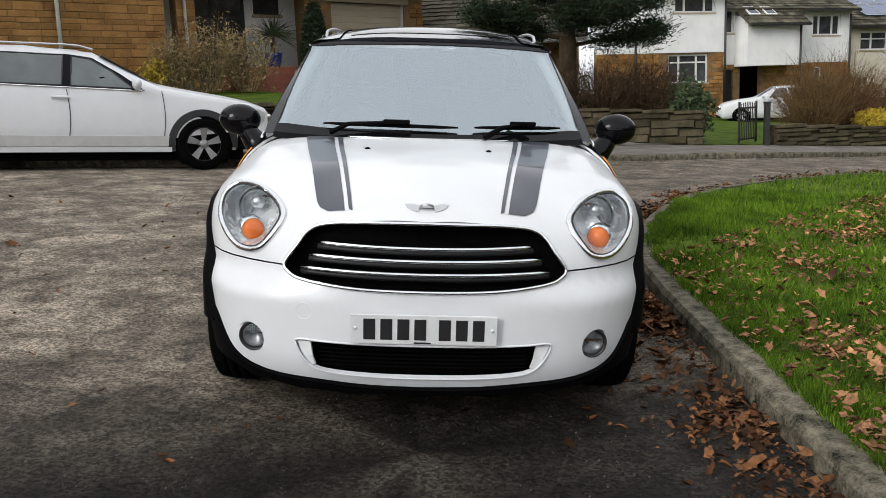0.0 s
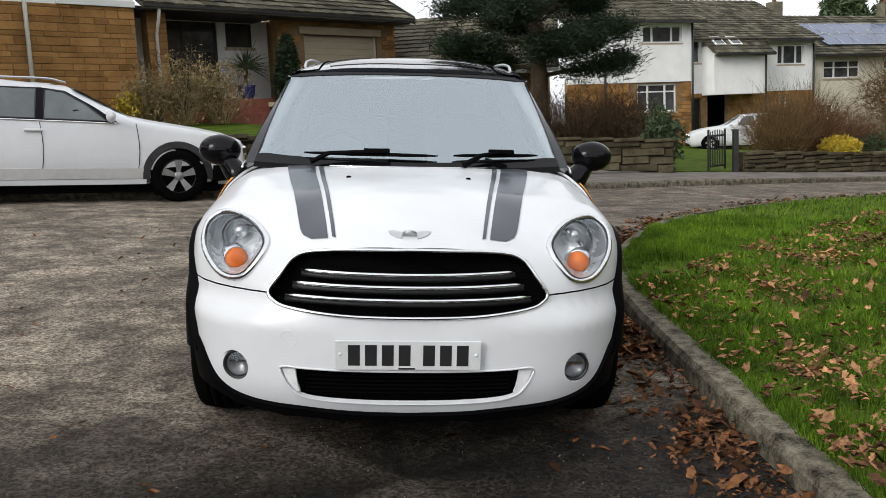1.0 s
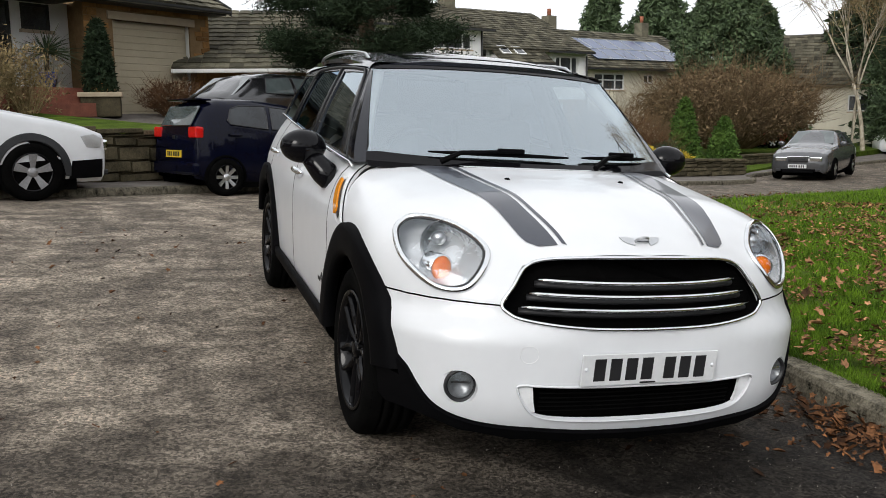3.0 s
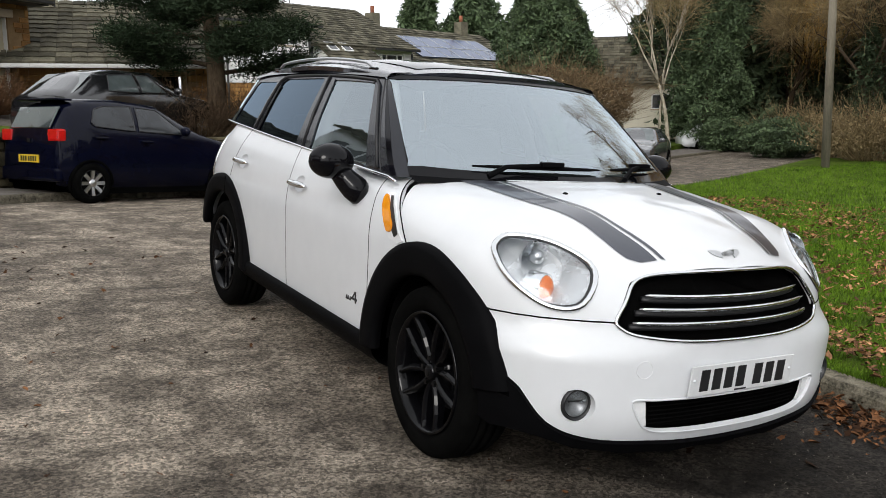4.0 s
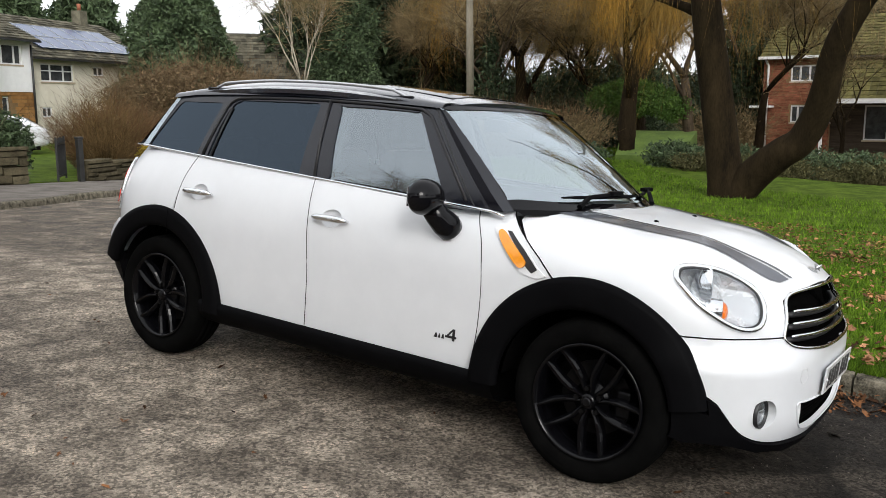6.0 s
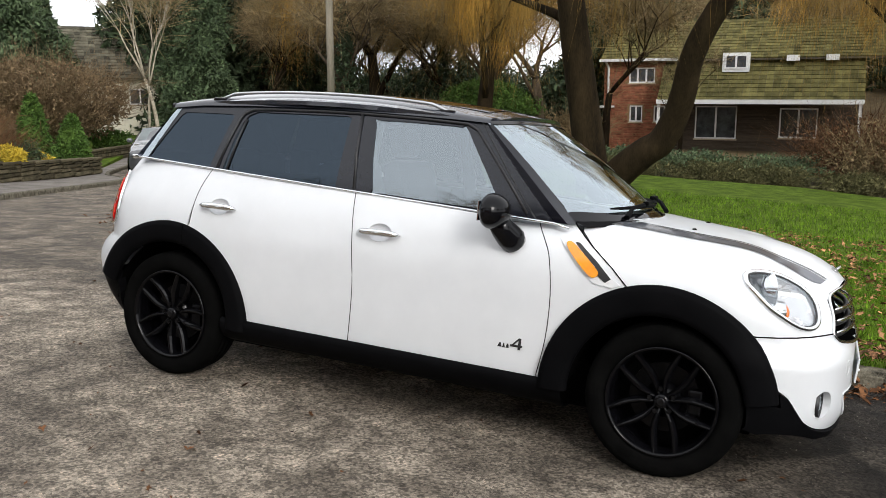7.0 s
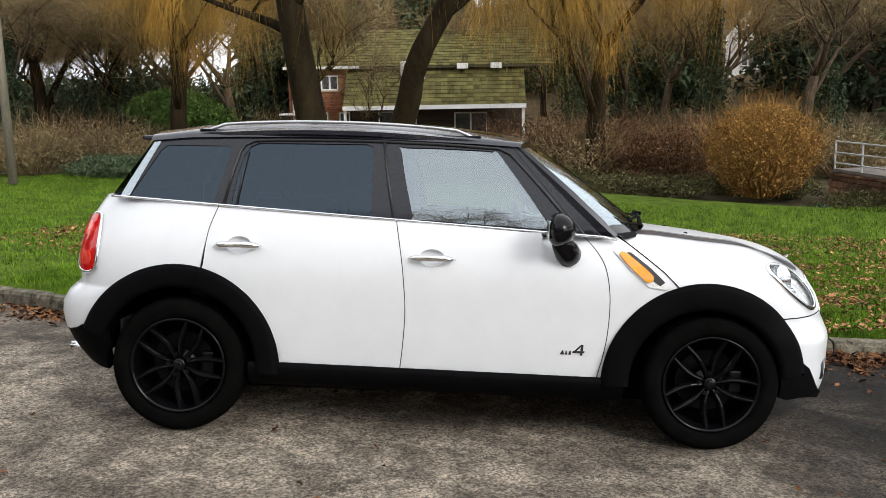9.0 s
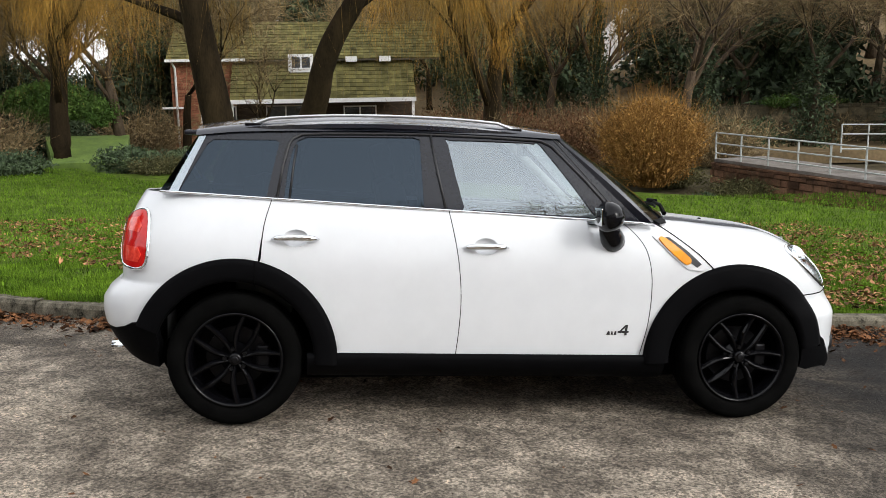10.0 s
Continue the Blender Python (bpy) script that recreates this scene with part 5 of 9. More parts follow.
        strip = [Vector((s * (abs(cabin(float(y), belt(y) + 0.008).x) + 0.012), float(y), belt(float(y)) + 0.006 - (0.012 if y < 1.3 else 0))) for y in ys]
        part("belt_strip", merged([tube(strip, 0.0065, 6)], True), M["chrome"], car, "chrome strip under the windows")
        # Windscreen pillar between screen and cabin side.
        a = [screen(s * 1.0, v) for v in np.linspace(-0.03, 1.0, 12)]
        b = [cb(1.262 + 0.48 * v, 1.024 + 0.426 * v) for v in np.linspace(0, 1, 12)]
        strip_f = [(i, i + 1, 13 + i, 12 + i) if s < 0 else (i, 12 + i, 13 + i, i + 1) for i in range(11)]
        part("screen_edge", mesh_of(a + b, strip_f, True), M["roof_black"], car, "gloss black windscreen pillar")
        # Rolled shoulder of the roof, down to the gutter over the doors.
        shoulder, ny = [], 30
        for y in np.linspace(1.72, 3.585, ny):
            y = float(y)
            zt = float(np.interp(y, (1.72, 1.95, 2.3, 2.7, 3.1, 3.4, 3.59), (1.437, 1.447, 1.455, 1.458, 1.45, 1.437, 1.415)))
            p0, p3 = roof(s * 0.47, y), cb(y, zt)
            up = (cb(y, zt) - cb(y, zt - 0.05)).normalized()
            q0, q3 = p0 + (roof(s * 0.52, y) - p0).normalized() * 0.1, p3 + up * 0.045
            for k in np.linspace(0, 1, 9):
                k = float(k)
                q = p0 * (1 - k) ** 3 + q0 * 3 * k * (1 - k) ** 2 + q3 * 3 * k * k * (1 - k) + p3 * k ** 3
                shoulder.append(q + Vector((s * 0.009 * k, 0, 0.007)))
        part("roof_shoulder", mesh_of(shoulder, [(i * 9 + j, i * 9 + j + 1, (i + 1) * 9 + j + 1, (i + 1) * 9 + j)[:: 1 if s > 0 else -1] for i in range(ny - 1) for j in range(8)], True), M["roof_gloss"], car)
        part("tail_glass_edge", skin(cb, [(3.652, 1.146), (3.697, 1.146), (3.568, 1.418), (3.535, 1.42)], (), 0.06, flip=fp, lip=0, out=0.004), M["screen"], car, "pale reflecting edge of the tailgate glass")
        seam("pillar_seam", lambda u, v: cb(u, v), [(1.402, 1.026), (1.582, 1.235), (1.765, 1.45)], car, 0.004, M["ink"])
        for line in ([(3.177, 1.113), (3.15, 1.28), (3.125, 1.385), (3.105, 1.415), (3.06, 1.436), (2.95, 1.443), (2.6, 1.45), (2.4, 1.45), (2.1, 1.444), (1.83, 1.432), (1.77, 1.405), (1.6, 1.225), (1.45, 1.05)], [(2.335, 1.07), (2.372, 1.25), (2.405, 1.448)]):
            part("door_seal", merged([tube(on(cb, line, 0.004), 0.0075, 6)], True), M["ink"], car, "black rubber door seal")
        part("window_divider", merged([tube(on(cb, [(3.115, 1.115), (3.1, 1.27), (3.085, 1.385)], 0.0), 0.006, 6)], True), M["ink"], car)
        # Roof rail: a silver bar on a black foot.
        ry = np.linspace(1.93, 3.34, 25)
        rail = [Vector((s * (0.575 - 0.01 * ((y - 2.6) / 0.7) ** 2), y, roof(0.575, y).z + 0.034 * min(1.0, 6.5 * (1 - abs((y - 2.635) / 0.705))) - 0.004)) for y in ry]
        rr = part("roof_rail", merged([tube(rail, [0.005] + [0.008] * 23 + [0.005], 8)], True), M["silver"], car, "silver roof rail")
        for y in (1.96, 3.31):
            part("rail_foot", boxed(s * 0.575 - 0.01, y - 0.04, roof(0.575, y).z - 0.02, s * 0.575 + 0.01, y + 0.04, roof(0.575, y).z + 0.014, bevel=0.006), M["gloss_black"], rr)
        # Handles on recesses.
        for y0, y1, z, door in ((2.028, 2.252, 0.893, fdoor), (2.965, 3.192, 0.925, rdoor)):
            pts = [on(fl_, [(flank_s(float(y), z), z)], 0.006 + 0.03 * math.sin(math.pi * (y - y0) / (y1 - y0)) ** 0.5)[0] for y in np.linspace(y0, y1, 15)]
            part("door_handle", merged([tube(pts, [0.004, 0.011, 0.015] + [0.0165] * 9 + [0.015, 0.011, 0.004], 10)], True), M["chrome"], door, "chrome door handle")
            cup = cups[y0 + 0.007]
            cu, cz = sum(p[0] for p in cup) / 24, sum(p[1] for p in cup) / 24
            rings = [[Vector((s * (abs(fl_(cu + (a - cu) * k, cz + (b - cz) * k).x) - d), fl_(cu + (a - cu) * k, cz + (b - cz) * k).y, cz + (b - cz) * k)) for a, b in cup] for k, d in ((1.0, 0.003), (0.9, 0.014), (0.65, 0.024), (0.3, 0.028))]
            bowl = [(r_ * 24 + i, r_ * 24 + (i + 1) % 24, r_ * 24 + 24 + (i + 1) % 24, r_ * 24 + 24 + i)[:: 1 if s < 0 else -1] for r_ in range(3) for i in range(24)] + [tuple(range(72, 96))[:: 1 if s < 0 else -1]]
            part("handle_cup", mesh_of([v for ring in rings for v in ring], bowl, True), W, door, "scooped hollow behind the handle")
        # Indicator panel on the wing.
        trim = [(1.272, 0.958), (1.195, 0.963), (1.1, 0.9), (1.02, 0.82), (0.985, 0.8), (1.02, 0.785), (1.1, 0.795), (1.19, 0.87)]
        sc = part("wing_trim", skin(fl_, trim, (), 0.03, flip=fp, lip=0.012, out=0.006), M["dull_silver"], car, "pale chrome wing trim")
        part("side_indicator", skin(fl_, smooth_loop([(1.24, 0.944), (1.205, 0.941), (1.1, 0.861), (1.083, 0.834), (1.1, 0.818), (1.13, 0.83), (1.217, 0.908)], 4), (), 0.03, flip=fp, lip=0.012, out=0.016), M["amber"], sc, "amber side indicator")
        part("trim_slot", skin(fl_, [(1.208, 0.951), (1.185, 0.95), (1.095, 0.884), (1.026, 0.82), (1.05, 0.803), (1.082, 0.825), (1.1, 0.862), (1.15, 0.902)], (), 0.03, flip=fp, lip=0, out=0.0085), M["ink"], sc)
        # Rear lamp.
        tl = smooth_loop([(3.88, 1.03), (3.84, 1.048), (3.8, 1.045), (3.786, 1.01), (3.782, 0.92), (3.786, 0.83), (3.8, 0.785), (3.84, 0.768), (3.895, 0.775), (3.93, 0.8), (3.945, 0.9), (3.925, 0.99)], 3)
        rim_l = [(flank_s(min(y, tail_y(z) - 0.004), z), z) for y, z in tl]
        rl_ = part("tail_lamp", skin(fl_, rim_l, (), 0.03, flip=fp, lip=0.014, out=0.014), M["red_lens"], car, "red tail lamp in a chrome ring")
        part("lamp_ring", merged([tube(on(fl_, rim_l, 0.008), 0.009, 6, closed=True)], True), M["chrome"], rl_)
        band = lambda *q: [(flank_s(min(y, tail_y(z) - 0.006), z), z) for y, z in q]
        part("lamp_indicator", skin(fl_, band((3.9, 0.875), (3.83, 0.87), (3.812, 0.835), (3.83, 0.8), (3.895, 0.805)), (), 0.03, flip=fp, lip=0.003, out=0.0165), M["bright_red_lens"], rl_, "brighter red lamp chamber")
        part("lamp_indicator", skin(fl_, band((3.905, 0.995), (3.84, 1.01), (3.815, 0.97), (3.83, 0.94), (3.905, 0.945)), (), 0.03, flip=fp, lip=0.003, out=0.0165), M["bright_red_lens"], rl_, "brighter red lamp chamber")
        # Model badge as plain bars.
        for q in (((1.402, 0.452), (1.414, 0.452), (1.41, 0.506), (1.398, 0.506)), ((1.393, 0.464), (1.45, 0.464), (1.449, 0.474), (1.392, 0.474)), ((1.45, 0.466), (1.41, 0.506), (1.4, 0.506), (1.438, 0.466)),
                  ((1.456, 0.455), (1.47, 0.455), (1.464, 0.474), (1.458, 0.474)), ((1.474, 0.455), (1.486, 0.455), (1.482, 0.474), (1.478, 0.474)), ((1.49, 0.455), (1.51, 0.455), (1.5, 0.475), (1.494, 0.475))):
            part("badge_bar", skin(fl_, list(q), (), 0.05, flip=fp, lip=0.002, out=0.0025), M["ink"], fdoor)
        # Door mirror: a gloss black pod on an arm.
        mr = new("door_mirror")
        mr.parent = car
        bm = bmesh.new()
        bmesh.ops.create_uvsphere(bm, u_segments=32, v_segments=20, radius=1.0)
        for v in bm.verts:
            k = Vector((v.co.x * 0.105, v.co.y * (0.085 if v.co.y < 0 else 0.05), v.co.z * 0.078))
            k.x *= 1 - 0.12 * max(0, v.co.y)
            v.co = Vector((s * 0.955, 1.555, 1.063)) + k
        part("mirror_shell", bm, M["gloss_black"], mr, smooth=True)
        part("mirror_glass", boxed(s * 0.955 - 0.06, 1.594, 1.02, s * 0.955 + 0.06, 1.6, 1.106, bevel=0.003), M["chrome"], mr)
        arm = [(0.93, 1.54, 1.03), (0.895, 1.52, 0.985), (0.868, 1.5, 0.955), (0.845, 1.485, 0.935), (0.82, 1.48, 0.93)]
        part("mirror_arm", merged([tube([(s * x, y, z) for x, y, z in arm], [0.046, 0.053, 0.06, 0.062, 0.05], 16)], True), M["gloss_black"], mr)
        # Wheels.
    for s in (-1, 1):
        for y in (0.775, 3.37):
            car_wheel("wheel", car, 1 if s < 0 else -1, y, 0.33, radians(-45 if y < 2 else -50))
    # Windscreen: black border, clear middle, wipers.
    edge = [(-1, -0.03), (1, -0.03), (1, 1), (-1, 1)]
    clear = smooth_loop([(-0.99, 0.12), (-0.93, 0.075), (0.0, 0.04), (0.93, 0.075), (0.99, 0.12), (0.993, 0.91), (0.95, 0.955), (0.0, 0.96), (-0.95, 0.955), (-0.993, 0.91)], 4)
    part("screen_border", skin(screen, edge, [clear], 0.12, lip=0, rim=0.08), M["gloss_black"], car)
    part("windscreen", skin(screen, clear, (), 0.12, lip=0, out=-0.003), M["screen"], car, "windscreen full of pale sky")
    part("scuttle", mesh_of([screen(s, 0.0) + Vector((0, d, dz)) for s in np.linspace(-1, 1, 17) for d, dz in ((0.03, 0.01), (-0.06, -0.025))], [(2 * i, 2 * i + 1, 2 * i + 3, 2 * i + 2) for i in range(16)], True), B, car)
    cowl = [on(nose, [nose_xy(x if abs(x) > 1e-3 else 1e-3, 0.987 + 0.27 * (x / 0.69) ** 2)], 0.002)[0] for x in np.linspace(-0.62, 0.62, 25)]
    part("cowl_strip", merged([tube(cowl, 0.004, 6)], True), M["chrome"], car)
    for x0, x1, hub in ((-0.47, 0.13, -0.12), (0.2, 0.6, 0.27)):
        w = new("wiper")
        w.parent = car
        blade = [screen(x / 0.7, 0.075 - 0.05 * abs((x - hub)) ** 1.0 * 0.4 + 0.01) + Vector((0, -0.012, 0.012)) for x in np.linspace(x0, x1, 9)]
        part("blade", merged([tube(blade, [0.004, 0.008, 0.009, 0.01, 0.01, 0.01, 0.009, 0.008, 0.004], 6)]), B, w)
        arm = [screen(x0 / 0.7 + 0.06, 0.0) + Vector((0, -0.02, 0.012)), screen((x0 + 0.12) / 0.7, 0.05) + Vector((0, -0.025, 0.03)), screen((x0 * 0.45 + x1 * 0.55) / 0.7, 0.08) + Vector((0, -0.022, 0.03))]
        part("wiper_arm", merged([tube(arm, [0.014, 0.011, 0.008], 6)]), B, w)
        part("wiper_joint", boxed(-0.06, -0.014, -0.008, 0.06, 0.014, 0.012, bevel=0.006, m=Matrix.Translation(arm[2])), B, w)
    # Roof, spoiler, tail glass.
    edge_r = [(x, 1.632 + 0.1 * (x / 0.588) ** 2) for x in np.linspace(-0.592, 0.592, 21)] + [(0.612, 2.0), (0.62, 2.6), (0.612, 3.2), (0.575, 3.58), (0.3, 3.63), (-0.3, 3.63), (-0.575, 3.58), (-0.612, 3.2), (-0.62, 2.6), (-0.612, 2.0)]
    part("roof", skin(roof, edge_r, (), 0.09, lip=0.022), M["roof_gloss"], car, "black roof")
    part("roof_glass", skin(roof, [(-0.42, 1.8), (0.42, 1.8), (0.44, 2.35), (-0.44, 2.35)], (), 0.1, lip=0, out=0.003), M["gloss_black"], car)
    part("spoiler", boxed(-0.56, 3.5, 1.425, 0.56, 3.655, 1.45, bevel=0.01), M["roof_black"], car)
    tail = [Vector((x * k, y, z)) for y, z, k in ((3.57, 1.435, 0.6), (3.745, 1.14, 0.735)) for x in (-1, -0.5, 0, 0.5, 1)]
    part("tail_window", mesh_of(tail, [(i, i + 1, i + 6, i + 5) for i in range(4)], True), M["tint_glass"], car)
    part("rear_wiper", boxed(-0.05, 3.74, 1.14, 0.02, 3.83, 1.2, bevel=0.01), B, car)
    part("exhaust", merged([lathe([(0.028, 0), (0.033, 0.0), (0.033, 0.11), (0.028, 0.11)], 20, pose(-0.6, 3.9, 0.345, 0, 0, 90))], True), M["chrome"], car, "chrome exhaust tailpipe")
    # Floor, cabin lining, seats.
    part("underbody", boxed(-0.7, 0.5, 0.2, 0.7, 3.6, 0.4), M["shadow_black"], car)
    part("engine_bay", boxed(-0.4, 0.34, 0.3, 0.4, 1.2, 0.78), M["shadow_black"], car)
    for s in (-1, 1):
        part("door_lining", mesh_of([Vector((s * 0.74, 1.3, 0.82)), Vector((s * 0.74, 3.7, 0.85)), Vector((s * 0.72, 3.7, 1.1)), Vector((s * 0.74, 1.3, 1.0))], [(0, 1, 2, 3)]), M["interior"], car)
    part("tailgate_lining", mesh_of([Vector((-0.7, 3.72, 0.4)), Vector((0.7, 3.72, 0.4)), Vector((0.68, 3.715, 1.165)), Vector((-0.68, 3.715, 1.165))], [(0, 1, 2, 3)]), M["interior"], car)
    bm = boxed(-0.68, 1.12, 0.7, 0.68, 1.52, 1.015, bevel=0.05)
    part("dashboard", bm, M["interior"], car, "dark dashboard")
    part("headliner", mesh_of([roof(x, y) - Vector((0, 0, 0.035)) for y in np.linspace(1.75, 3.5, 9) for x in np.linspace(-0.57, 0.57, 7)], [(i * 7 + j, i * 7 + j + 1, (i + 1) * 7 + j + 1, (i + 1) * 7 + j) for i in range(8) for j in range(6)], True), M["headliner"], car)
    for s in (-1, 1):
        post = [cabin(y, z) * Vector((-s, 1, 1)) * 1.0 + Vector((-s * 0.03, 0, 0)) for y, z in ((1.32, 1.05), (1.55, 1.25), (1.78, 1.44))]
        part("pillar_trim", merged([tube([Vector((s * abs(p.x) - s * 0.02, p.y, p.z)) for p in post], 0.03, 8)], True), M["headliner"], car)
        mid = [Vector((s * (abs(cabin(2.35, z).x) - 0.085), 2.32 + 0.1 * (z - 1.05), z)) for z in (1.0, 1.2, 1.45)]
        part("pillar_trim", merged([tube(mid, 0.04, 8)], True), M["interior"], car)
        seat = new("front_seat")
        seat.parent = car
        part("cushion", boxed(s * 0.36 - 0.25, 1.95, 0.45, s * 0.36 + 0.25, 2.45, 0.66, bevel=0.05), M["interior"], seat)
        part("backrest", boxed(-0.25, -0.07, 0.0, 0.25, 0.07, 0.62, bevel=0.055, m=pose(s * 0.36, 2.46, 0.6, -14, 0, 0)), M["interior"], seat)
        part("headrest", boxed(-0.13, -0.05, 0.64, 0.13, 0.05, 0.83, bevel=0.045, m=pose(s * 0.36, 2.46, 0.6, -14, 0, 0)), M["interior"], seat)
        part("rear_headrest", boxed(s * 0.33 - 0.12, 3.28, 1.05, s * 0.33 + 0.12, 3.38, 1.22, bevel=0.04), M["interior"], car)
    part("rear_bench", boxed(-0.62, 3.1, 0.5, 0.62, 3.4, 1.07, bevel=0.06), M["interior"], car)
    wheel = [Vector((-0.36 + 0.185 * math.cos(t), 0, 0.185 * math.sin(t))) for t in np.linspace(0, 2 * math.pi, 33)[:-1]]
    tilt = Matrix.Translation((0, 1.66, 0.985)) @ Matrix.Rotation(radians(-24), 4, "X")
    st = part("steering_wheel", merged([tube([tilt @ p for p in wheel], 0.016, 8, closed=True)], True), M["ink"], car)
    part("wheel_hub", boxed(-0.44, -0.01, -0.06, -0.28, 0.04, 0.06, bevel=0.03, m=tilt), M["interior"], st)
    part("wheel_spoke", boxed(-0.54, 0.0, -0.02, -0.18, 0.02, 0.02, bevel=0.008, m=tilt), M["dull_silver"], st)
    part("inner_mirror", boxed(-0.11, 1.78, 1.35, 0.11, 1.81, 1.42, bevel=0.02), M["ink"], car)
    return car


build_car()
# ---- houses ----
def wall_box(name, m, x0, y0, z0, x1, y1, z1, mat, parent, openings=()):
    """A wall along local x with real openings (x0, z0, x1, z1) cut through it."""
    xs = sorted({x0, x1, *[o[0] for o in openings], *[o[2] for o in openings]})
    zs = sorted({z0, z1, *[o[1] for o in openings], *[o[3] for o in openings]})
    bm = bmesh.new()
    for a, b in zip(xs, xs[1:]):
        for c, d in zip(zs, zs[1:]):
            mx, mz = (a + b) / 2, (c + d) / 2
            if not any(o[0] < mx < o[2] and o[1] < mz < o[3] for o in openings):
                box(bm, a, y0, c, b, y1, d)
    bmesh.ops.remove_doubles(bm, verts=bm.verts, dist=1e-4)
    return part(name, bm, mat, parent)


def window(parent, x0, z0, x1, z1, y, splits=(0.5,), bars=0, frame_mat=None, sill=True, top=()):
    """A casement window in its opening: frame, mullions, panes, sill."""
    fm = frame_mat or M["white_frame"]
    w = new("window")
    w.parent = parent
    bm = bmesh.new()
    f = 0.07
    for a in ((x0, z0, x1, z0 + f), (x0, z1 - f, x1, z1), (x0, z0 + f, x0 + f, z1 - f), (x1 - f, z0 + f, x1, z1 - f)):
        box(bm, a[0], y, a[1], a[2], y + 0.07, a[3])
    for s in splits:
        c = x0 + (x1 - x0) * s
        box(bm, c - 0.045, y + 0.003, z0 + f, c + 0.045, y + 0.067, z1 - f)
    for s in top:
        c = z0 + (z1 - z0) * s
        box(bm, x0 + f, y + 0.005, c - 0.03, x1 - f, y + 0.065, c + 0.03)
    part("window_frame", bm, fm, w)
    edges = [x0 + f] + [x0 + (x1 - x0) * s for s in splits] + [x1 - f]
    for a, b in zip(edges, edges[1:]):
        part("pane", boxed(a, y + 0.035, z0 + f, b, y + 0.045, z1 - f), M["dark_pane"], w)
        if bars:
            part("curtain", boxed(a + 0.03, y + 0.12, z0 + f, a + 0.03 + (b - a) * 0.3, y + 0.14, z1 - f), M["headliner"], w)
    if sill:
        part("sill", boxed(x0 - 0.05, y - 0.1, z0 - 0.07, x1 + 0.05, y + 0.1, z0), M["lintel"], w)
    return w


def tiles(x0, x1, y0, z0, y1, z1, mat, parent, across=0.34, course=0.3, seed=1, name="roof"):
    """A roof slope from the eave (y0, z0) to the ridge (y1, z1): boarding, and courses of lapped tiles as one mesh."""
    r = random.Random(seed)
    slope = math.hypot(y1 - y0, z1 - z0)
    n, ang = max(2, int(slope / course)), math.atan2(z1 - z0, y1 - y0)
    verts, faces = [], []
    cx = max(1, int((x1 - x0) / across))
    for i in range(n):
        for j in range(cx):
            s0, s1 = i * slope / n - 0.02, (i + 1) * slope / n + 0.03
            a, b = x0 + (x1 - x0) * j / cx + 0.006, x0 + (x1 - x0) * (j + 1) / cx - 0.006
            lift = 0.045 + r.uniform(-0.006, 0.008)
            o = len(verts)
            for s, h in ((s0, lift), (s1, 0.012)):
                y, z = y0 + s * math.cos(ang) - h * math.sin(ang), z0 + s * math.sin(ang) + h * math.cos(ang)
                verts += [(a, y, z), ((a + b) / 2, y - 0.012 * math.sin(ang), z + 0.014 * math.cos(ang)), (b, y, z)]
            y, z = y0 + s0 * math.cos(ang), z0 + s0 * math.sin(ang)
            verts += [(a, y, z), (b, y, z)]
            faces += [(o, o + 1, o + 4, o + 3), (o + 1, o + 2, o + 5, o + 4), (o, o + 6, o + 7, o + 2, o + 1)]
    deck = [(x0, y0, z0 - 0.01), (x1, y0, z0 - 0.01), (x1, y1, z1 - 0.01), (x0, y1, z1 - 0.01), (x0, y0, z0 - 0.1), (x1, y0, z0 - 0.1), (x1, y1, z1 - 0.1), (x0, y1, z1 - 0.1)]
    rf = part(name, mesh_of(deck, [(0, 1, 2, 3), (7, 6, 5, 4), (0, 4, 5, 1), (1, 5, 6, 2), (2, 6, 7, 3), (3, 7, 4, 0)]), M["roof_tile"], parent)
    tl = part("roof_tiling", mesh_of(verts, faces), mat, rf)
    tl["kind"] = "stuff"
    return rf


def stones(x0, x1, z0, z1, y, mat, parent, length=0.42, course=0.15, depth=0.03, seed=1, skip=(), separate=False, name="stone_block", joint=0.012):
    """Courses of blocks, a little proud and uneven, in front of a wall face at y; none inside the skip boxes."""
    r = random.Random(seed)
    verts, faces, made = [], [], {}
    z = z0
    while z < z1 - 0.04:
        h = min(course * r.choice((0.8, 1.0, 1.0, 1.35)), z1 - z)
        x = x0 - r.uniform(0, length * 0.6)
        while x < x1:
            w = length * r.uniform(0.6, 1.5)
            a, b = max(x0, x) + joint / 2, min(x1, x + w) - joint / 2
            x += w
            if b - a < 0.05 or any(a < s[2] and b > s[0] and z < s[3] - 0.02 and z + h > s[1] + 0.02 for s in skip):
                continue
            d = depth * r.uniform(0.6, 1.3)
            k, e = 0.008, joint / 2
            p = [(a, y, z + e), (b, y, z + e), (b, y, z + h - e), (a, y, z + h - e), (a + k, y - d, z + e + k), (b - k, y - d, z + e + k), (b - k, y - d, z + h - e - k), (a + k, y - d, z + h - e - k)]
            q = [(4, 5, 6, 7), (0, 1, 5, 4), (1, 2, 6, 5), (2, 3, 7, 6), (3, 0, 4, 7)]
            if separate:
                ob = part(name, mesh_of(p, q), mat, parent)
            else:
                o = len(verts)
                verts += p
                faces += [tuple(i + o for i in f) for f in q]
        z += h
    if verts:
        ob = part("stone_facing", mesh_of(verts, faces), mat, parent)
        ob["kind"] = "stuff"


def pipe(name, pts, r, mat, parent):
    return part(name, merged([tube(pts, r, 10)], True), mat, parent)


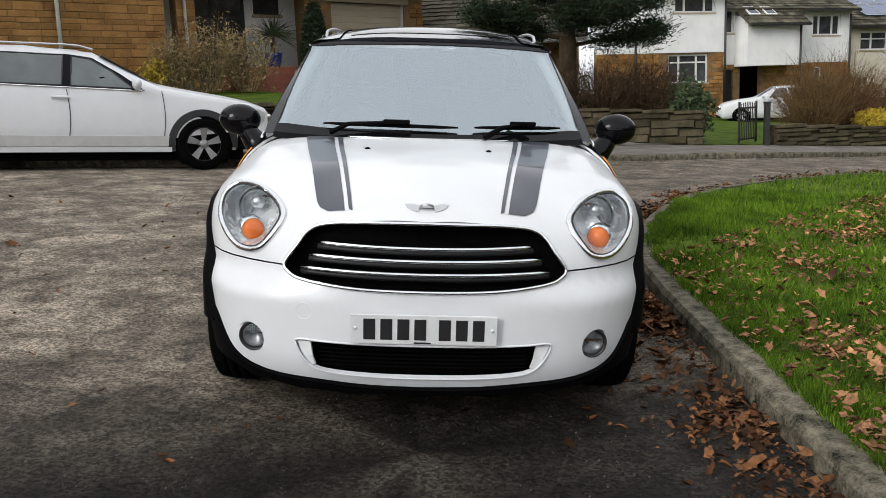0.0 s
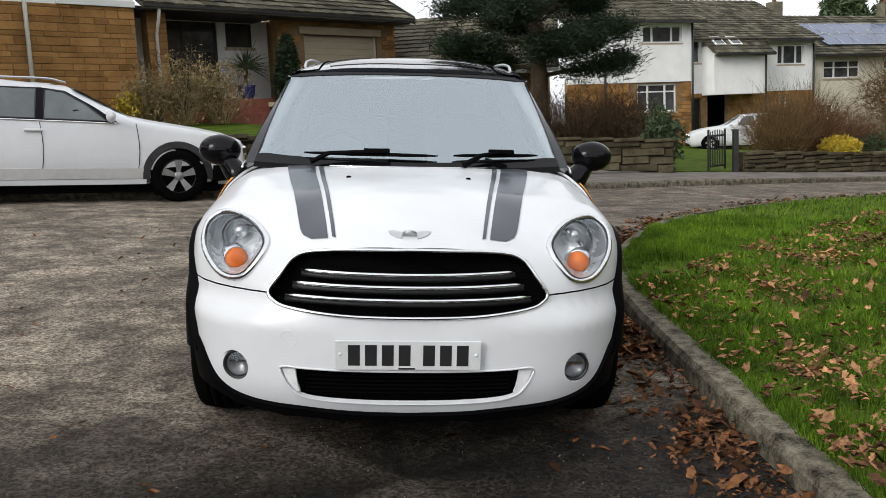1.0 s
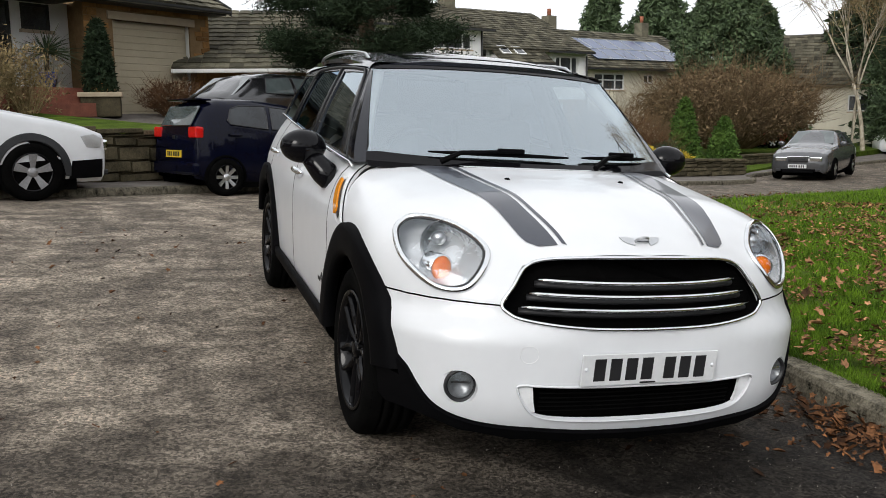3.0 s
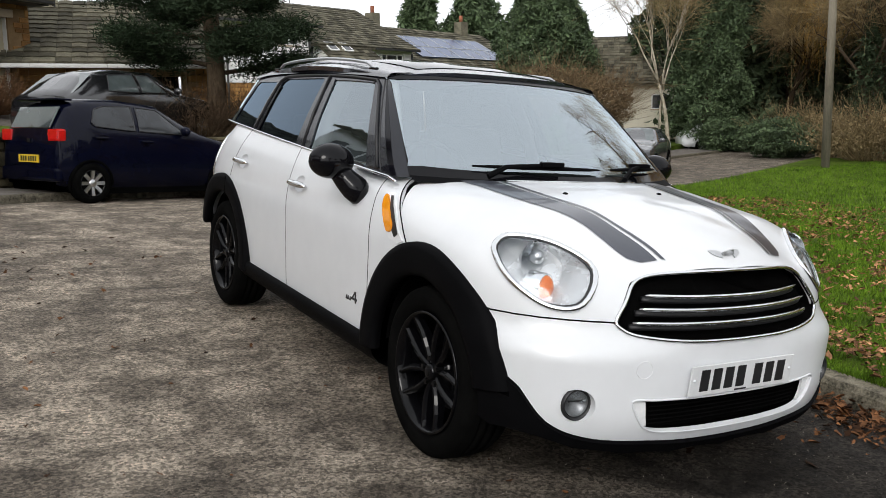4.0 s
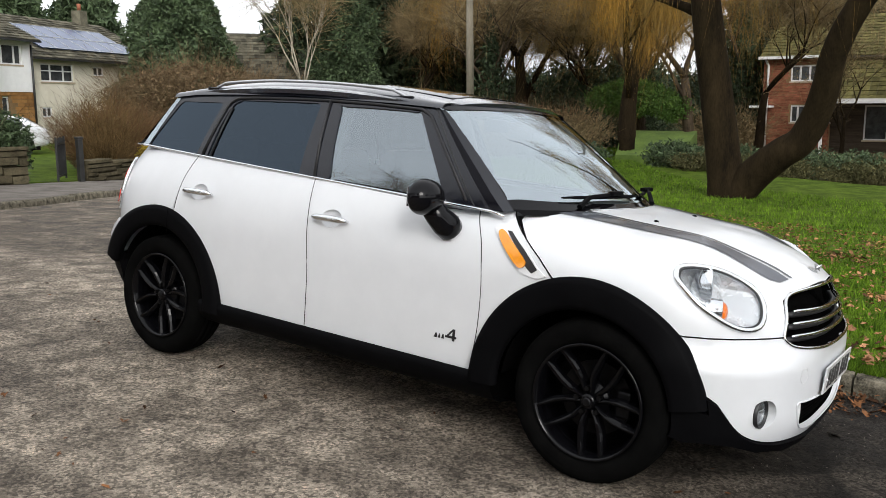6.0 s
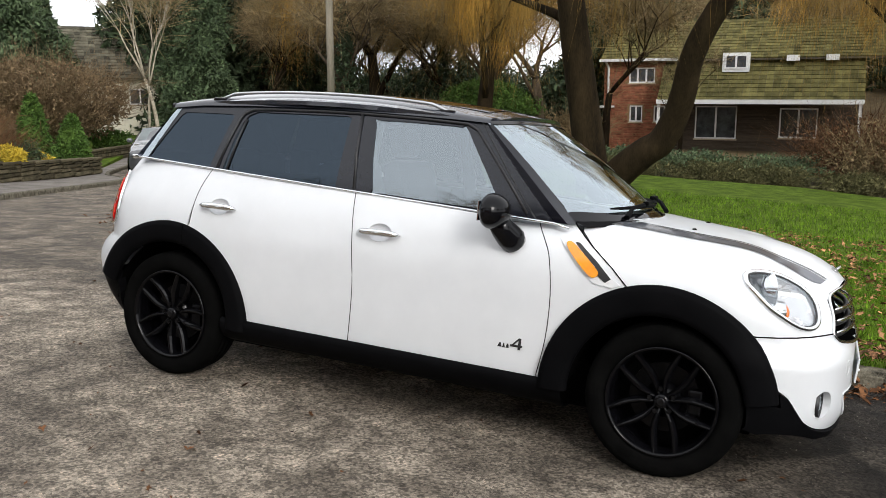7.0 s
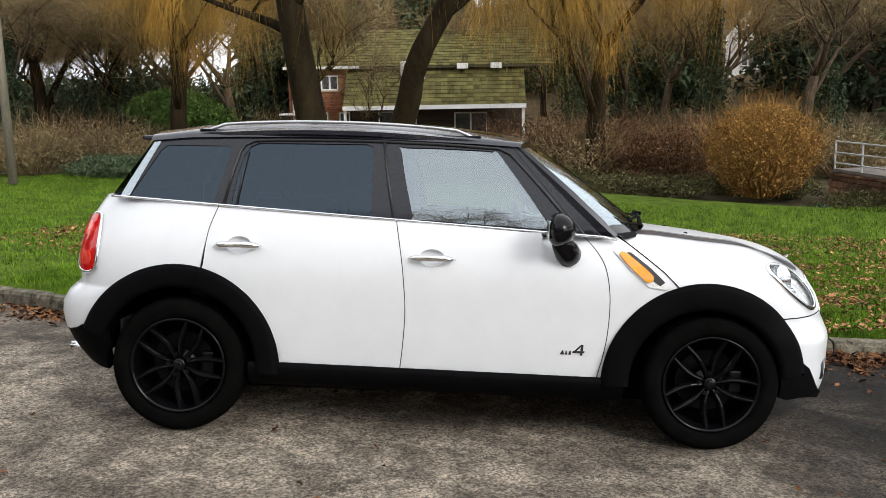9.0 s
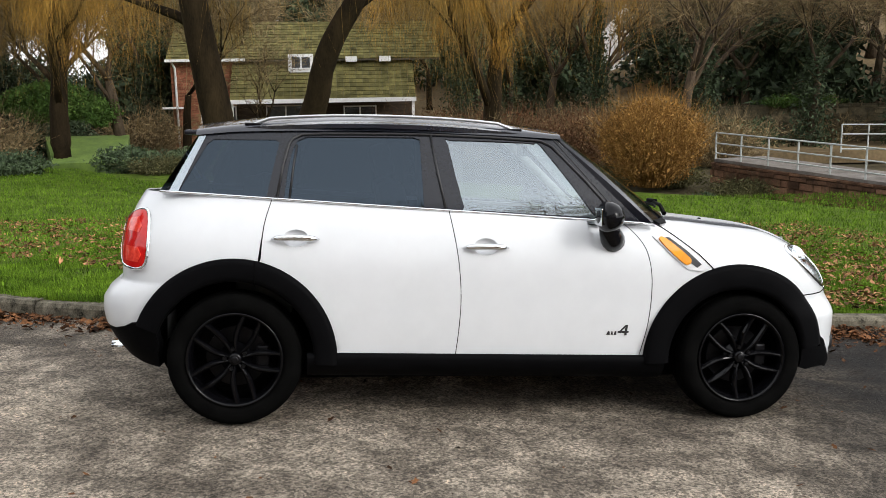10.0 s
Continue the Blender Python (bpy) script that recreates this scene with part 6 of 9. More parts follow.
def stone_house():
    h = thing("stone_house", "ochre sandstone house with a beige garage door and tiled roof", "house", HOUSE)
    S = M["mortar"]
    door = (0.04, 1.4, 2.32, 3.66)
    wall_box("garage_wall", HOUSE, -0.72, 0.0, 1.2, 2.95, 0.3, 4.05, S, h, [door])
    stones(-0.72, 2.95, 1.2, 4.05, 0.0, M["block_joined"], h, 0.4, 0.13, 0.014, seed=3, skip=[(-0.02, 1.2, 2.4, 3.86)])
    part("garage_lintel", boxed(-0.1, -0.05, 3.66, 2.45, 0.2, 3.84, bevel=0.01), M["lintel"], h)
    gd = part("garage_door", boxed(0.05, 0.16, 1.4, 2.31, 0.2, 3.66), M["garage_door"], h, "beige ribbed garage door")
    for k in range(14):
        part("rib", boxed(0.07, 0.145, 1.42 + k * 0.16, 2.29, 0.162, 1.56 + k * 0.16, bevel=0.008), M["garage_door"], gd)
    for x0, x1 in ((-0.02, 0.05), (2.31, 2.38)):
        part("door_frame", boxed(x0, 0.05, 1.4, x1, 0.2, 3.66), M["white_frame"], h)
    wall_box("gable_wall", HOUSE, 2.65, 0.3, 1.2, 2.95, 8.0, 4.05, S, h)
    # Porch recess with white wall and dark window, and its post.
    wall_box("porch_wall", HOUSE, -4.3, 1.1, 1.2, -0.3, 1.3, 4.05, M["render_white"], h, [(-3.5, 1.6, -1.74, 3.98), (-1.5, 3.4, -0.78, 3.98)])
    window(h, -3.5, 1.6, -1.74, 3.98, 1.12, (0.5,), frame_mat=M["gutter"], sill=False, top=(0.72,))
    window(h, -1.5, 3.4, -0.78, 3.98, 1.12, (), frame_mat=M["gutter"])
    wall_box("porch_side", HOUSE, -0.33, 0.3, 1.2, -0.3, 1.1, 4.05, S, h)
    part("porch_ceiling", boxed(-4.4, -0.35, 4.0, -0.7, 1.35, 4.06), M["gutter"], h)
    part("porch_post", boxed(-4.03, -0.12, 1.2, -3.6, 0.2, 4.05), S, h)
    stones(-4.04, -3.59, 1.2, 4.05, -0.12, M["block_joined"], h, 0.36, 0.13, 0.014, seed=8)
    pipe("downpipe", [(-3.93, -0.55, 4.0), (-3.93, -0.5, 3.8), (-3.87, -0.2, 3.5), (-3.86, -0.2, 1.55)], 0.035, M["white_pipe"], h)
    # The tall wing beside it.
    wall_box("wing_wall", HOUSE, -13.0, -0.35, 1.2, -4.4, -0.05, 4.0, S, h)
    stones(-13.0, -4.4, 1.2, 4.0, -0.35, M["block_joined"], h, 0.44, 0.128, 0.014, seed=5, joint=0.009)
    wall_box("wing_side", HOUSE, -4.7, -0.05, 1.2, -4.4, 1.3, 4.34, S, h)
    part("fascia", boxed(-6.0, -0.42, 4.0, -4.4, -0.2, 4.12), M["white_frame"], h)
    wall_box("wing_upper_wall", HOUSE, -13.0, -0.35, 4.0, -4.4, 0.0, 6.6, M["render_white"], h, [(-6.6, 4.6, -4.8, 5.8)])
    window(h, -6.6, 4.6, -4.8, 5.8, -0.3, (0.33, 0.66))
    pipe("downpipe", [(-6.62, -0.45, 6.5), (-6.62, -0.45, 1.5)], 0.04, M["white_pipe"], h)
    tiles(-13.2, -4.2, -0.7, 6.5, 4.0, 9.0, M["grey_tile"], h, seed=4)
    part("gutter", boxed(-4.3, -0.62, 4.0, 3.15, -0.5, 4.1, bevel=0.03), M["gutter"], h)
    part("eave_board", boxed(-4.3, -0.5, 3.97, 3.1, -0.0, 4.03), M["gutter"], h)
    tiles(-4.3, 3.15, -0.6, 4.08, 4.2, 6.6, M["grey_tile"], h, seed=2)
    part("barge_board", mesh_of([(3.16, -0.6, 3.95), (3.16, 4.2, 6.5), (3.16, 4.2, 6.7), (3.16, -0.6, 4.16), (3.2, -0.6, 3.95), (3.2, 4.2, 6.5), (3.2, 4.2, 6.7), (3.2, -0.6, 4.16)], [(0, 1, 2, 3), (7, 6, 5, 4), (0, 4, 5, 1), (2, 6, 7, 3), (3, 7, 4, 0)]), M["gutter"], h)
    part("gable", mesh_of([(2.95, 0.1, 4.0), (2.95, 4.2, 6.4), (2.95, 8.0, 4.0)], [(0, 1, 2)]), S, h)
    # Red brick steps and planter before the porch.
    for k in range(3):
        part("brick_step", boxed(-3.2 + 0.25 * k, -1.0 + 0.3 * k, 1.45, -1.0, 0.6, 1.74 + 0.17 * k, bevel=0.01), M["red_brick_low"], h)
    # The lower neighbour, whose tiled roof runs down behind the drive.
    n = thing("low_bungalow", "low stone bungalow with a mossy grey tiled roof", "house", Matrix.Translation((0.4, 19.4, 0)) @ Matrix.Rotation(radians(-10), 4, "Z"))
    wall_box("front_wall", None, -1.2, 1.4, 0.2, 3.3, 1.7, 2.75, S, n, [(1.2, 0.3, 2.6, 2.35)])
    stones(-1.2, 3.3, 0.2, 2.75, 1.4, M["block_joined"], n, 0.45, 0.16, seed=9, skip=[(1.15, 0.2, 2.65, 2.4)])
    # Matt black sheet: the dark inside the garage put in as colour.
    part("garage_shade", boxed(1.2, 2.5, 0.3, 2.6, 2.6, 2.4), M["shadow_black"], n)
    tiles(-1.6, 3.6, 0.7, 2.62, 4.6, 4.45, M["grey_tile"], n, seed=6)
    part("gutter", boxed(-1.6, 0.58, 2.5, 3.62, 0.7, 2.6, bevel=0.03), M["white_pipe"], n)
    part("side_wall", boxed(3.0, 1.7, 0.2, 3.3, 7.0, 2.7), S, n)


def white_house():
    h = thing("white_house", "white rendered house over stone, with tiled roof and casement windows", "house", WHITE)
    W, S = M["render_white"], M["mortar"]
    # Left block, set forward.
    up, lo = (-7.76, 4.44, -5.72, 5.19), (-8.03, 1.45, -5.99, 2.68)
    wall_box("upper_wall", None, -11.5, -0.5, 2.75, -5.2, -0.2, 5.42, W, h, [up])
    wall_box("lower_wall", None, -11.5, -0.44, -0.6, -5.2, -0.2, 2.75, S, h, [lo])
    stones(-11.5, -5.2, -0.6, 2.75, -0.44, M["block_joined"], h, 0.45, 0.17, seed=11, skip=[lo])
    window(h, *up, -0.42, (0.25, 0.75), bars=1)
    window(h, *lo, -0.36, (0.28, 0.72), bars=1, top=(0.72,))
    part("side_wall", boxed(-5.5, -0.2, -0.6, -5.2, 4.0, 5.42), W, h)
    tiles(-11.8, -4.75, -0.95, 5.36, 3.6, 7.0, M["grey_tile"], h, seed=12)
    part("gutter", boxed(-11.8, -1.03, 5.26, -4.75, -0.93, 5.36), M["gutter"], h)
    pipe("downpipe", [(-5.2, -0.55, 5.3), (-5.2, -0.55, -0.2)], 0.05, M["gutter"], h)
    pipe("downpipe", [(-9.7, -0.55, 4.0), (-9.7, -0.55, 0.6)], 0.05, M["gutter"], h)
    # Middle with the lean-to, then the right end.
    nw, uw, lw = (-5.03, 3.57, -4.36, 4.68), (0.0, 3.43, 1.58, 4.36), (0.2, 0.95, 0.62, 2.0)
    wall_box("upper_wall", None, -5.2, 0.0, 2.2, 2.2, 0.3, 4.72, W, h, [nw, uw])
    wall_box("lower_wall", None, -5.2, 0.06, -0.6, 2.2, 0.3, 2.2, S, h, [(-5.05, 0.0, -4.3, 1.98), (-3.95, 0.0, -2.8, 2.19), lw])
    stones(-5.2, 2.2, -0.6, 2.2, 0.06, M["block_joined"], h, 0.45, 0.17, seed=13, skip=[(-5.05, -0.6, -4.3, 2.0), (-3.95, -0.6, -2.8, 2.2), lw])
    part("front_door", boxed(-5.05, 0.2, -0.1, -4.3, 0.26, 1.98), M["iron"], h)
    # Black sheet behind the openings carries the carport's shade in its colour.
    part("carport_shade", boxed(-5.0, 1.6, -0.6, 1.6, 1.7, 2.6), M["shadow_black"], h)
    window(h, *nw, 0.08, (), bars=1)
    window(h, *uw, 0.08, (0.24, 0.72), bars=1)
    window(h, *lw, 0.12, ())
    wall_box("lean_to_wall", None, -4.3, -0.9, 2.2, -1.4, -0.7, 3.95, W, h)
    for x in (-4.3, -1.55):
        part("lean_to_side", boxed(x, -0.7, 2.2, x + 0.15, 0.0, 4.3), W, h)
    part("lean_to_floor", boxed(-4.3, -0.9, 2.1, -1.4, 0.0, 2.2), W, h)
    tiles(-4.45, -1.2, -1.25, 3.9, 0.25, 4.95, M["grey_tile"], h, seed=14)
    for x in (-4.1, -3.2):
        rl = part("roof_light", boxed(0, 0, 0.03, 0.55, 0.7, 0.1, bevel=0.01, m=Matrix.Translation((x, -0.75, 4.25)) @ Matrix.Rotation(math.atan2(1.05, 1.5), 4, "X")), M["white_frame"], h)
        part("pane", boxed(0.06, 0.06, 0.1, 0.49, 0.64, 0.108, m=Matrix.Translation((x, -0.75, 4.25)) @ Matrix.Rotation(math.atan2(1.05, 1.5), 4, "X")), M["dim_pane"], rl)
    part("gutter", boxed(-4.45, -1.33, 3.82, -1.2, -1.23, 3.9), M["gutter"], h)
    pipe("downpipe", [(-1.5, -0.98, 3.85), (-1.5, -0.98, 0.2)], 0.05, M["gutter"], h)
    tiles(-5.3, 2.3, -0.45, 4.58, 4.4, 7.0, M["grey_tile"], h, seed=15)
    pipe("downpipe", [(2.12, -0.06, 4.4), (2.12, -0.06, 0.2)], 0.05, M["gutter"], h)
    part("gutter", boxed(-0.9, -0.53, 4.48, 2.3, -0.43, 4.58), M["gutter"], h)
    part("gable", mesh_of([(2.2, 0, 4.5), (2.2, 8.5, 4.5), (2.2, 4.3, 6.9)], [(0, 1, 2)]), W, h)
    ch = part("chimney", boxed(-4.0, 4.0, 6.6, -3.3, 4.6, 7.5), M["grey_tile"], h)
    pipe("chimney_pot", [(-3.65, 4.3, 7.5), (-3.65, 4.3, 7.85)], 0.12, M["brick"], ch)
    c = thing("cream_house", "cream rendered house with a row of solar panels on its roof", "house", WHITE)
    C = M["render_cream"]
    w1, w2, w3 = (3.07, 2.72, 5.39, 3.6), (6.93, 3.09, 7.76, 3.57), (7.0, 0.63, 7.94, 1.28)
    wall_box("front_wall", None, 2.2, 0.3, -0.6, 13.0, 0.6, 4.0, C, c, [w1, w2, w3, (3.0, 1.0, 3.7, 1.5)])
    window(c, *w1, 0.36, (0.3, 0.7), bars=0, top=(0.6,))
    window(c, *w2, 0.36, (0.5,))
    window(c, *w3, 0.36, (0.5,))
    window(c, 3.0, 1.0, 3.7, 1.5, 0.36, (0.5,))
    rf = tiles(2.1, 13.3, -0.1, 3.85, 4.5, 6.25, M["grey_tile"], c, seed=16)
    ang = math.atan2(2.4, 4.6)
    for i in range(7):
        for j in range(2):
            m = Matrix.Translation((3.5 + 1.12 * i + (0.0 if j else 0.25), 0.75, 4.29)) @ Matrix.Rotation(ang, 4, "X")
            p = part("solar_panel", boxed(0.0, 1.42 * j, 0.08, 1.08, 1.42 * j + 1.38, 0.12, bevel=0.006, m=m), M["solar"], rf, "blue solar panel in a silver frame")
            fr = bmesh.new()
            for q in ((0, 0, 1.08, 0.03), (0, 1.35, 1.08, 1.38), (0, 0, 0.03, 1.38), (1.05, 0, 1.08, 1.38)):
                box(fr, q[0], 1.42 * j + q[1], 0.115, q[2], 1.42 * j + q[3], 0.13, m=m)
            part("frame", fr, M["silver"], p)
    part("gutter", boxed(2.2, -0.2, 3.75, 13.3, -0.1, 3.85), M["gutter"], c)
    for x in (3.3, 11.0):
        ch = part("chimney", boxed(x, 4.1, 6.0, x + 0.6, 4.7, 6.95), M["grey_tile"], c)
        pipe("chimney_pot", [(x + 0.3, 4.4, 6.95), (x + 0.3, 4.4, 7.35)], 0.11, M["brick"], ch)


def brick_house():
    h = thing("brick_house", "red brick house with a mossy tiled roof and long porch", "house", BRICK)
    w = [(-6.46, 2.6, -5.09, 3.4), (-6.38, 0.55, -5.69, 1.41), (-5.09, 0.55, -4.5, 1.41)]
    wall_box("front_wall", None, -7.8, 0.3, -1.2, -4.5, 0.6, 3.75, M["mortar"], h, w)
    stones(-7.8, -4.5, -1.2, 3.75, 0.3, M["brick_joined"], h, 0.24, 0.085, 0.012, seed=21, skip=w)
    window(h, *w[0], 0.34, (0.33, 0.66))
    window(h, *w[1], 0.34, (0.5,))
    window(h, *w[2], 0.34, ())
    part("white_fascia", boxed(-8.0, -0.1, 3.72, -3.9, 0.1, 3.86), M["white_frame"], h)
    tiles(-8.0, 6.5, 0.1, 3.8, 3.8, 6.0, M["moss_tile"], h, seed=22)
    # The long roof that sweeps down to the porch.
    tiles(-4.6, 5.0, -1.6, 1.66, 1.2, 4.4, M["moss_tile"], h, seed=23, name="porch_roof")
    part("porch_fascia", boxed(-4.6, -1.75, 1.5, 5.0, -1.6, 1.72), M["white_frame"], h)
    for x in (-4.5, 4.85):
        part("porch_post", boxed(x - 0.07, -1.6, -1.0, x + 0.07, -1.46, 1.5), M["white_frame"], h)
    # Wall coloured dark to carry the porch's shade.
    wall_box("porch_wall", None, -4.5, 0.6, -1.2, 5.0, 0.8, 3.9, M["shaded_porch"], h, [(-2.97, -0.3, -0.87, 1.4), (1.2, -0.2, 3.0, 1.3)])
    window(h, -2.97, -0.3, -0.87, 1.4, 0.64, (0.5,))
    window(h, 1.2, -0.2, 3.0, 1.3, 0.64, (0.5,))
    dm = part("dormer", boxed(-1.62, -0.3, 3.1, -0.32, 1.6, 4.05), M["white_frame"], h)
    window(h, -1.5, 3.26, -0.41, 3.95, -0.36, (0.5,), sill=False)
    for x in (1.4, 3.2):
        part("roof_light", boxed(x, -0.2, 3.62, x + 0.6, 0.1, 3.9), M["white_frame"], h)
    pipe("downpipe", [(-7.7, 0.2, 3.7), (-7.55, 0.2, 3.4), (-7.55, 0.2, -0.8)], 0.06, M["white_pipe"], h)
    part("ledge", boxed(-8.2, -0.6, 1.3, -7.2, 0.3, 1.4), M["white_frame"], h)
    f = thing("far_cream_house", "distant cream house with a grey tiled roof", "house", pose(34.5, 38.5, 0, 0, 0, -40))
    wall_box("wall", None, -3.0, 0, -1, 4.5, 0.3, 3.0, M["render_cream"], f, [(1.2, 1.4, 2.4, 2.3)])
    window(f, 1.2, 1.4, 2.4, 2.3, 0.05, (0.5,))
    part("side_wall", boxed(-3.0, 0.3, -1, -2.7, 7, 3.0), M["render_cream"], f)
    tiles(-3.4, 4.8, -0.4, 2.9, 3.8, 6.0, M["grey_tile"], f, seed=31)
    g = thing("far_white_house", "distant white gabled house among bare trees", "house", pose(64, -19.5, 3.0, 0, 0, -75))
    gable = mesh_of([(-2.2, 0, -3), (2.2, 0, -3), (2.2, 0, 3.4), (0, 0, 5.6), (-2.2, 0, 3.4)], [(0, 1, 2, 3, 4)])
    part("gable_wall", gable, M["render_white"], g)
    window(g, -0.9, 1.2, 0.9, 2.4, -0.08, (0.33, 0.66))
    part("roof_slope", mesh_of([(-2.4, -0.2, 3.2), (0, -0.2, 5.75), (0, 7, 5.75), (-2.4, 7, 3.2)], [(0, 1, 2, 3)]), M["roof_tile"], g)
    part("roof_slope", mesh_of([(2.4, -0.2, 3.2), (0, -0.2, 5.75), (0, 7, 5.75), (2.4, 7, 3.2)], [(3, 2, 1, 0)]), M["roof_tile"], g)


stone_house()
white_house()
brick_house()


def house_across():
    """A plain house behind the walk, mirrored dark in the car's side windows."""
    h = thing("house_across", "plain house with a dark tiled roof across the road", "house", pose(-17.0, 0.5, 0.6, 0, 0, 8))
    part("wall", boxed(-3.5, -7.0, -1.2, 3.5, 7.0, 3.0), M["brick"], h)
    roof_v = [(3.9, -7.4, 2.9), (3.9, 7.4, 2.9), (-3.9, 7.4, 2.9), (-3.9, -7.4, 2.9), (0, -7.4, 5.6), (0, 7.4, 5.6)]
    part("roof", mesh_of([Vector(p) for p in roof_v], [(0, 1, 5, 4), (2, 3, 4, 5), (0, 4, 3), (1, 2, 5), (0, 3, 2, 1)]), M["grey_tile"], h)
    part("chimney", boxed(-0.4, 3.2, 4.8, 0.4, 4.2, 6.8), M["brick"], h)


house_across()
# ---- other parked cars ----
def plain_wheel(parent, x, y, r, rim_mat, spokes=5):
    w = new("wheel")
    w.parent = parent
    w.matrix_local = pose(x, y, r, 0, 0, 0 if x < 0 else 180)
    part("tyre", merged([lathe([(r * 0.66, -0.02), (r * 0.72, -0.035), (r * 0.9, -0.03), (r * 0.98, -0.01), (r, 0.03), (r, 0.15), (r * 0.9, 0.19), (r * 0.6, 0.19)], 40)], True), M["rubber"], w)
    rim = part("rim", merged([lathe([(r * 0.67, -0.022), (r * 0.64, -0.03), (r * 0.6, -0.01), (r * 0.58, 0.1), (0.0, 0.1)], 40)], True), M["wheel_black"], w)
    part("wheel_back", merged([lathe([(r * 0.6, 0.06), (0.0, 0.06)], 30)]), M["shadow_black"], w)
    for k in range(spokes):
        m = Matrix.Rotation(2 * math.pi * k / spokes, 4, "X")
        v = [m @ Vector(p) for p in ((-0.01, -0.022, 0.03), (-0.01, 0.022, 0.03), (-0.028, 0.05 if spokes < 6 else 0.026, r * 0.62), (-0.028, -0.05 if spokes < 6 else -0.026, r * 0.62), (0.03, -0.02, 0.03), (0.03, 0.02, 0.03), (0.02, 0.024, r * 0.62), (0.02, -0.024, r * 0.62))]
        part("spoke", mesh_of(v, [(0, 3, 2, 1), (0, 4, 7, 3), (1, 2, 6, 5), (3, 7, 6, 2)]), rim_mat, rim)
    part("hub", merged([lathe([(0.0, -0.03), (0.04, -0.028), (0.06, -0.01), (0.06, 0.03)], 20)], True), rim_mat, rim)


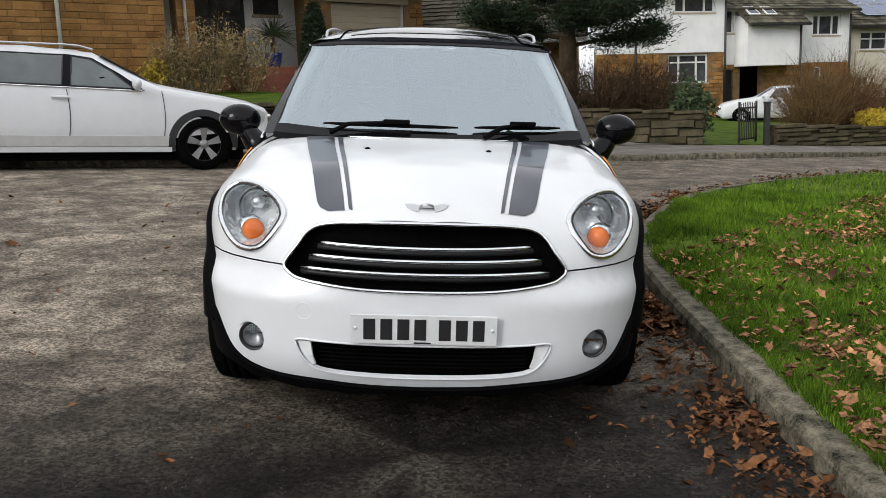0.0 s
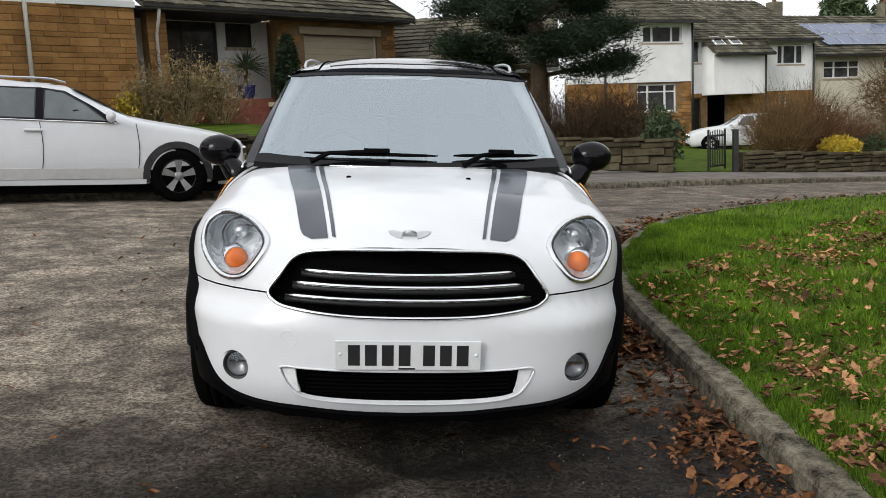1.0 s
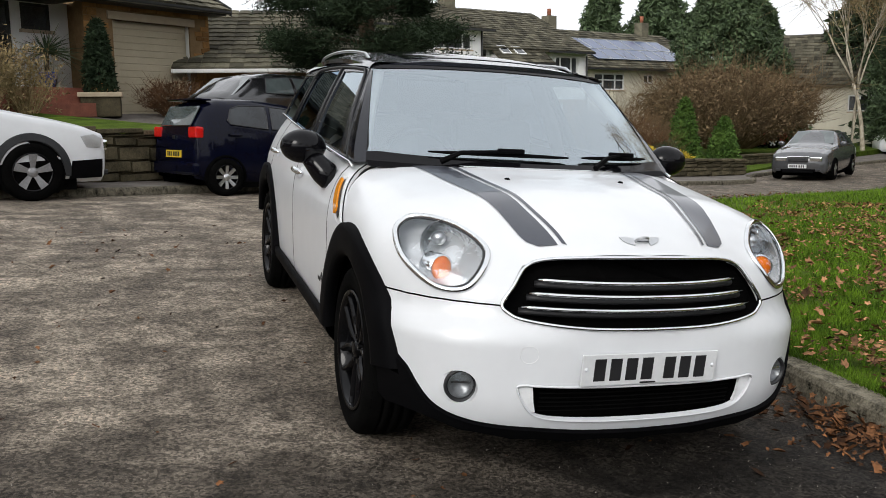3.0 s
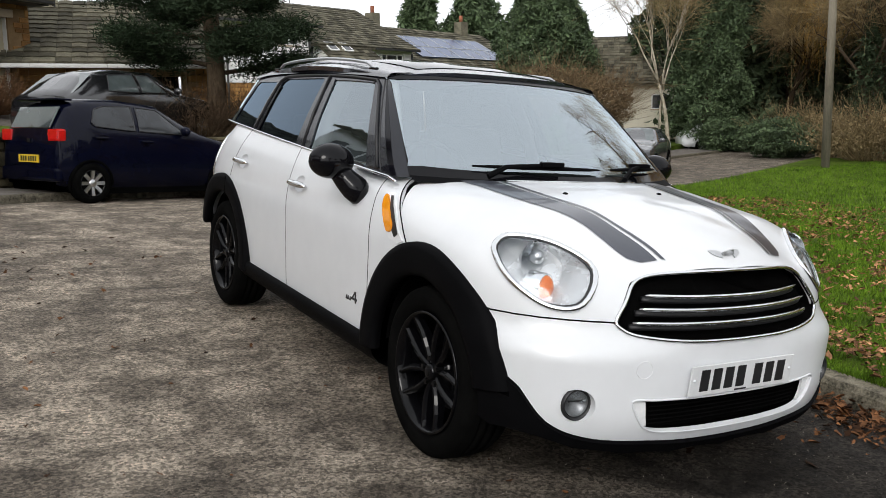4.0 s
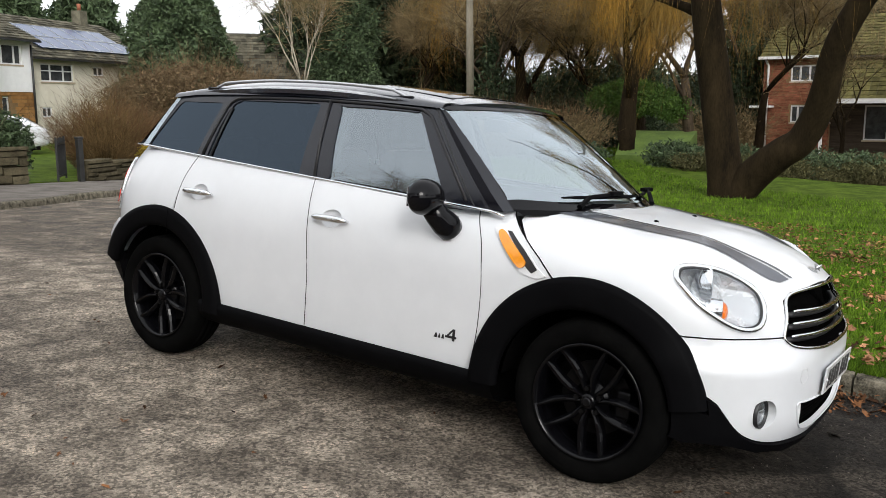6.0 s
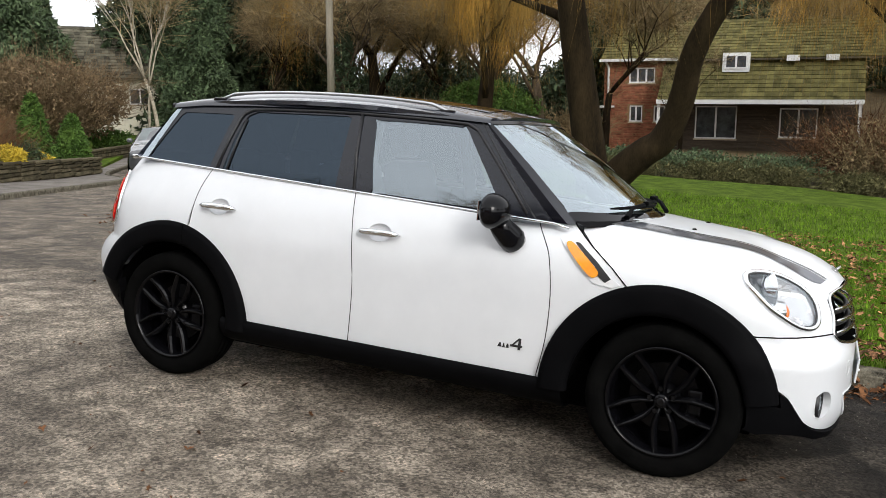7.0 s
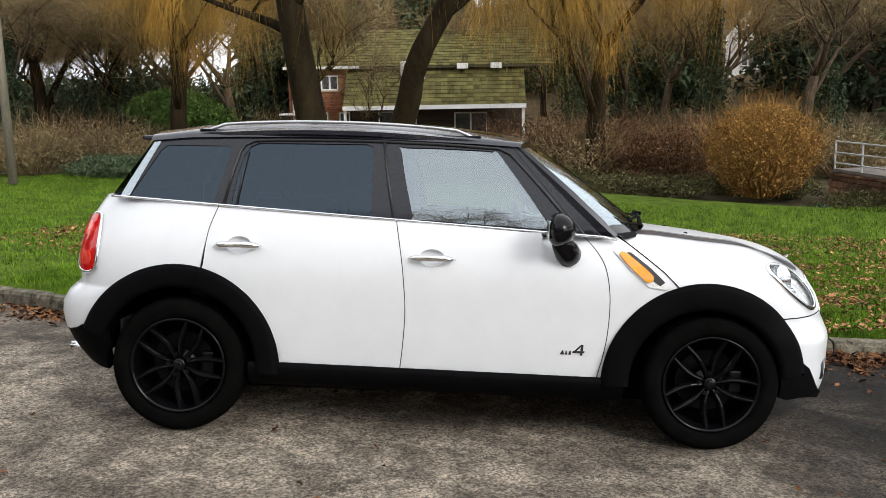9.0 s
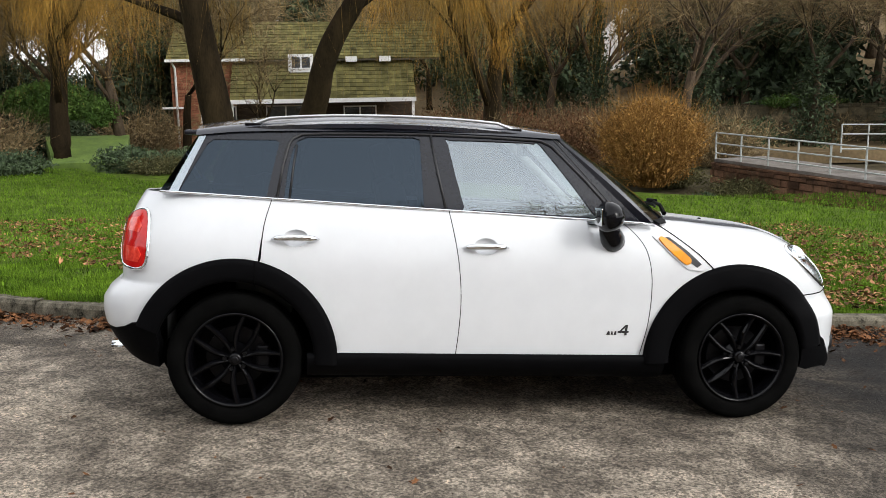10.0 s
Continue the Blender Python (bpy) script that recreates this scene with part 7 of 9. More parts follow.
def parked(name, label, m, length, width, paint, rows, wheels, r, glass, rim, clad=False, lamps=None, plate=None, handles=(), group="", spokes=5):
    """A car lofted through rows (y, underside, belt, roof, half width, roof half width) from nose to tail; glass: side panes as outlines (y, z)."""
    car = thing(name, label, "car", m, group)
    ys = [q[0] for q in rows]

    def at(y, k):
        return float(np.interp(y, ys, [q[k] for q in rows]))

    def side(y, z):
        lo, be, ro, hw, rw = (at(y, k) for k in range(1, 6))
        if z <= be:
            t = (z - lo) / max(1e-3, be - lo)
            return hw * (0.93 + 0.07 * math.sin(math.pi * min(1, max(0, t * 0.8 + 0.12))))
        t = min(1.0, (z - be) / max(1e-3, ro - be))
        a = hw * (0.93 + 0.07 * math.sin(math.pi * 0.92))
        return a + (rw - a) * t ** 1.3

    n, verts, faces = 13, [], []
    yy = np.concatenate([np.linspace(a, b, 5)[:-1] for a, b in zip(ys, ys[1:])] + [[ys[-1]]])
    for y in yy:
        lo, be, ro, hw, rw = (at(y, k) for k in range(1, 6))
        ring = [(side(y, lo) * 0.9, lo)] + [(side(y, lo + (be - lo) * t), lo + (be - lo) * t) for t in (0.12, 0.4, 0.7, 0.92, 1.0)]
        ring += [(side(y, be + (ro - be) * t), be + (ro - be) * t) for t in (0.45, 0.82)] + [(rw * 0.96, ro - 0.02), (rw * 0.85, ro + 0.008), (rw * 0.5, ro + 0.03), (0, ro + 0.036)]
        n = len(ring)
        verts += [(-x, y, z) for x, z in ring] + [(x, y, z) for x, z in ring]
    for i in range(len(yy) - 1):
        for s in (0, 1):
            for j in range(n - 1):
                a, b = i * 2 * n + s * n + j, (i + 1) * 2 * n + s * n + j
                faces.append((a, a + 1, b + 1, b) if s else (a, b, b + 1, a + 1))
    for i, rev in ((0, False), (len(yy) - 1, True)):
        ring = [i * 2 * n + j for j in range(n)] + [i * 2 * n + n + j for j in range(n - 2, -1, -1)]
        faces.append(tuple(ring[::-1] if rev else ring))
    part("body", mesh_of(verts, faces, True), paint, car)
    for s in (-1, 1):
        fn = lambda u, v, s=s: Vector((s * side(u, v), u, v))
        for loop, tint in glass:
            part("side_window", skin(fn, loop, (), 0.12, lip=0, out=0.006, flip=s < 0), tint, car)
            part("window_trim", merged([tube(on(fn, dense(loop, 0.2), 0.006), 0.01, 5, closed=True)]), M["ink"], car)
        for y in wheels:
            plain_wheel(car, s * (side(y, r) + 0.016), y, r, rim, spokes)
            # Black disc on the uncut body: the arch's shaded hollow put in as colour.
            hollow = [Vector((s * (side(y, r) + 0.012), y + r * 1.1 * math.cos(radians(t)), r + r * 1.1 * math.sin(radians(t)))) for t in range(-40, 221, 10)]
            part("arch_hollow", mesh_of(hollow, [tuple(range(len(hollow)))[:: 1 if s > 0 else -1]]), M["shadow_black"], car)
            ring = [Vector((s * (side(y + q * math.cos(radians(t)), r + q * math.sin(radians(t))) + dx), y + q * math.cos(radians(t)), r + q * math.sin(radians(t)))) for t in range(-12, 193, 9) for q, dx in ((r * 1.33 if clad else r * 1.17, 0.002), (r * 1.3 if clad else r * 1.16, 0.014), (r * 1.08, 0.022), (r * 1.05, 0.004))]
            part("wheel_arch", mesh_of(ring, [((i * 4 + j), (i * 4 + j + 1), (i * 4 + j + 5), (i * 4 + j + 4))[:: 1 if s > 0 else -1] for i in range(22) for j in range(3)]), M["clad_dark"] if clad else M["shadow_black"], car)
        for y, z in handles:
            part("door_handle", merged([tube(on(fn, [(y, z), (y + 0.1, z), (y + 0.2, z)], 0.03), 0.019, 8)]), paint, car)
        seam_y = [g[0][0][0] for g in glass]
        lo_z = at(wheels[0] + 1.0, 1) + 0.14
        if clad:
            part("sill", skin(fn, [(wheels[0] + 0.4, lo_z - 0.12), (wheels[1] - 0.4, lo_z - 0.12), (wheels[1] - 0.4, lo_z - 0.06), (wheels[0] + 0.4, lo_z - 0.06)], (), 0.3, lip=0.02, out=0.02, flip=s < 0), paint, car)
            part("lower_cladding", skin(fn, [(wheels[0] + 0.35, lo_z - 0.05), (wheels[1] - 0.35, lo_z - 0.05), (wheels[1] - 0.35, lo_z + 0.08), (wheels[0] + 0.35, lo_z + 0.08)], (), 0.3, lip=0.02, out=0.01, flip=s < 0), M["clad_grey"], car)
        arm = Vector((s * (side(wheels[0] + 0.95, at(wheels[0] + 0.95, 2)) + 0.09), wheels[0] + 0.8, at(wheels[0] + 0.95, 2) + 0.07))
        bm = bmesh.new()
        bmesh.ops.create_uvsphere(bm, u_segments=16, v_segments=10, radius=1.0, matrix=Matrix.Translation(arm) @ Matrix.Diagonal((0.1, 0.06, 0.075, 1)))
        part("door_mirror", bm, paint, car, smooth=True)
    part("floor_pan", boxed(-width * 0.44, 0.4, 0.13, width * 0.44, length - 0.4, 0.3), M["shadow_black"], car)
    return car, side, at


def front_face(car, y, zs, hw, paint_lamp, grille=True, plate=True):
    """Lamps, grille and plate on a car's nose."""
    for s in (-1, 1):
        part("headlight", boxed(s * hw * 0.62 - 0.17, y - 0.005, zs - 0.02, s * hw * 0.62 + 0.17, y + 0.12, zs + 0.11, bevel=0.03), paint_lamp, car)
        part("fog_lamp", boxed(s * hw * 0.7 - 0.07, y - 0.02, zs - 0.32, s * hw * 0.7 + 0.07, y + 0.05, zs - 0.25, bevel=0.02), M["ink"], car)
    if grille:
        part("grille", boxed(-hw * 0.36, y - 0.035, zs - 0.04, hw * 0.36, y + 0.05, zs + 0.1, bevel=0.03), M["ink"], car)
        part("grille_trim", boxed(-hw * 0.38, y - 0.04, zs + 0.1, hw * 0.38, y + 0.05, zs + 0.13, bevel=0.01), M["chrome"], car)
    if plate:
        p = part("number_plate", boxed(-0.26, y - 0.06, zs - 0.22, 0.26, y - 0.02, zs - 0.11), M["plate_white"], car)
        for k in range(7):
            x = -0.22 + 0.06 * k + (0.02 if k > 3 else 0)
            part("plate_bar", boxed(x, y - 0.064, zs - 0.2, x + 0.04, y - 0.061, zs - 0.13), M["ink"], p)
    part("bumper_intake", boxed(-hw * 0.55, y - 0.03, zs - 0.36, hw * 0.55, y + 0.1, zs - 0.25, bevel=0.02), M["dark_plastic"], car)


# White estate car with grey wheel-arch trim; nose to the right of the picture.
estate_rows = [(0.0, 0.28, 0.68, 0.72, 0.64, 0.5), (0.07, 0.23, 0.77, 0.81, 0.79, 0.64), (0.28, 0.22, 0.84, 0.88, 0.86, 0.68), (0.6, 0.22, 0.9, 0.94, 0.9, 0.71), (1.2, 0.22, 0.98, 1.03, 0.91, 0.72), (1.45, 0.22, 1.01, 1.08, 0.915, 0.7),
               (2.2, 0.22, 1.01, 1.45, 0.92, 0.56), (3.0, 0.22, 1.02, 1.51, 0.92, 0.57), (3.9, 0.22, 1.04, 1.49, 0.91, 0.55), (4.4, 0.25, 1.05, 1.36, 0.88, 0.52), (4.68, 0.3, 0.95, 1.0, 0.82, 0.55), (4.72, 0.4, 0.7, 0.75, 0.75, 0.5)]
fx, fy, head = -2.9, 8.46, 23.0
along = Vector((math.cos(radians(head)), math.sin(radians(head)), 0))
left = Vector((-along.y, along.x, 0))
org = Vector((fx, fy, 0)) + along * 0.92 + left * 0.9
estate, side_fn, at_fn = parked("estate_car", "white estate car with grey wheel-arch trim, parked across the road", Matrix.Translation((org.x, org.y, ground_z(fx, fy) - 0.054)) @ Matrix.Rotation(radians(head + 90), 4, "Z") @ Matrix.Rotation(radians(3.1), 4, "X"),
    4.72, 1.84, M["white_paint"], estate_rows, (0.92, 3.73), 0.335,
    [([(1.76, 1.02), (2.48, 1.04), (2.45, 1.405), (2.24, 1.375), (2.0, 1.23)], M["car_pane"]), ([(2.58, 1.045), (3.45, 1.06), (3.42, 1.43), (2.55, 1.415)], M["car_pane"]), ([(3.56, 1.07), (4.2, 1.1), (4.05, 1.32), (3.56, 1.39)], M["car_pane"])],
    M["rim_grey"], clad=True, handles=((2.5, 0.9), (3.35, 0.92)))
front_face(estate, -0.01, 0.62, 0.86, M["chrome"])
for s in (-1, 1):
    fn = lambda u, v, s=s: Vector((s * side_fn(u, v), u, v))
    part("window_band", skin(fn, [(1.62, 1.0), (2.5, 1.025), (3.5, 1.05), (4.27, 1.085), (4.1, 1.35), (3.5, 1.425), (2.5, 1.43), (2.22, 1.395), (1.9, 1.205)], (), 0.1, lip=0, out=0.003, flip=s < 0), M["pillar_black"], estate, "black window surround")
    part("chrome_trim", merged([tube(on(fn, [(1.66, 0.995), (2.2, 1.012), (3.0, 1.032), (3.7, 1.055), (4.25, 1.08)], 0.008), 0.009, 6)]), M["chrome"], estate)
part("windscreen", mesh_of([(-0.68, 1.42, 1.06), (0.68, 1.42, 1.06), (0.56, 2.12, 1.44), (-0.56, 2.12, 1.44)], [(0, 1, 2, 3)]), M["car_pane"], estate)
for s in (-1, 1):
    fn = lambda u, v, s=s: Vector((s * side_fn(u, v), u, v))
    for y0 in (1.42, 2.53):
        part("door_seam", merged([tube(on(fn, [(y0 - 0.03 * math.sin(math.pi * k / 14), 1.0 - 0.64 * k / 14) for k in range(15)], 0.003), 0.005, 5)]), M["ink"], estate)
    part("black_bumper", skin(fn, [(0.09, 0.28), (0.5, 0.26), (0.47, 0.47), (0.09, 0.5)], (), 0.1, lip=0.01, out=0.006, flip=s < 0), M["dark_plastic"], estate)
    part("headlamp", skin(fn, [(0.09, 0.74), (0.12, 0.63), (0.3, 0.64), (0.36, 0.76), (0.2, 0.79)], (), 0.1, lip=0.01, out=0.012, flip=s < 0), M["silver"], estate)
    part("roof_rail", merged([tube([(s * 0.55, y, 1.5 + 0.05 * min(1, 5 * (1 - abs((y - 3.2) / 1.0)))) for y in np.linspace(2.2, 4.2, 13)], 0.015, 6)]), M["silver"], estate)

# Small navy hatchback.
hatch_rows = [(0.0, 0.4, 0.6, 0.63, 0.55, 0.45), (0.1, 0.25, 0.7, 0.74, 0.7, 0.55), (0.4, 0.2, 0.84, 0.88, 0.79, 0.62), (0.9, 0.2, 0.95, 0.99, 0.805, 0.62), (1.1, 0.2, 0.97, 1.06, 0.81, 0.6),
              (1.75, 0.2, 0.99, 1.42, 0.815, 0.52), (2.4, 0.2, 1.0, 1.465, 0.815, 0.53), (3.0, 0.2, 1.02, 1.44, 0.81, 0.52), (3.25, 0.22, 1.02, 1.36, 0.79, 0.52), (3.44, 0.26, 0.95, 1.02, 0.74, 0.6), (3.47, 0.4, 0.7, 0.76, 0.7, 0.58)]
rx, ry, head = -0.66, 9.78, 23.0
along = Vector((math.cos(radians(head)), math.sin(radians(head)), 0))
left = Vector((-along.y, along.x, 0))
org = Vector((rx, ry, 0)) + along * 2.7 + left * 0.7
hatch, hs, ha = parked("small_hatchback", "navy blue small hatchback parked by the pavement", pose(org.x, org.y, ground_z(rx, ry) - 0.155, 0, 0, head + 90) @ Matrix.Rotation(radians(3.3), 4, "X") @ Matrix.Scale(0.9, 4), 3.47, 1.62, M["navy_paint"], hatch_rows, (0.66, 3.0), 0.285,
    [([(1.35, 1.0), (2.2, 1.03), (2.16, 1.38), (1.8, 1.36)], M["dim_pane"]), ([(2.28, 1.03), (2.9, 1.08), (2.95, 1.13), (2.85, 1.32), (2.7, 1.37), (2.24, 1.39)], M["dim_pane"])], M["silver"], handles=((2.0, 0.88), (2.75, 0.92)), spokes=8)
part("tail_window", boxed(-0.52, -0.01, 0.0, 0.52, 0.012, 0.34, bevel=0.01, m=pose(0, 3.45, 1.04, 27, 0, 0)), M["car_pane"], hatch, "tinted tailgate glass")
for s in (-1, 1):
    part("tail_lamp", boxed(s * 0.62 - 0.13, 3.34, 0.86, s * 0.62 + 0.14, 3.475, 1.03, bevel=0.03), M["red_lens"], hatch, "red tail lamp")
pl = part("number_plate", boxed(-0.26, 3.47, 0.56, 0.26, 3.49, 0.67), M["plate_yellow"], hatch, "yellow number plate with dark bars")
for k in range(7):
    x = -0.22 + 0.06 * k + (0.02 if k > 3 else 0)
    part("plate_bar", boxed(x, 3.489, 0.58, x + 0.04, 3.493, 0.65), M["ink"], pl)
part("spoiler", boxed(-0.5, 3.1, 1.43, 0.5, 3.36, 1.46, bevel=0.01), M["navy_paint"], hatch)
part("rear_bumper", boxed(-0.74, 3.36, 0.3, 0.74, 3.5, 0.5, bevel=0.05), M["navy_paint"], hatch)
part("tail_badge", boxed(-0.04, 3.475, 0.84, 0.04, 3.482, 0.9), M["chrome"], hatch)

# Dark saloon at the far kerb, a black estate on the drive, cars further off.
saloon_rows = [(0.0, 0.35, 0.6, 0.66, 0.6, 0.5), (0.15, 0.22, 0.74, 0.8, 0.8, 0.66), (0.6, 0.2, 0.86, 0.92, 0.86, 0.7), (1.3, 0.2, 0.96, 1.0, 0.87, 0.68), (1.5, 0.2, 0.98, 1.06, 0.87, 0.66), (2.1, 0.2, 1.0, 1.42, 0.87, 0.55), (3.0, 0.2, 1.0, 1.44, 0.87, 0.55), (3.6, 0.2, 1.0, 1.36, 0.86, 0.54), (4.3, 0.3, 0.9, 0.96, 0.8, 0.6), (4.4, 0.4, 0.7, 0.75, 0.72, 0.5)]
panes = [([(1.9, 1.02), (2.6, 1.02), (2.55, 1.36), (2.2, 1.35)], M["car_pane"]), ([(2.7, 1.02), (3.5, 1.04), (3.3, 1.34), (2.65, 1.37)], M["car_pane"])]


def saloon(name, label, x, y, z, rz, paint, lamp=None):
    car, _, _ = parked(name, label, pose(x, y, z, 0, 0, rz), 4.4, 1.74, paint, saloon_rows, (0.85, 3.4), 0.31, panes, M["silver"])
    front_face(car, -0.005, 0.6, 0.8, M["chrome"])
    part("windscreen", mesh_of([(-0.66, 1.48, 1.07), (0.66, 1.48, 1.07), (0.54, 2.06, 1.43), (-0.54, 2.06, 1.43)], [(0, 1, 2, 3)]), M["car_pane"], car)
    part("tail_window", mesh_of([(-0.54, 3.62, 1.38), (0.54, 3.62, 1.38), (0.62, 4.2, 1.0), (-0.62, 4.2, 1.0)], [(0, 3, 2, 1)][:1]), M["car_pane"], car)
    return car


saloon("grey_saloon", "dark grey saloon car parked at the far kerb", 16.6, 19.1, ground_z(16.6, 19.1), -53.5, M["dark_paint"])
saloon("black_estate", "black car parked up on the driveway", *tuple(HOUSE @ Vector((3.3, -4.2, 0)))[:2], 0.82, 128.0, M["black_paint"])
saloon("white_saloon", "white car parked before the white house", *tuple(WHITE @ Vector((-7.3, -3.0, 0)))[:2], -0.27, -104.0, M["white_paint"])
saloon("distant_car", "white car parked far along the road", 36.0, 30.0, -0.85, 60.0, M["white_paint"])
saloon("red_car", "dark red car half hidden by shrubs", 29.0, 35.0, -0.4, 70.0, M["red_paint"])
# ---- trees and shrubs ----
def pine(x, y):
    """A spreading pine: dark flat sprays on near-level boughs."""
    t = thing("pine_tree", "dark pine with level boughs above a garden wall", "tree", stand(x, y, 0.1))
    r = random.Random(12)
    pieces = [tube([(0, 0, -0.3), (0.05, 0, 2), (-0.05, 0.05, 4.5), (0, 0, 8.5)], [0.24, 0.2, 0.15, 0.05], 10)]
    tips = []
    for k in range(34):
        z = 2.1 + 6.3 * (k / 34)
        a = k * 2.4 + r.uniform(-0.3, 0.3)
        ln = (2.0 - 0.17 * max(0, z - 3.5)) * r.uniform(0.75, 1.1)
        p = [Vector((0, 0, z)), Vector((math.cos(a) * ln * 0.5, math.sin(a) * ln * 0.5, z + 0.15)), Vector((math.cos(a) * ln, math.sin(a) * ln, z + r.uniform(-0.1, 0.45)))]
        pieces.append(tube(p, [0.06, 0.04, 0.015], 5))
        for j in range(7):
            u = 0.35 + 0.65 * j / 6
            q = p[0].lerp(p[2], u)
            b = a + r.uniform(-1.2, 1.2)
            e = q + Vector((math.cos(b), math.sin(b), 0.12)) * r.uniform(0.25, 0.75)
            pieces.append(tube([q, e], [0.018, 0.008], 4))
            tips += [e, q.lerp(e, 0.55)]
        tips.append(p[2])
    part("trunk", merged(pieces, True), M["bark"], t)
    rr = np.random.RandomState(5)
    at = np.array([tuple(p) for p in tips])
    n = 300
    c = np.repeat(at, n, 0) + rr.normal(size=(len(at) * n, 3)) * (0.19, 0.19, 0.14)
    w = rr.normal(size=c.shape)
    w[:, 2] = np.abs(w[:, 2]) * 0.7
    w /= np.linalg.norm(w, axis=1)[:, None]
    part("crown", fast_mesh(*strands(c, w, 0.07 + 0.08 * rr.rand(len(c)), 0.013, 6, (0, 0, 0), 1)), M["pine_needle"], t)


pine(3.18, 17.4)
# Garden shrubs by the stone house.
H2W = lambda x, y, z: Matrix.Translation(tuple((HOUSE @ Vector((x, y, 0)))[:2]) + (z,))
for x, y, h, s_, seed in ((-3.3, -1.7, 1.2, 0.6, 3), (-4.0, -1.5, 1.4, 0.7, 8), (-4.65, -1.3, 1.1, 0.5, 14)):
    bush("twiggy_bush", "bare twiggy shrub with a few pale brown leaves", H2W(x, y, 1.5), join_arrays(twiggy(110, h, s_, 0.006, seed), leafy(1500, (s_ * 1.05, s_ * 0.9, h * 0.55), 0.042, seed + 1, 0.3)), M["pale_twig"])
bush("golden_bush", "small golden variegated shrub under the house wall", H2W(-4.98, -1.15, 1.7), leafy(520, (0.36, 0.3, 0.26), 0.05, 6, 0.3), M["yellow_leaf"])
bush("rusty_bush", "rust-brown rounded shrub before the garage", H2W(0.75, -1.1, 1.45), join_arrays(twiggy(260, 0.85, 0.75, 0.008, 9), leafy(1500, (0.75, 0.6, 0.42), 0.04, 10)), M["red_twig"])
conifer("dwarf_conifer", "dark clipped conifer on a stone planter", 1.55, 0.72, 3, H2W(-0.95, -0.75, 1.95), 6000, 0.06, 0.02, 0.42, M["pine_needle"], 0.06)
pt = thing("stone_planter", "low grey stone planter by the garage", "planter", H2W(-0.95, -0.75, 1.45))
part("planter_body", boxed(-0.4, -0.4, 0.0, 0.4, 0.4, 0.5, bevel=0.03), M["drystone"], pt)
part("planter_rim", boxed(-0.45, -0.45, 0.42, 0.45, 0.45, 0.52, bevel=0.02), M["lintel"], pt)
pot = thing("plant_pot", "glossy blue glazed pot on the porch", "pot", H2W(-1.46, 0.35, 2.09))
part("pot_body", merged([lathe([(0.0, 0.0), (0.14, 0.0), (0.19, 0.12), (0.21, 0.3), (0.23, 0.34), (0.2, 0.34), (0.18, 0.28), (0.0, 0.26)], 28, Matrix.Rotation(radians(-90), 4, "Y"))], True), M["blue_pot"], pot)
cd = thing("spiky_palm", "dark spiky palm growing in a blue pot", "plant", H2W(-1.46, 0.35, 2.36))
part("trunk", merged([tube([(0, 0, 0), (0.02, 0, 0.5)], [0.05, 0.045], 8)], True), M["bark"], cd)
rr = np.random.RandomState(4)
w = rr.normal(size=(150, 3))
w[:, 2] = np.abs(w[:, 2]) + 0.1 - 0.5 * rr.rand(150)
w /= np.linalg.norm(w, axis=1)[:, None]
part("leaf_crown", fast_mesh(*strands(np.tile((0.02, 0.0, 0.5), (150, 1)), w, 0.5 + 0.25 * rr.rand(150), 0.014, 3, (0, 0, -0.18), 3)), M["dark_leaf"], cd)

# Hedge and shrubs behind the garden walls.
for x, y, rxy, h, seed in ((1.2, 17.0, 1.0, 0.85, 1), (2.6, 17.1, 1.0, 0.9, 2), (4.0, 17.2, 0.95, 0.9, 3), (5.1, 17.3, 0.8, 0.92, 4)):
    bush("hedge_bush", "dark brown bare hedge behind a stone wall", stand(x, y, 0.35), join_arrays(twiggy(420, 1.5, rxy * 0.9, 0.008, seed), leafy(3800, (rxy, 0.6, h * 0.85), 0.035, seed + 20, 0.2)), M["hedge_twig"])
bush("ivy_bush", "dark green bush at the end of the wall", stand(5.85, 16.9, 0.1), leafy(5200, (0.5, 0.5, 0.72), 0.06, 31, 0.3), M["dark_leaf"])
shrubs = (("twiggy_bush", "bare olive-brown shrub behind the wall", 9.45, 18.7, 0.8, 1.7, "olive_twig", 41), ("rusty_bush", "dense rust-brown shrub behind the wall", 10.3, 19.8, 1.3, 1.9, "red_twig", 42), ("rusty_bush", "dense rust-brown shrub behind the wall", 11.9, 20.6, 1.2, 1.3, "red_twig", 43),
          ("twiggy_bush", "pale bare shrub behind the wall", 11.6, 22.6, 1.1, 2.0, "brown_twig", 44), ("twiggy_bush", "bare olive-brown shrub behind the wall", 10.9, 20.4, 0.9, 2.0, "olive_twig", 45), ("twiggy_bush", "bare brown shrub behind the wall", 13.6, 22.8, 1.2, 1.7, "brown_twig", 46))
for nm, lb, x, y, s, h, mat, seed in shrubs:
    bush(nm, lb, stand(x, y, 0.15), join_arrays(twiggy(420, h, s, 0.008, seed), leafy(2600, (s * 0.9, s * 0.9, h * 0.42), 0.03, seed, 0.25)), M[mat])
bush("golden_bush", "bright golden rounded shrub above the wall", stand(11.1, 18.95, 0.4), leafy(4200, (0.5, 0.45, 0.3), 0.05, 51, 0.55, lumps=0.12), M["yellow_leaf"])
bush("golden_bush", "small golden shrub above the wall", stand(13.4, 20.4, 0.4), leafy(1800, (0.33, 0.3, 0.2), 0.05, 52, 0.5), M["yellow_leaf"])
bush("green_bush", "dark green low shrub above the wall", stand(12.5, 19.9, 0.35), leafy(3000, (0.5, 0.45, 0.36), 0.05, 53), M["dark_leaf"])
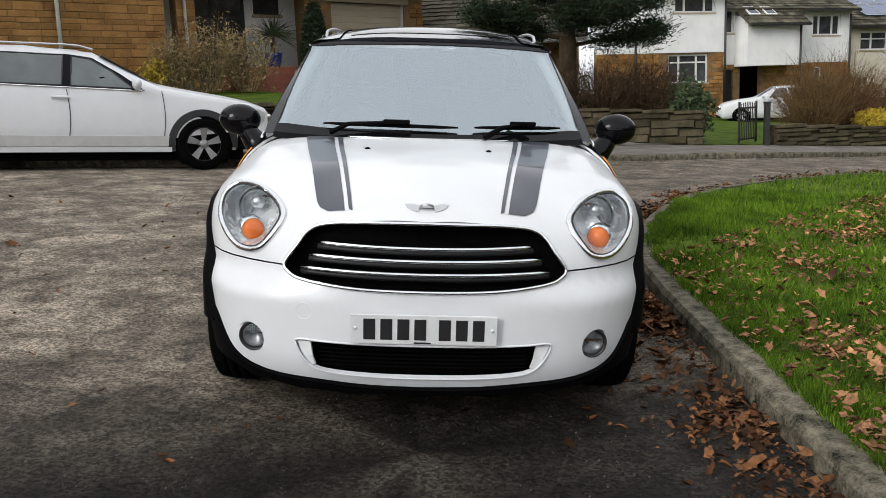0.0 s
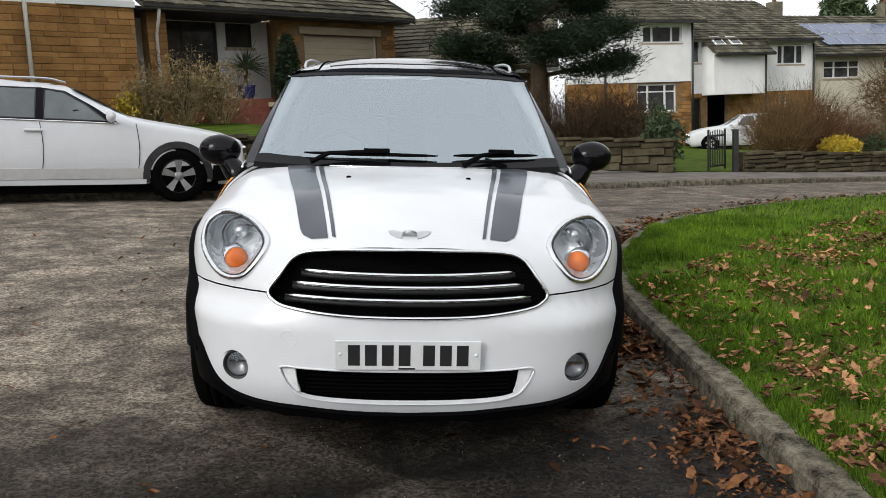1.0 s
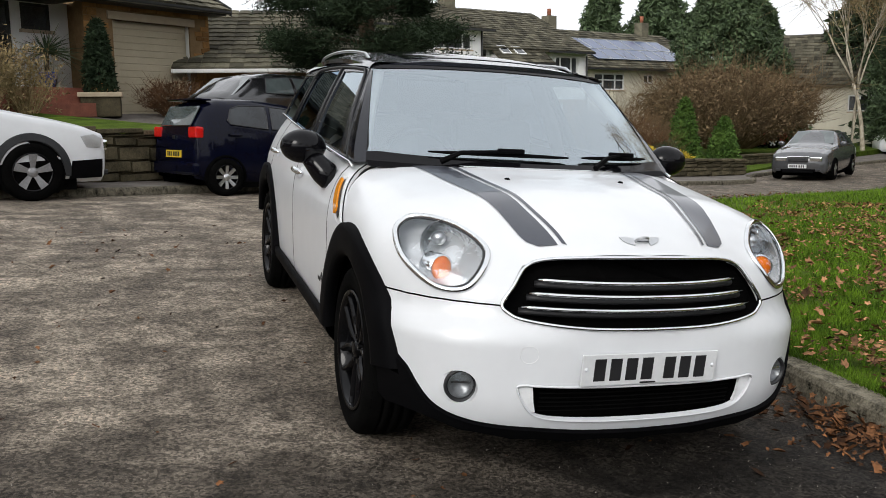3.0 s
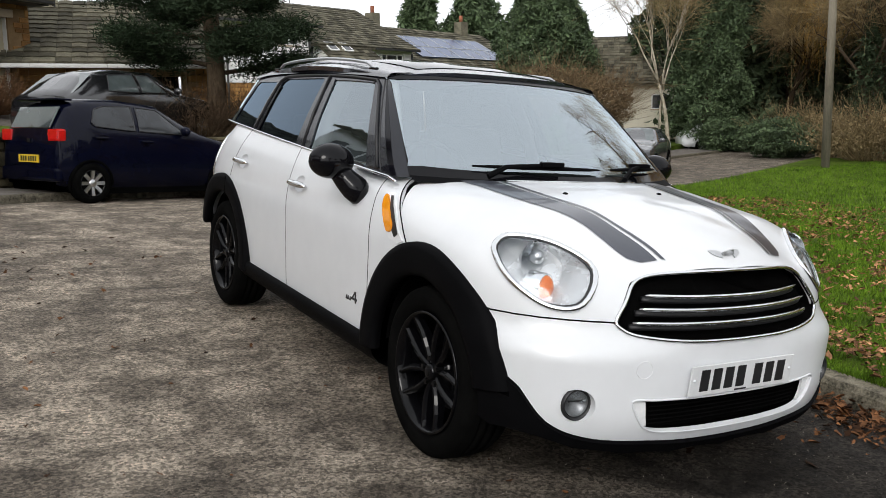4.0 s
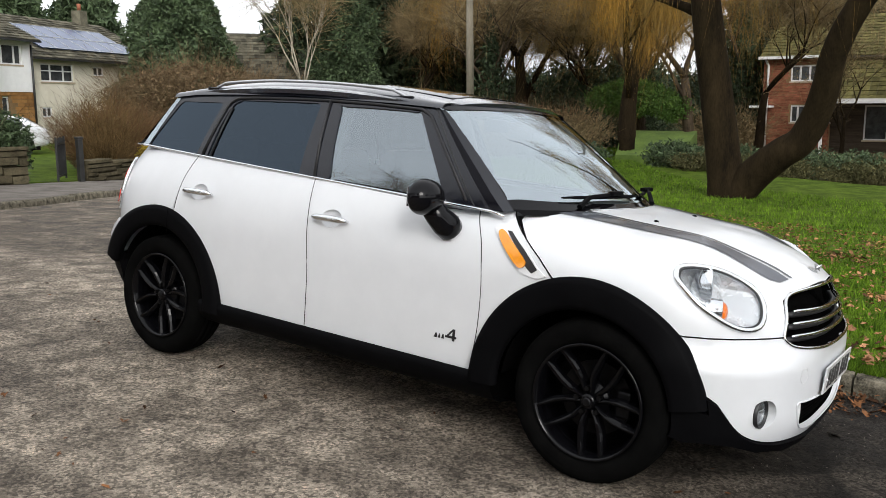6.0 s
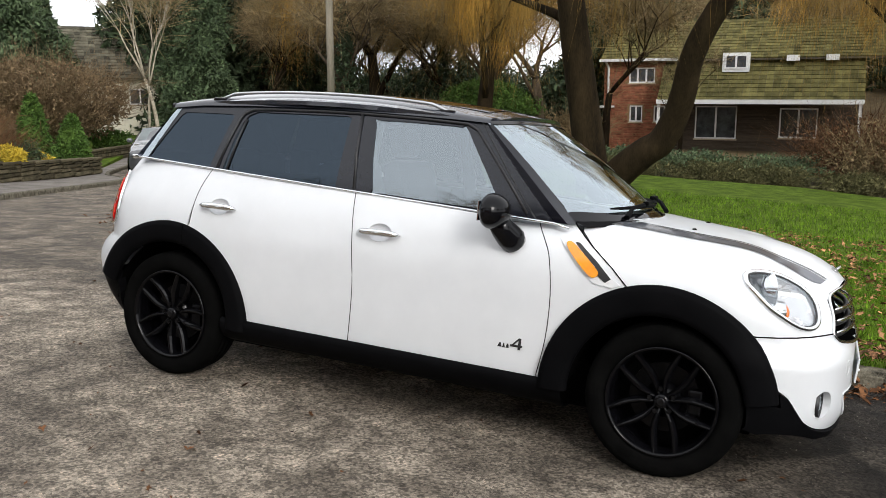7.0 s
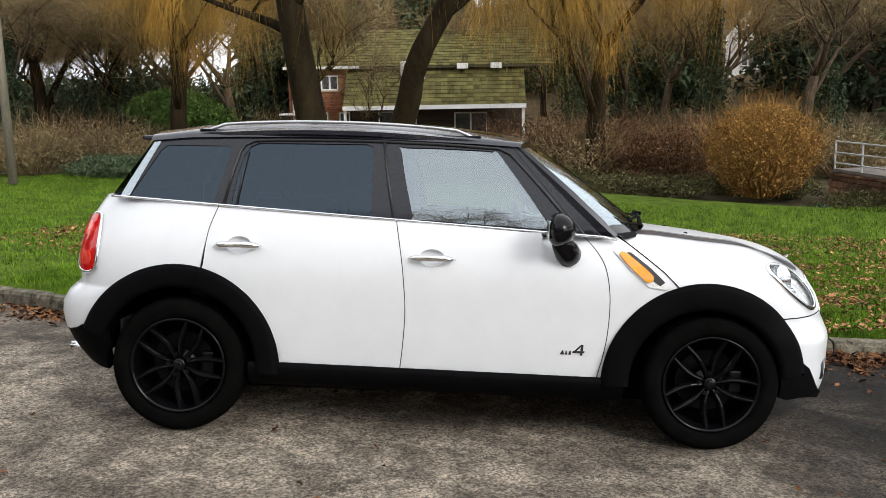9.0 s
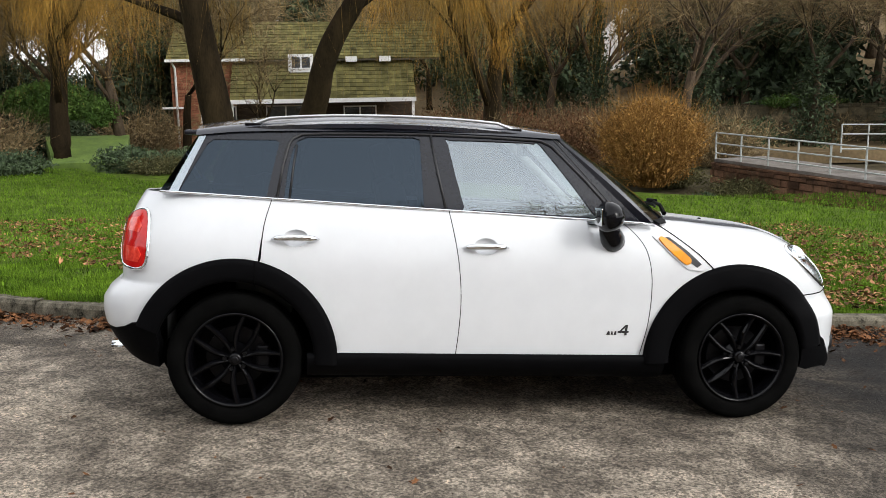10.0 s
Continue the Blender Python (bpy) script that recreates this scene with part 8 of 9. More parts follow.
conifer("dwarf_conifer", "fresh green upright conifer in a garden", 2.1, 1.15, 54, stand(14.2, 21.4, 0.3), 8000, 0.075, 0.0, 0.55, M["green_leaf"], 0.1)
conifer("dwarf_conifer", "fresh green upright conifer in a garden", 1.55, 1.2, 55, stand(15.8, 21.6, 0.3), 7000, 0.075, 0.0, 0.6, M["green_leaf"], 0.1)
domed = bush("domed_bush", "big domed brown leafless bush", stand(22.4, 30.6, 0.6), leafy(11000, (4.0, 3.6, 1.75), 0.09, 62, 0.75, lumps=0.06), M["brown_twig"])
part("branchwork", fast_mesh(*twiggy(1500, 3.6, 3.6, 0.013, 61)), M["brown_twig"], domed)
bush("garden_bush", "yellow-green shrub by a low wall", stand(25.5, 29.5, 0.1), leafy(3000, (0.9, 0.8, 0.55), 0.07, 63), M["green_leaf"])
conifer("big_conifer", "tall broad dark evergreen behind the gardens", 10.5, 7.5, 71, stand(27.5, 38.0), 52000, 0.145, 0.02, 0.6, M["dark_leaf"], 0.16)
conifer("big_conifer", "tall broad dark evergreen behind the gardens", 9.0, 6.0, 72, stand(32.0, 41.5), 42000, 0.145, 0.02, 0.62, M["dark_leaf"], 0.16)
conifer("far_conifer", "distant dark evergreen above the roofs", 13.0, 4.2, 73, pose(33.0, 62.0, 0), 16000, 0.28, 0.1, 0.5, M["dark_leaf"], 0.25)
conifer("far_conifer", "distant dark evergreen above the roofs", 11.5, 7.0, 74, pose(38.5, 62.5, 0), 18000, 0.28, 0.2, 0.45, M["dark_leaf"], 0.3)
conifer("tall_conifer", "tall ragged dark conifer by the road", 13.0, 4.2, 75, stand(33.5, 31.5), 56000, 0.125, 0.06, 0.55, M["dark_leaf"], 0.2)
bare_tree("birch_tree", "slender pale birch beside the road", 9.5, 0.12, 76, stand(30.5, 31.2), M["birch_bark"], M["pale_twig"], twigs=6, clear=0.4, spread=0.2)
bare_tree("birch_tree", "slender pale birch beside the road", 8.5, 0.1, 77, stand(30.2, 31.6), M["birch_bark"], M["pale_twig"], lean=(-0.12, 0.05), twigs=6, clear=0.4, spread=0.2)

# The willows on the lawn's edge: an upright stem and a leaning one.
def stem_tree(name, label, path, radii, forks, seed, n, drop):
    """A willow with a stem along a path, forks from its upper part, and hanging twigs."""
    t = thing(name, label, "tree")
    line = smooth_loop(path, 5, closed=False)
    pieces = [tube(line, [float(v) for v in np.interp(np.linspace(0, 1, len(line)), np.linspace(0, 1, len(radii)), radii)], 14)]
    rr, tips = random.Random(seed), []
    for u, way, length, rad in forks:
        p = Vector(line[int(u * (len(line) - 1))])
        d = Vector(way).normalized()
        pts = [p]
        for k in range(5):
            d = (d + Vector((rr.uniform(-0.25, 0.25), rr.uniform(-0.25, 0.25), rr.uniform(-0.1, 0.12)))).normalized()
            pts.append(pts[-1] + d * length / 5)
        pieces.append(tube(pts, [rad * (1 - 0.16 * k) for k in range(6)], 8))
        for q in pts[2:]:
            for _ in range(3):
                e = q + Vector((rr.uniform(-1, 1), rr.uniform(-1, 1), rr.uniform(-0.1, 0.7))) * rr.uniform(0.6, 1.5)
                pieces.append(tube([q, q.lerp(e, 0.5) + Vector((0, 0, 0.12)), e], [rad * 0.3, rad * 0.2, rad * 0.08], 5))
                tips.append(e)
    part("trunk", merged(pieces, True), M["moss_bark"], t)
    part("crown", fast_mesh(*curtain(np.array([tuple(p) for p in tips]), n, drop, seed, 2.0)), M["willow_haze"], t)
    return t


w1 = stem_tree("willow_tree", "old upright willow with dark trunk and hanging twigs", [(17.05, 5.55, -1.0), (17.0, 5.62, -0.1), (17.0, 5.84, 1.37), (16.9, 6.05, 2.8), (16.8, 6.21, 4.06), (16.75, 6.5, 6.5)], [0.48, 0.41, 0.38, 0.36, 0.33, 0.24],
               [(0.72, (0.5, 1, 0.5), 3.6, 0.14), (0.8, (-0.3, -1, 0.6), 3.2, 0.13), (0.9, (1, 0.2, 0.8), 3.4, 0.12), (1.0, (0.2, 0.7, 1), 3.5, 0.15), (1.0, (-0.5, -0.3, 1), 3.2, 0.14), (1.0, (0.3, -0.6, 1.6), 6.5, 0.16), (1.0, (-0.6, 0.2, 1.5), 6.0, 0.15)], 81, 4200, 3.6)
lean = stem_tree("leaning_willow", "dark willow trunk leaning and curving up over the lawn", [(17.1, 5.7, -1.0), (17.0, 5.0, -0.15), (16.8, 4.32, 0.43), (16.75, 3.92, 0.7), (16.6, 3.6, 1.25), (16.35, 3.38, 1.85), (16.1, 3.24, 2.44), (15.9, 3.0, 3.02), (15.75, 2.7, 3.53), (15.6, 2.42, 4.0), (15.5, 1.95, 5.4), (15.5, 1.6, 7.0)], [0.44, 0.39, 0.35, 0.33, 0.31, 0.29, 0.27, 0.26, 0.245, 0.23, 0.18, 0.13],
                 [(0.78, (0.4, -1, 0.7), 3.2, 0.12), (0.88, (0.6, 0.8, 0.8), 2.8, 0.1), (1.0, (0.3, -0.8, 0.9), 3.4, 0.1), (1.0, (0.8, 0.2, 0.6), 3.0, 0.1), (1.0, (-0.7, -0.2, 1.3), 6.0, 0.1)], 82, 3800, 3.6)
w2 = willow("willow_tree", "old willow with golden hanging twigs", 12.0, 0.42, 83, stand(26.5, -2.6), 15000, 4.8, clear=0.42)
tagged(w2, group="willows beyond the lawn")
copy_thing(w2, stand(30.0, 13.5, 0, 70))
copy_thing(w2, stand(37.0, 22.5, 0, 200))

# Round ochre bush beside the footbridge.
ochre = bush("round_bush", "large rounded ochre-brown leafless bush on the lawn", stand(22.3, -7.0, 0.05), leafy(12000, (1.8, 1.75, 1.45), 0.05, 92, 0.55, lumps=0.05), M["ochre_twig"])
part("branchwork", fast_mesh(*twiggy(1300, 2.8, 1.35, 0.009, 91, 0.1)), M["ochre_twig"], ochre)
bush("low_bush", "low dark green bramble on the stream bank", pose(20.6, -8.2, bank_z(20.6, -8.2)), leafy(2600, (0.9, 0.6, 0.34), 0.06, 93), M["dark_leaf"])

# The wood beyond: a few kinds of bare tree, ivy-dark trunks, thickets.
rnd = random.Random(3)
kinds = [bare_tree("woodland_tree", "bare grey-brown woodland tree", 13.0, 0.3, 101, stand(36.0, 24.0), twigs=17),
         bare_tree("woodland_tree", "bare woodland tree with ivy on its trunk", 12.0, 0.26, 102, stand(38.0, 19.0), twigs=16, ivy=3600),
         bare_tree("woodland_tree", "bare grey-brown woodland tree", 11.0, 0.24, 103, stand(35.0, 28.0), M["moss_bark"], M["wood_twig"], twigs=20),
         bare_tree("woodland_tree", "bare woodland tree with ivy on its trunk", 14.0, 0.34, 104, stand(39.0, -10.0), twigs=16, ivy=4600)]
spots = [(34, 12), (37, 15.5), (41, 22), (44, 27), (39, 31), (33.5, 21.5), (36, 9.5), (38, -4), (31.5, -10.4), (45, 20.3), (38, 17.5), (35, -14), (40, -18), (35, -20), (46, -22), (39, -26), (44, -29), (33, -24), (37, -31), (48, -8), (52, 27), (48, 33), (54, -4), (55, -25), (52, -33), (60, 5), (66, -8), (72, 2), (70, 28), (74, -16), (60, 33), (61, -30), (46, -36), (31, -28), (28, -30), (44, -3.5), (41.5, -7.5), (48, 1), (50.5, 7), (47, 13.5), (34.5, 15), (42, 36), (47, 41), (58, 42)]
for k in kinds:
    tagged(k, group="bare trees of the wood")
for i, (x, y) in enumerate(spots):
    k = kinds[i % 4]
    copy_thing(k, pose(x + rnd.uniform(-1, 1), y + rnd.uniform(-1, 1), far_z(x, y) - 0.1, 0, 0, rnd.uniform(0, 360)))
ev = conifer("dark_evergreen", "tall dark evergreen in the wood", 12.0, 6.5, 111, pose(48, -21.5, far_z(48, -21.5)), 12000, 0.31, 0.0, 0.5, M["shaded_leaf"], 0.3)
tagged(ev, group="evergreens of the wood")
for x, y in ((42, 30.5), (41, -22), (50, -26), (44, -33), (56, -20), (60, -12), (52, -10), (37, 33), (50, 36), (63, -4), (66, 8), (66, 18), (58, 48), (70, -24), (34, -33), (27, -36), (39, 39.5), (53, 4), (43.5, 33), (50, 13), (52, 10)):
    copy_thing(ev, pose(x, y, far_z(x, y) - 0.1, 0, 0, rnd.uniform(0, 360)))
thick = bush("thicket", "brown tangled thicket at the wood's edge", stand(38.0, 12.0), leafy(3800, (2.3, 1.9, 1.0), 0.08, 122, 0.2), M["wood_twig"])
part("branchwork", fast_mesh(*twiggy(260, 2.4, 2.2, 0.012, 121)), M["wood_twig"], thick)
dark = bush("evergreen_bush", "dark green evergreen bush at the wood's edge", stand(40.0, 16.5), leafy(9000, (2.0, 1.6, 0.85), 0.1, 123, 0.45), M["dark_leaf"])
rust = bush("rusty_thicket", "red-brown leafless thicket at the wood's edge", stand(27.5, -3.5), leafy(3600, (2.2, 1.8, 1.1), 0.08, 125, 0.2), M["red_twig"])
part("branchwork", fast_mesh(*twiggy(260, 2.6, 2.1, 0.011, 124)), M["red_twig"], rust)
for kind in (thick, dark, rust):
    tagged(kind, group="thickets at the wood's edge")
for kind, list_ in ((thick, ((27.0, -1.8), (28.5, -6.0), (30.6, 16.6), (32.0, 22.5), (34, 26), (29, 19), (35, -9), (37, -21), (42.5, 20.5), (31, -13))),
                    (dark, ((30, 24), (33, 29.5), (36, 27.5), (36, -16.5), (40, -20), (34, -27), (41, -28), (45, -25), (39, -35), (47, -21))),
                    (rust, ((26.6, -5.2), (28.0, -0.4), (30.0, -8.0), (32, 18.5), (31.5, -3.0), (38.5, -9.0)))):
    for x, y in list_:
        copy_thing(kind, stand(x, y, 0, rnd.uniform(0, 360)))
bramble = bush("bramble", "dark tangled bramble on the bank beyond the lawn", stand(25.8, 9.0, -0.1), join_arrays(twiggy(160, 0.9, 1.1, 0.008, 151), leafy(3200, (1.3, 1.1, 0.4), 0.06, 152, 0.2)), M["bramble"])
tagged(bramble, group="brambles on the bank")
for x, y in ((25.0, 6.4), (24.9, 4.0), (25.0, 1.8), (24.2, -0.5), (23.6, -2.8), (23.2, -4.6), (23.6, -8.2), (22.0, -9.4), (26.4, 8.0), (26.5, 3.0), (26.3, -1.6), (22.8, -10.4), (24.9, -7.0)):
    copy_thing(bramble, pose(x, y, bank_z(x, y) - 0.03, 0, 0, rnd.uniform(0, 360)))
bush("clipped_hedge", "bright green clipped hedge in a garden beyond the lawn", pose(33.4, 14.9, 0.95, 0, 0, 15), leafy(8000, (0.8, 2.0, 0.82), 0.09, 131, 0.6, lumps=0.05), M["green_leaf"])
bush("golden_bush", "yellow-green rounded shrub beside a clipped hedge", pose(33.2, 12.9, 0.75), leafy(2600, (0.6, 0.75, 0.55), 0.08, 132, 0.5), M["green_leaf"])
bush("low_bush", "low glossy dark green shrub at the lawn's edge", stand(26.8, 10.4), leafy(3400, (0.9, 1.1, 0.5), 0.08, 133, 0.4), M["dark_leaf"])
bush("ivy_clump", "dark green ivy hanging over a wall's coping", pose(36.55, -19.6, 0.9), leafy(2600, (0.4, 2.2, 0.3), 0.08, 136, 0.3, lumps=0.3), M["green_leaf"])
verge = bush("low_bush", "low dark green evergreen shrub along the lawn's edge", stand(26.4, 4.4), leafy(5200, (1.5, 1.3, 0.42), 0.07, 134, 0.35, lumps=0.3), M["dark_leaf"])
tagged(verge, group="shrubs along the lawn's edge")
for x, y in ((26.8, 1.9), (27.6, 6.6), (26.9, 14.4), (28.0, 15.8), (27.4, 8.6)):
    copy_thing(verge, stand(x, y, 0, rnd.uniform(0, 360)))
backing = bush("evergreen_thicket", "tall dark mass of evergreen shrubs in the wood", pose(52, 17, far_z(52, 17)), leafy(8000, (3.6, 3.2, 2.2), 0.18, 135, 0.4, lumps=0.3), M["shaded_leaf"])
tagged(backing, group="evergreen shrubs in the wood")
for x, y in ((47, 22), (54, 24), (49, 29), (57, 30), (54, 37), (60, 18), (46, 35), (57, 12), (63, 26), (62, 36), (44, 20), (40, 19.5)):
    copy_thing(backing, pose(x, y, far_z(x, y) - 0.1, 0, 0, rnd.uniform(0, 360)))
terrace = part("garden_terrace", sheet([(29.0, 11.0), (29.0, 13.6), (33.4, 15.2), (33.4, 11.8)], lambda x, y: -0.55 + 0.19 * (x - 28.6), 0.8, drop=0.8), M["bright_grass"])
tagged(terrace, "small sloping garden lawn beyond the trees", "lawn", kind="structure")
small = bare_tree("small_tree", "small bare fruit tree before the brick house", 4.6, 0.12, 141, stand(34.5, 6.3), M["moss_bark"], M["wood_twig"], twigs=5, clear=0.42, spread=0.5, twig_len=0.7)
# Trees across the road behind the camera, seen only in the car's glass.
for x, y, rz in ((-12, -3.5, 10), (-12.5, 2.5, 80), (-12, 8.5, 200), (-16, 13, 90), (-6, -17, 40), (3, -21, 300), (-19, -12, 150), (11, -19, 20)):
    copy_thing(kinds[abs(int(x)) % 2 * 2], pose(x, y, ground_z(x, y) - 0.1, 0, 0, rz))
# ---- pole, footbridge, gate ----
pole = thing("utility_pole", "weathered wooden pole on the lawn", "pole", stand(24.12, 17.34, 0.05))
part("shaft", merged([tube([(0, 0, -0.4), (-0.04, 0, 4), (-0.1, 0, 9.5)], [0.15, 0.135, 0.11], 14)], True), M["pole_wood"], pole)
part("pole_cap", merged([tube([(-0.1, 0, 9.48), (-0.1, 0, 9.56)], [0.12, 0.1], 12)]), M["iron"], pole)


def footbridge():
    b = thing("footbridge", "stone footbridge with a pale tubular railing", "bridge")
    p0, p2 = Vector((25.2, -10.35, -0.62)), Vector((13.5, -13.4, -0.98))
    side = Vector((-0.26, 1, 0)).normalized()
    deck = mesh_of([p0 - side * 2.2, p0, p2, p2 - side * 2.2, p0 - side * 2.2 - Vector((0, 0, 0.1)), p0 - Vector((0, 0, 0.1)), p2 - Vector((0, 0, 0.1)), p2 - side * 2.2 - Vector((0, 0, 0.1))], [(0, 1, 2, 3), (1, 5, 6, 2), (0, 3, 7, 4), (0, 4, 5, 1), (3, 2, 6, 7)])
    part("deck", deck, M["pavement"], b)
    railing(b, p0 - side * 0.06, p2 - side * 0.06, 9, (0.92, 0.55, 0.2))
    return b


def railing(owner, a, c, n, heights):
    """Upright posts and tubular rails from a to c."""
    for k in range(n + 1):
        q = a.lerp(c, k / n)
        part("rail_post", merged([tube([q - Vector((0, 0, 0.05)), q + Vector((0, 0, heights[0]))], 0.032, 8)]), M["rail_white"], owner)
    for h in heights:
        part("rail", merged([tube([a + Vector((0, 0, h)), c + Vector((0, 0, h))], 0.026, 8)]), M["rail_white"], owner)


footbridge()
far_rail = thing("path_railing", "pale tubular railing beside the path beyond the bridge", "railing")
railing(far_rail, Vector((29.7, -17.8, -0.82)), Vector((29.2, -24.6, -0.95)), 6, (1.12, 0.72, 0.1))


def iron_gate(m):
    g = thing("iron_gate", "black wrought-iron garden gate standing open", "gate", m)
    bm = bmesh.new()
    box(bm, 0, -0.015, 0.08, 1.0, 0.015, 0.12)
    box(bm, 0, -0.015, 0.78, 1.0, 0.015, 0.82)
    box(bm, 0, -0.02, 0, 0.04, 0.02, 0.95)
    box(bm, 0.96, -0.02, 0, 1.0, 0.02, 0.95)
    part("gate_frame", bm, M["iron"], g)
    for k in range(1, 9):
        x = 0.04 + k * 0.102
        part("bar", merged([tube([(x, 0, 0.08), (x, 0, 0.88 + 0.06 * math.sin(k * math.pi / 9))], 0.011, 6)]), M["iron"], g)
    return g


iron_gate(stand(7.0, 16.9, 0.12, 48))
gp = thing("gate_post", "dark weathered wooden gate post", "post", stand(7.75, 17.2, 0.1))
part("post", boxed(-0.06, -0.06, -0.1, 0.06, 0.06, 0.95, bevel=0.015), M["gutter"], gp)
part("post_top", boxed(-0.075, -0.075, 0.95, 0.075, 0.075, 1.0, bevel=0.015), M["gutter"], gp)

# ---- litter: fallen leaves, grass, grit ----
r = np.random.RandomState(20)


def curled_leaves(xyz, size, rs):
    """Dead oak leaves: a lobed outline round a raised midrib, each one curled and torn differently."""
    n, k = len(xyz), 10
    a = rs.rand(n) * 2 * math.pi
    s = size * (0.62 + 0.7 * rs.rand(n))
    u = np.stack([np.cos(a), np.sin(a), rs.normal(size=n) * 0.35], 1) * s[:, None]
    v = np.stack([-np.sin(a), np.cos(a), rs.normal(size=n) * 0.35], 1) * (s * (0.5 + 0.3 * rs.rand(n)))[:, None]
    t = np.arange(k) * 2 * math.pi / k
    r_ = np.where(np.arange(k) % 2, 0.58, 0.98)[None] + rs.normal(size=(n, k)) * 0.14
    curl = (0.5 * rs.rand(n, 1) * np.abs(np.sin(t))[None] + 0.12 * rs.rand(n, k)) * s[:, None]
    rim = xyz[:, None] + u[:, None] * (r_ * np.cos(t))[..., None] + v[:, None] * (r_ * np.sin(t))[..., None]
    rim[..., 2] += curl
    p = np.concatenate([xyz[:, None], rim], 1).reshape(-1, 3)
    f = np.array([(0, 1 + i, 1 + (i + 1) % k) for i in range(k)])
    return p, (np.arange(n)[:, None, None] * (k + 1) + f[None]).reshape(-1, 3)


kl = np.array(kerb_line)
seg = np.cumsum(np.r_[0, np.hypot(*np.diff(kl, axis=0).T)])


def along_kerb(n, lo, hi, off, rs, clump=0.0):
    s = lo + (hi - lo) * rs.rand(n)
    if clump:
        s += clump * np.sin(s * 2.3) + 0.4 * clump * np.sin(s * 7.1)
    x, y = np.interp(s, seg, kl[:, 0]), np.interp(s, seg, kl[:, 1])
    x2, y2 = np.interp(s + 0.05, seg, kl[:, 0]), np.interp(s + 0.05, seg, kl[:, 1])
    t = np.stack([x2 - x, y2 - y], 1)
    t /= np.linalg.norm(t, axis=1)[:, None]
    return x - t[:, 1] * off, y + t[:, 0] * off


gz = np.vectorize(ground_z)
x, y = along_kerb(9500, 12.5, 27.0, np.abs(r.normal(size=9500)) * 0.2 + 0.02, r, 0.3)
drift = np.stack([x, y, gz(x, y) + 0.008 + 0.05 * r.rand(len(x)) * np.exp(-((x - 1.35) / 0.2) ** 2)], 1)
x, y = along_kerb(1500, 26.0, 36.0, np.abs(r.normal(size=1500)) * 0.35 + 0.03, r, 0.3)
drift2 = np.stack([x, y, gz(x, y) + 0.01 + 0.03 * r.rand(len(x))], 1)
lv = part("leaf_drift", fast_mesh(*curled_leaves(np.concatenate([drift, drift2]), np.concatenate([0.011 + 0.027 * r.rand(len(drift)) ** 2, np.full(len(drift2), 0.036)]), r)), M["fallen_leaf"])
tagged(lv, "drift of dead brown oak leaves along the kerb", "leaves", kind="stuff")
n = 90000
x, y = 1.5 + 9.5 * r.rand(n) ** 1.5, -6 + 15 * r.rand(n)
def litter(x, y):
    """Where leaves have gathered on the lawn, -1 to 1.6."""
    return np.sin(x * 3.1 + 1.9 * np.sin(y * 1.3)) * np.sin(y * 3.7 + 1.4 * np.sin(x * 2.2)) + 0.6 * np.sin(x * 9.0 + 3 * np.sin(y * 4)) * np.sin(y * 8.0 + x * 3)


patch = litter(x, y)
keep = (r.rand(n) < 0.13 + 0.75 * np.clip(patch, 0, 1) ** 1.2) & (y < 2.6 + 1.1 * (x - 1.6))
x, y = x[keep], y[keep]
ll = part("lawn_leaves", fast_mesh(*curled_leaves(np.stack([x, y, gz(x, y) + 0.16 + 0.055 * r.rand(len(x))], 1), 0.011 + 0.025 * r.rand(len(x)) ** 1.6, r)), M["lawn_leaf"])
tagged(ll, "brown leaves scattered over the lawn", "leaves", kind="stuff")
n = 420
x, y = -4.5 + 5.9 * r.rand(n), -2.5 + 9 * r.rand(n)
rl = part("road_leaves", fast_mesh(*curled_leaves(np.stack([x, y, gz(x, y) + 0.006], 1), 0.008 + 0.03 * r.rand(n) ** 3, r)), M["fallen_leaf"])
tagged(rl, "single brown leaves and scraps on the road", "leaves", kind="stuff")
n = 26000
x, y = -6 + 7.4 * r.rand(n), -3.2 + 12 * r.rand(n)
gv, gf = shards(np.stack([x, y, gz(x, y) + 0.001], 1), 0.0045, r)
gr = part("road_grit", fast_mesh(gv, gf), M["grit"])
tagged(gr, "loose pale grit on the worn asphalt", "grit", kind="stuff")


def blades(n, x, y, h, rs, w=0.0032):
    c = np.stack([x, y, gz(x, y) + 0.1], 1)
    way = np.stack([rs.normal(size=n) * 0.45, rs.normal(size=n) * 0.45, np.ones(n)], 1)
    way /= np.linalg.norm(way, axis=1)[:, None]
    side = np.stack([rs.normal(size=n), rs.normal(size=n), np.zeros(n)], 1)
    side *= w / np.linalg.norm(side, axis=1)[:, None]
    tip = c + way * (h * (0.5 + 0.8 * rs.rand(n)))[:, None]
    return np.stack([c - side, c + side, tip], 1).reshape(-1, 3), np.arange(3 * n).reshape(-1, 3)


edge_x = lambda yy: np.interp(yy, kl[:, 1], kl[:, 0])
n = 300000
y = -4.5 + 11 * r.rand(n)
x = edge_x(y) + 0.13 + 6.5 * r.rand(n) ** 1.6
bare = r.rand(n) > 0.85 * np.clip(litter(x, y) * 1.5, 0, 1)
x, y = x[bare], y[bare]
n = len(x)
tuft = np.sin(x * 6.1 + 2 * np.sin(y * 3)) * np.sin(y * 5.3 + x * 2)
v1 = blades(n, x, y, 0.055 + 0.03 * tuft, r)
n = 110000
y = -12 + 30 * r.rand(n)
x = edge_x(np.clip(y, -12, 18)) + 0.3 + 17 * r.rand(n)
v2 = blades(n, x, y, 0.085, r, 0.009)
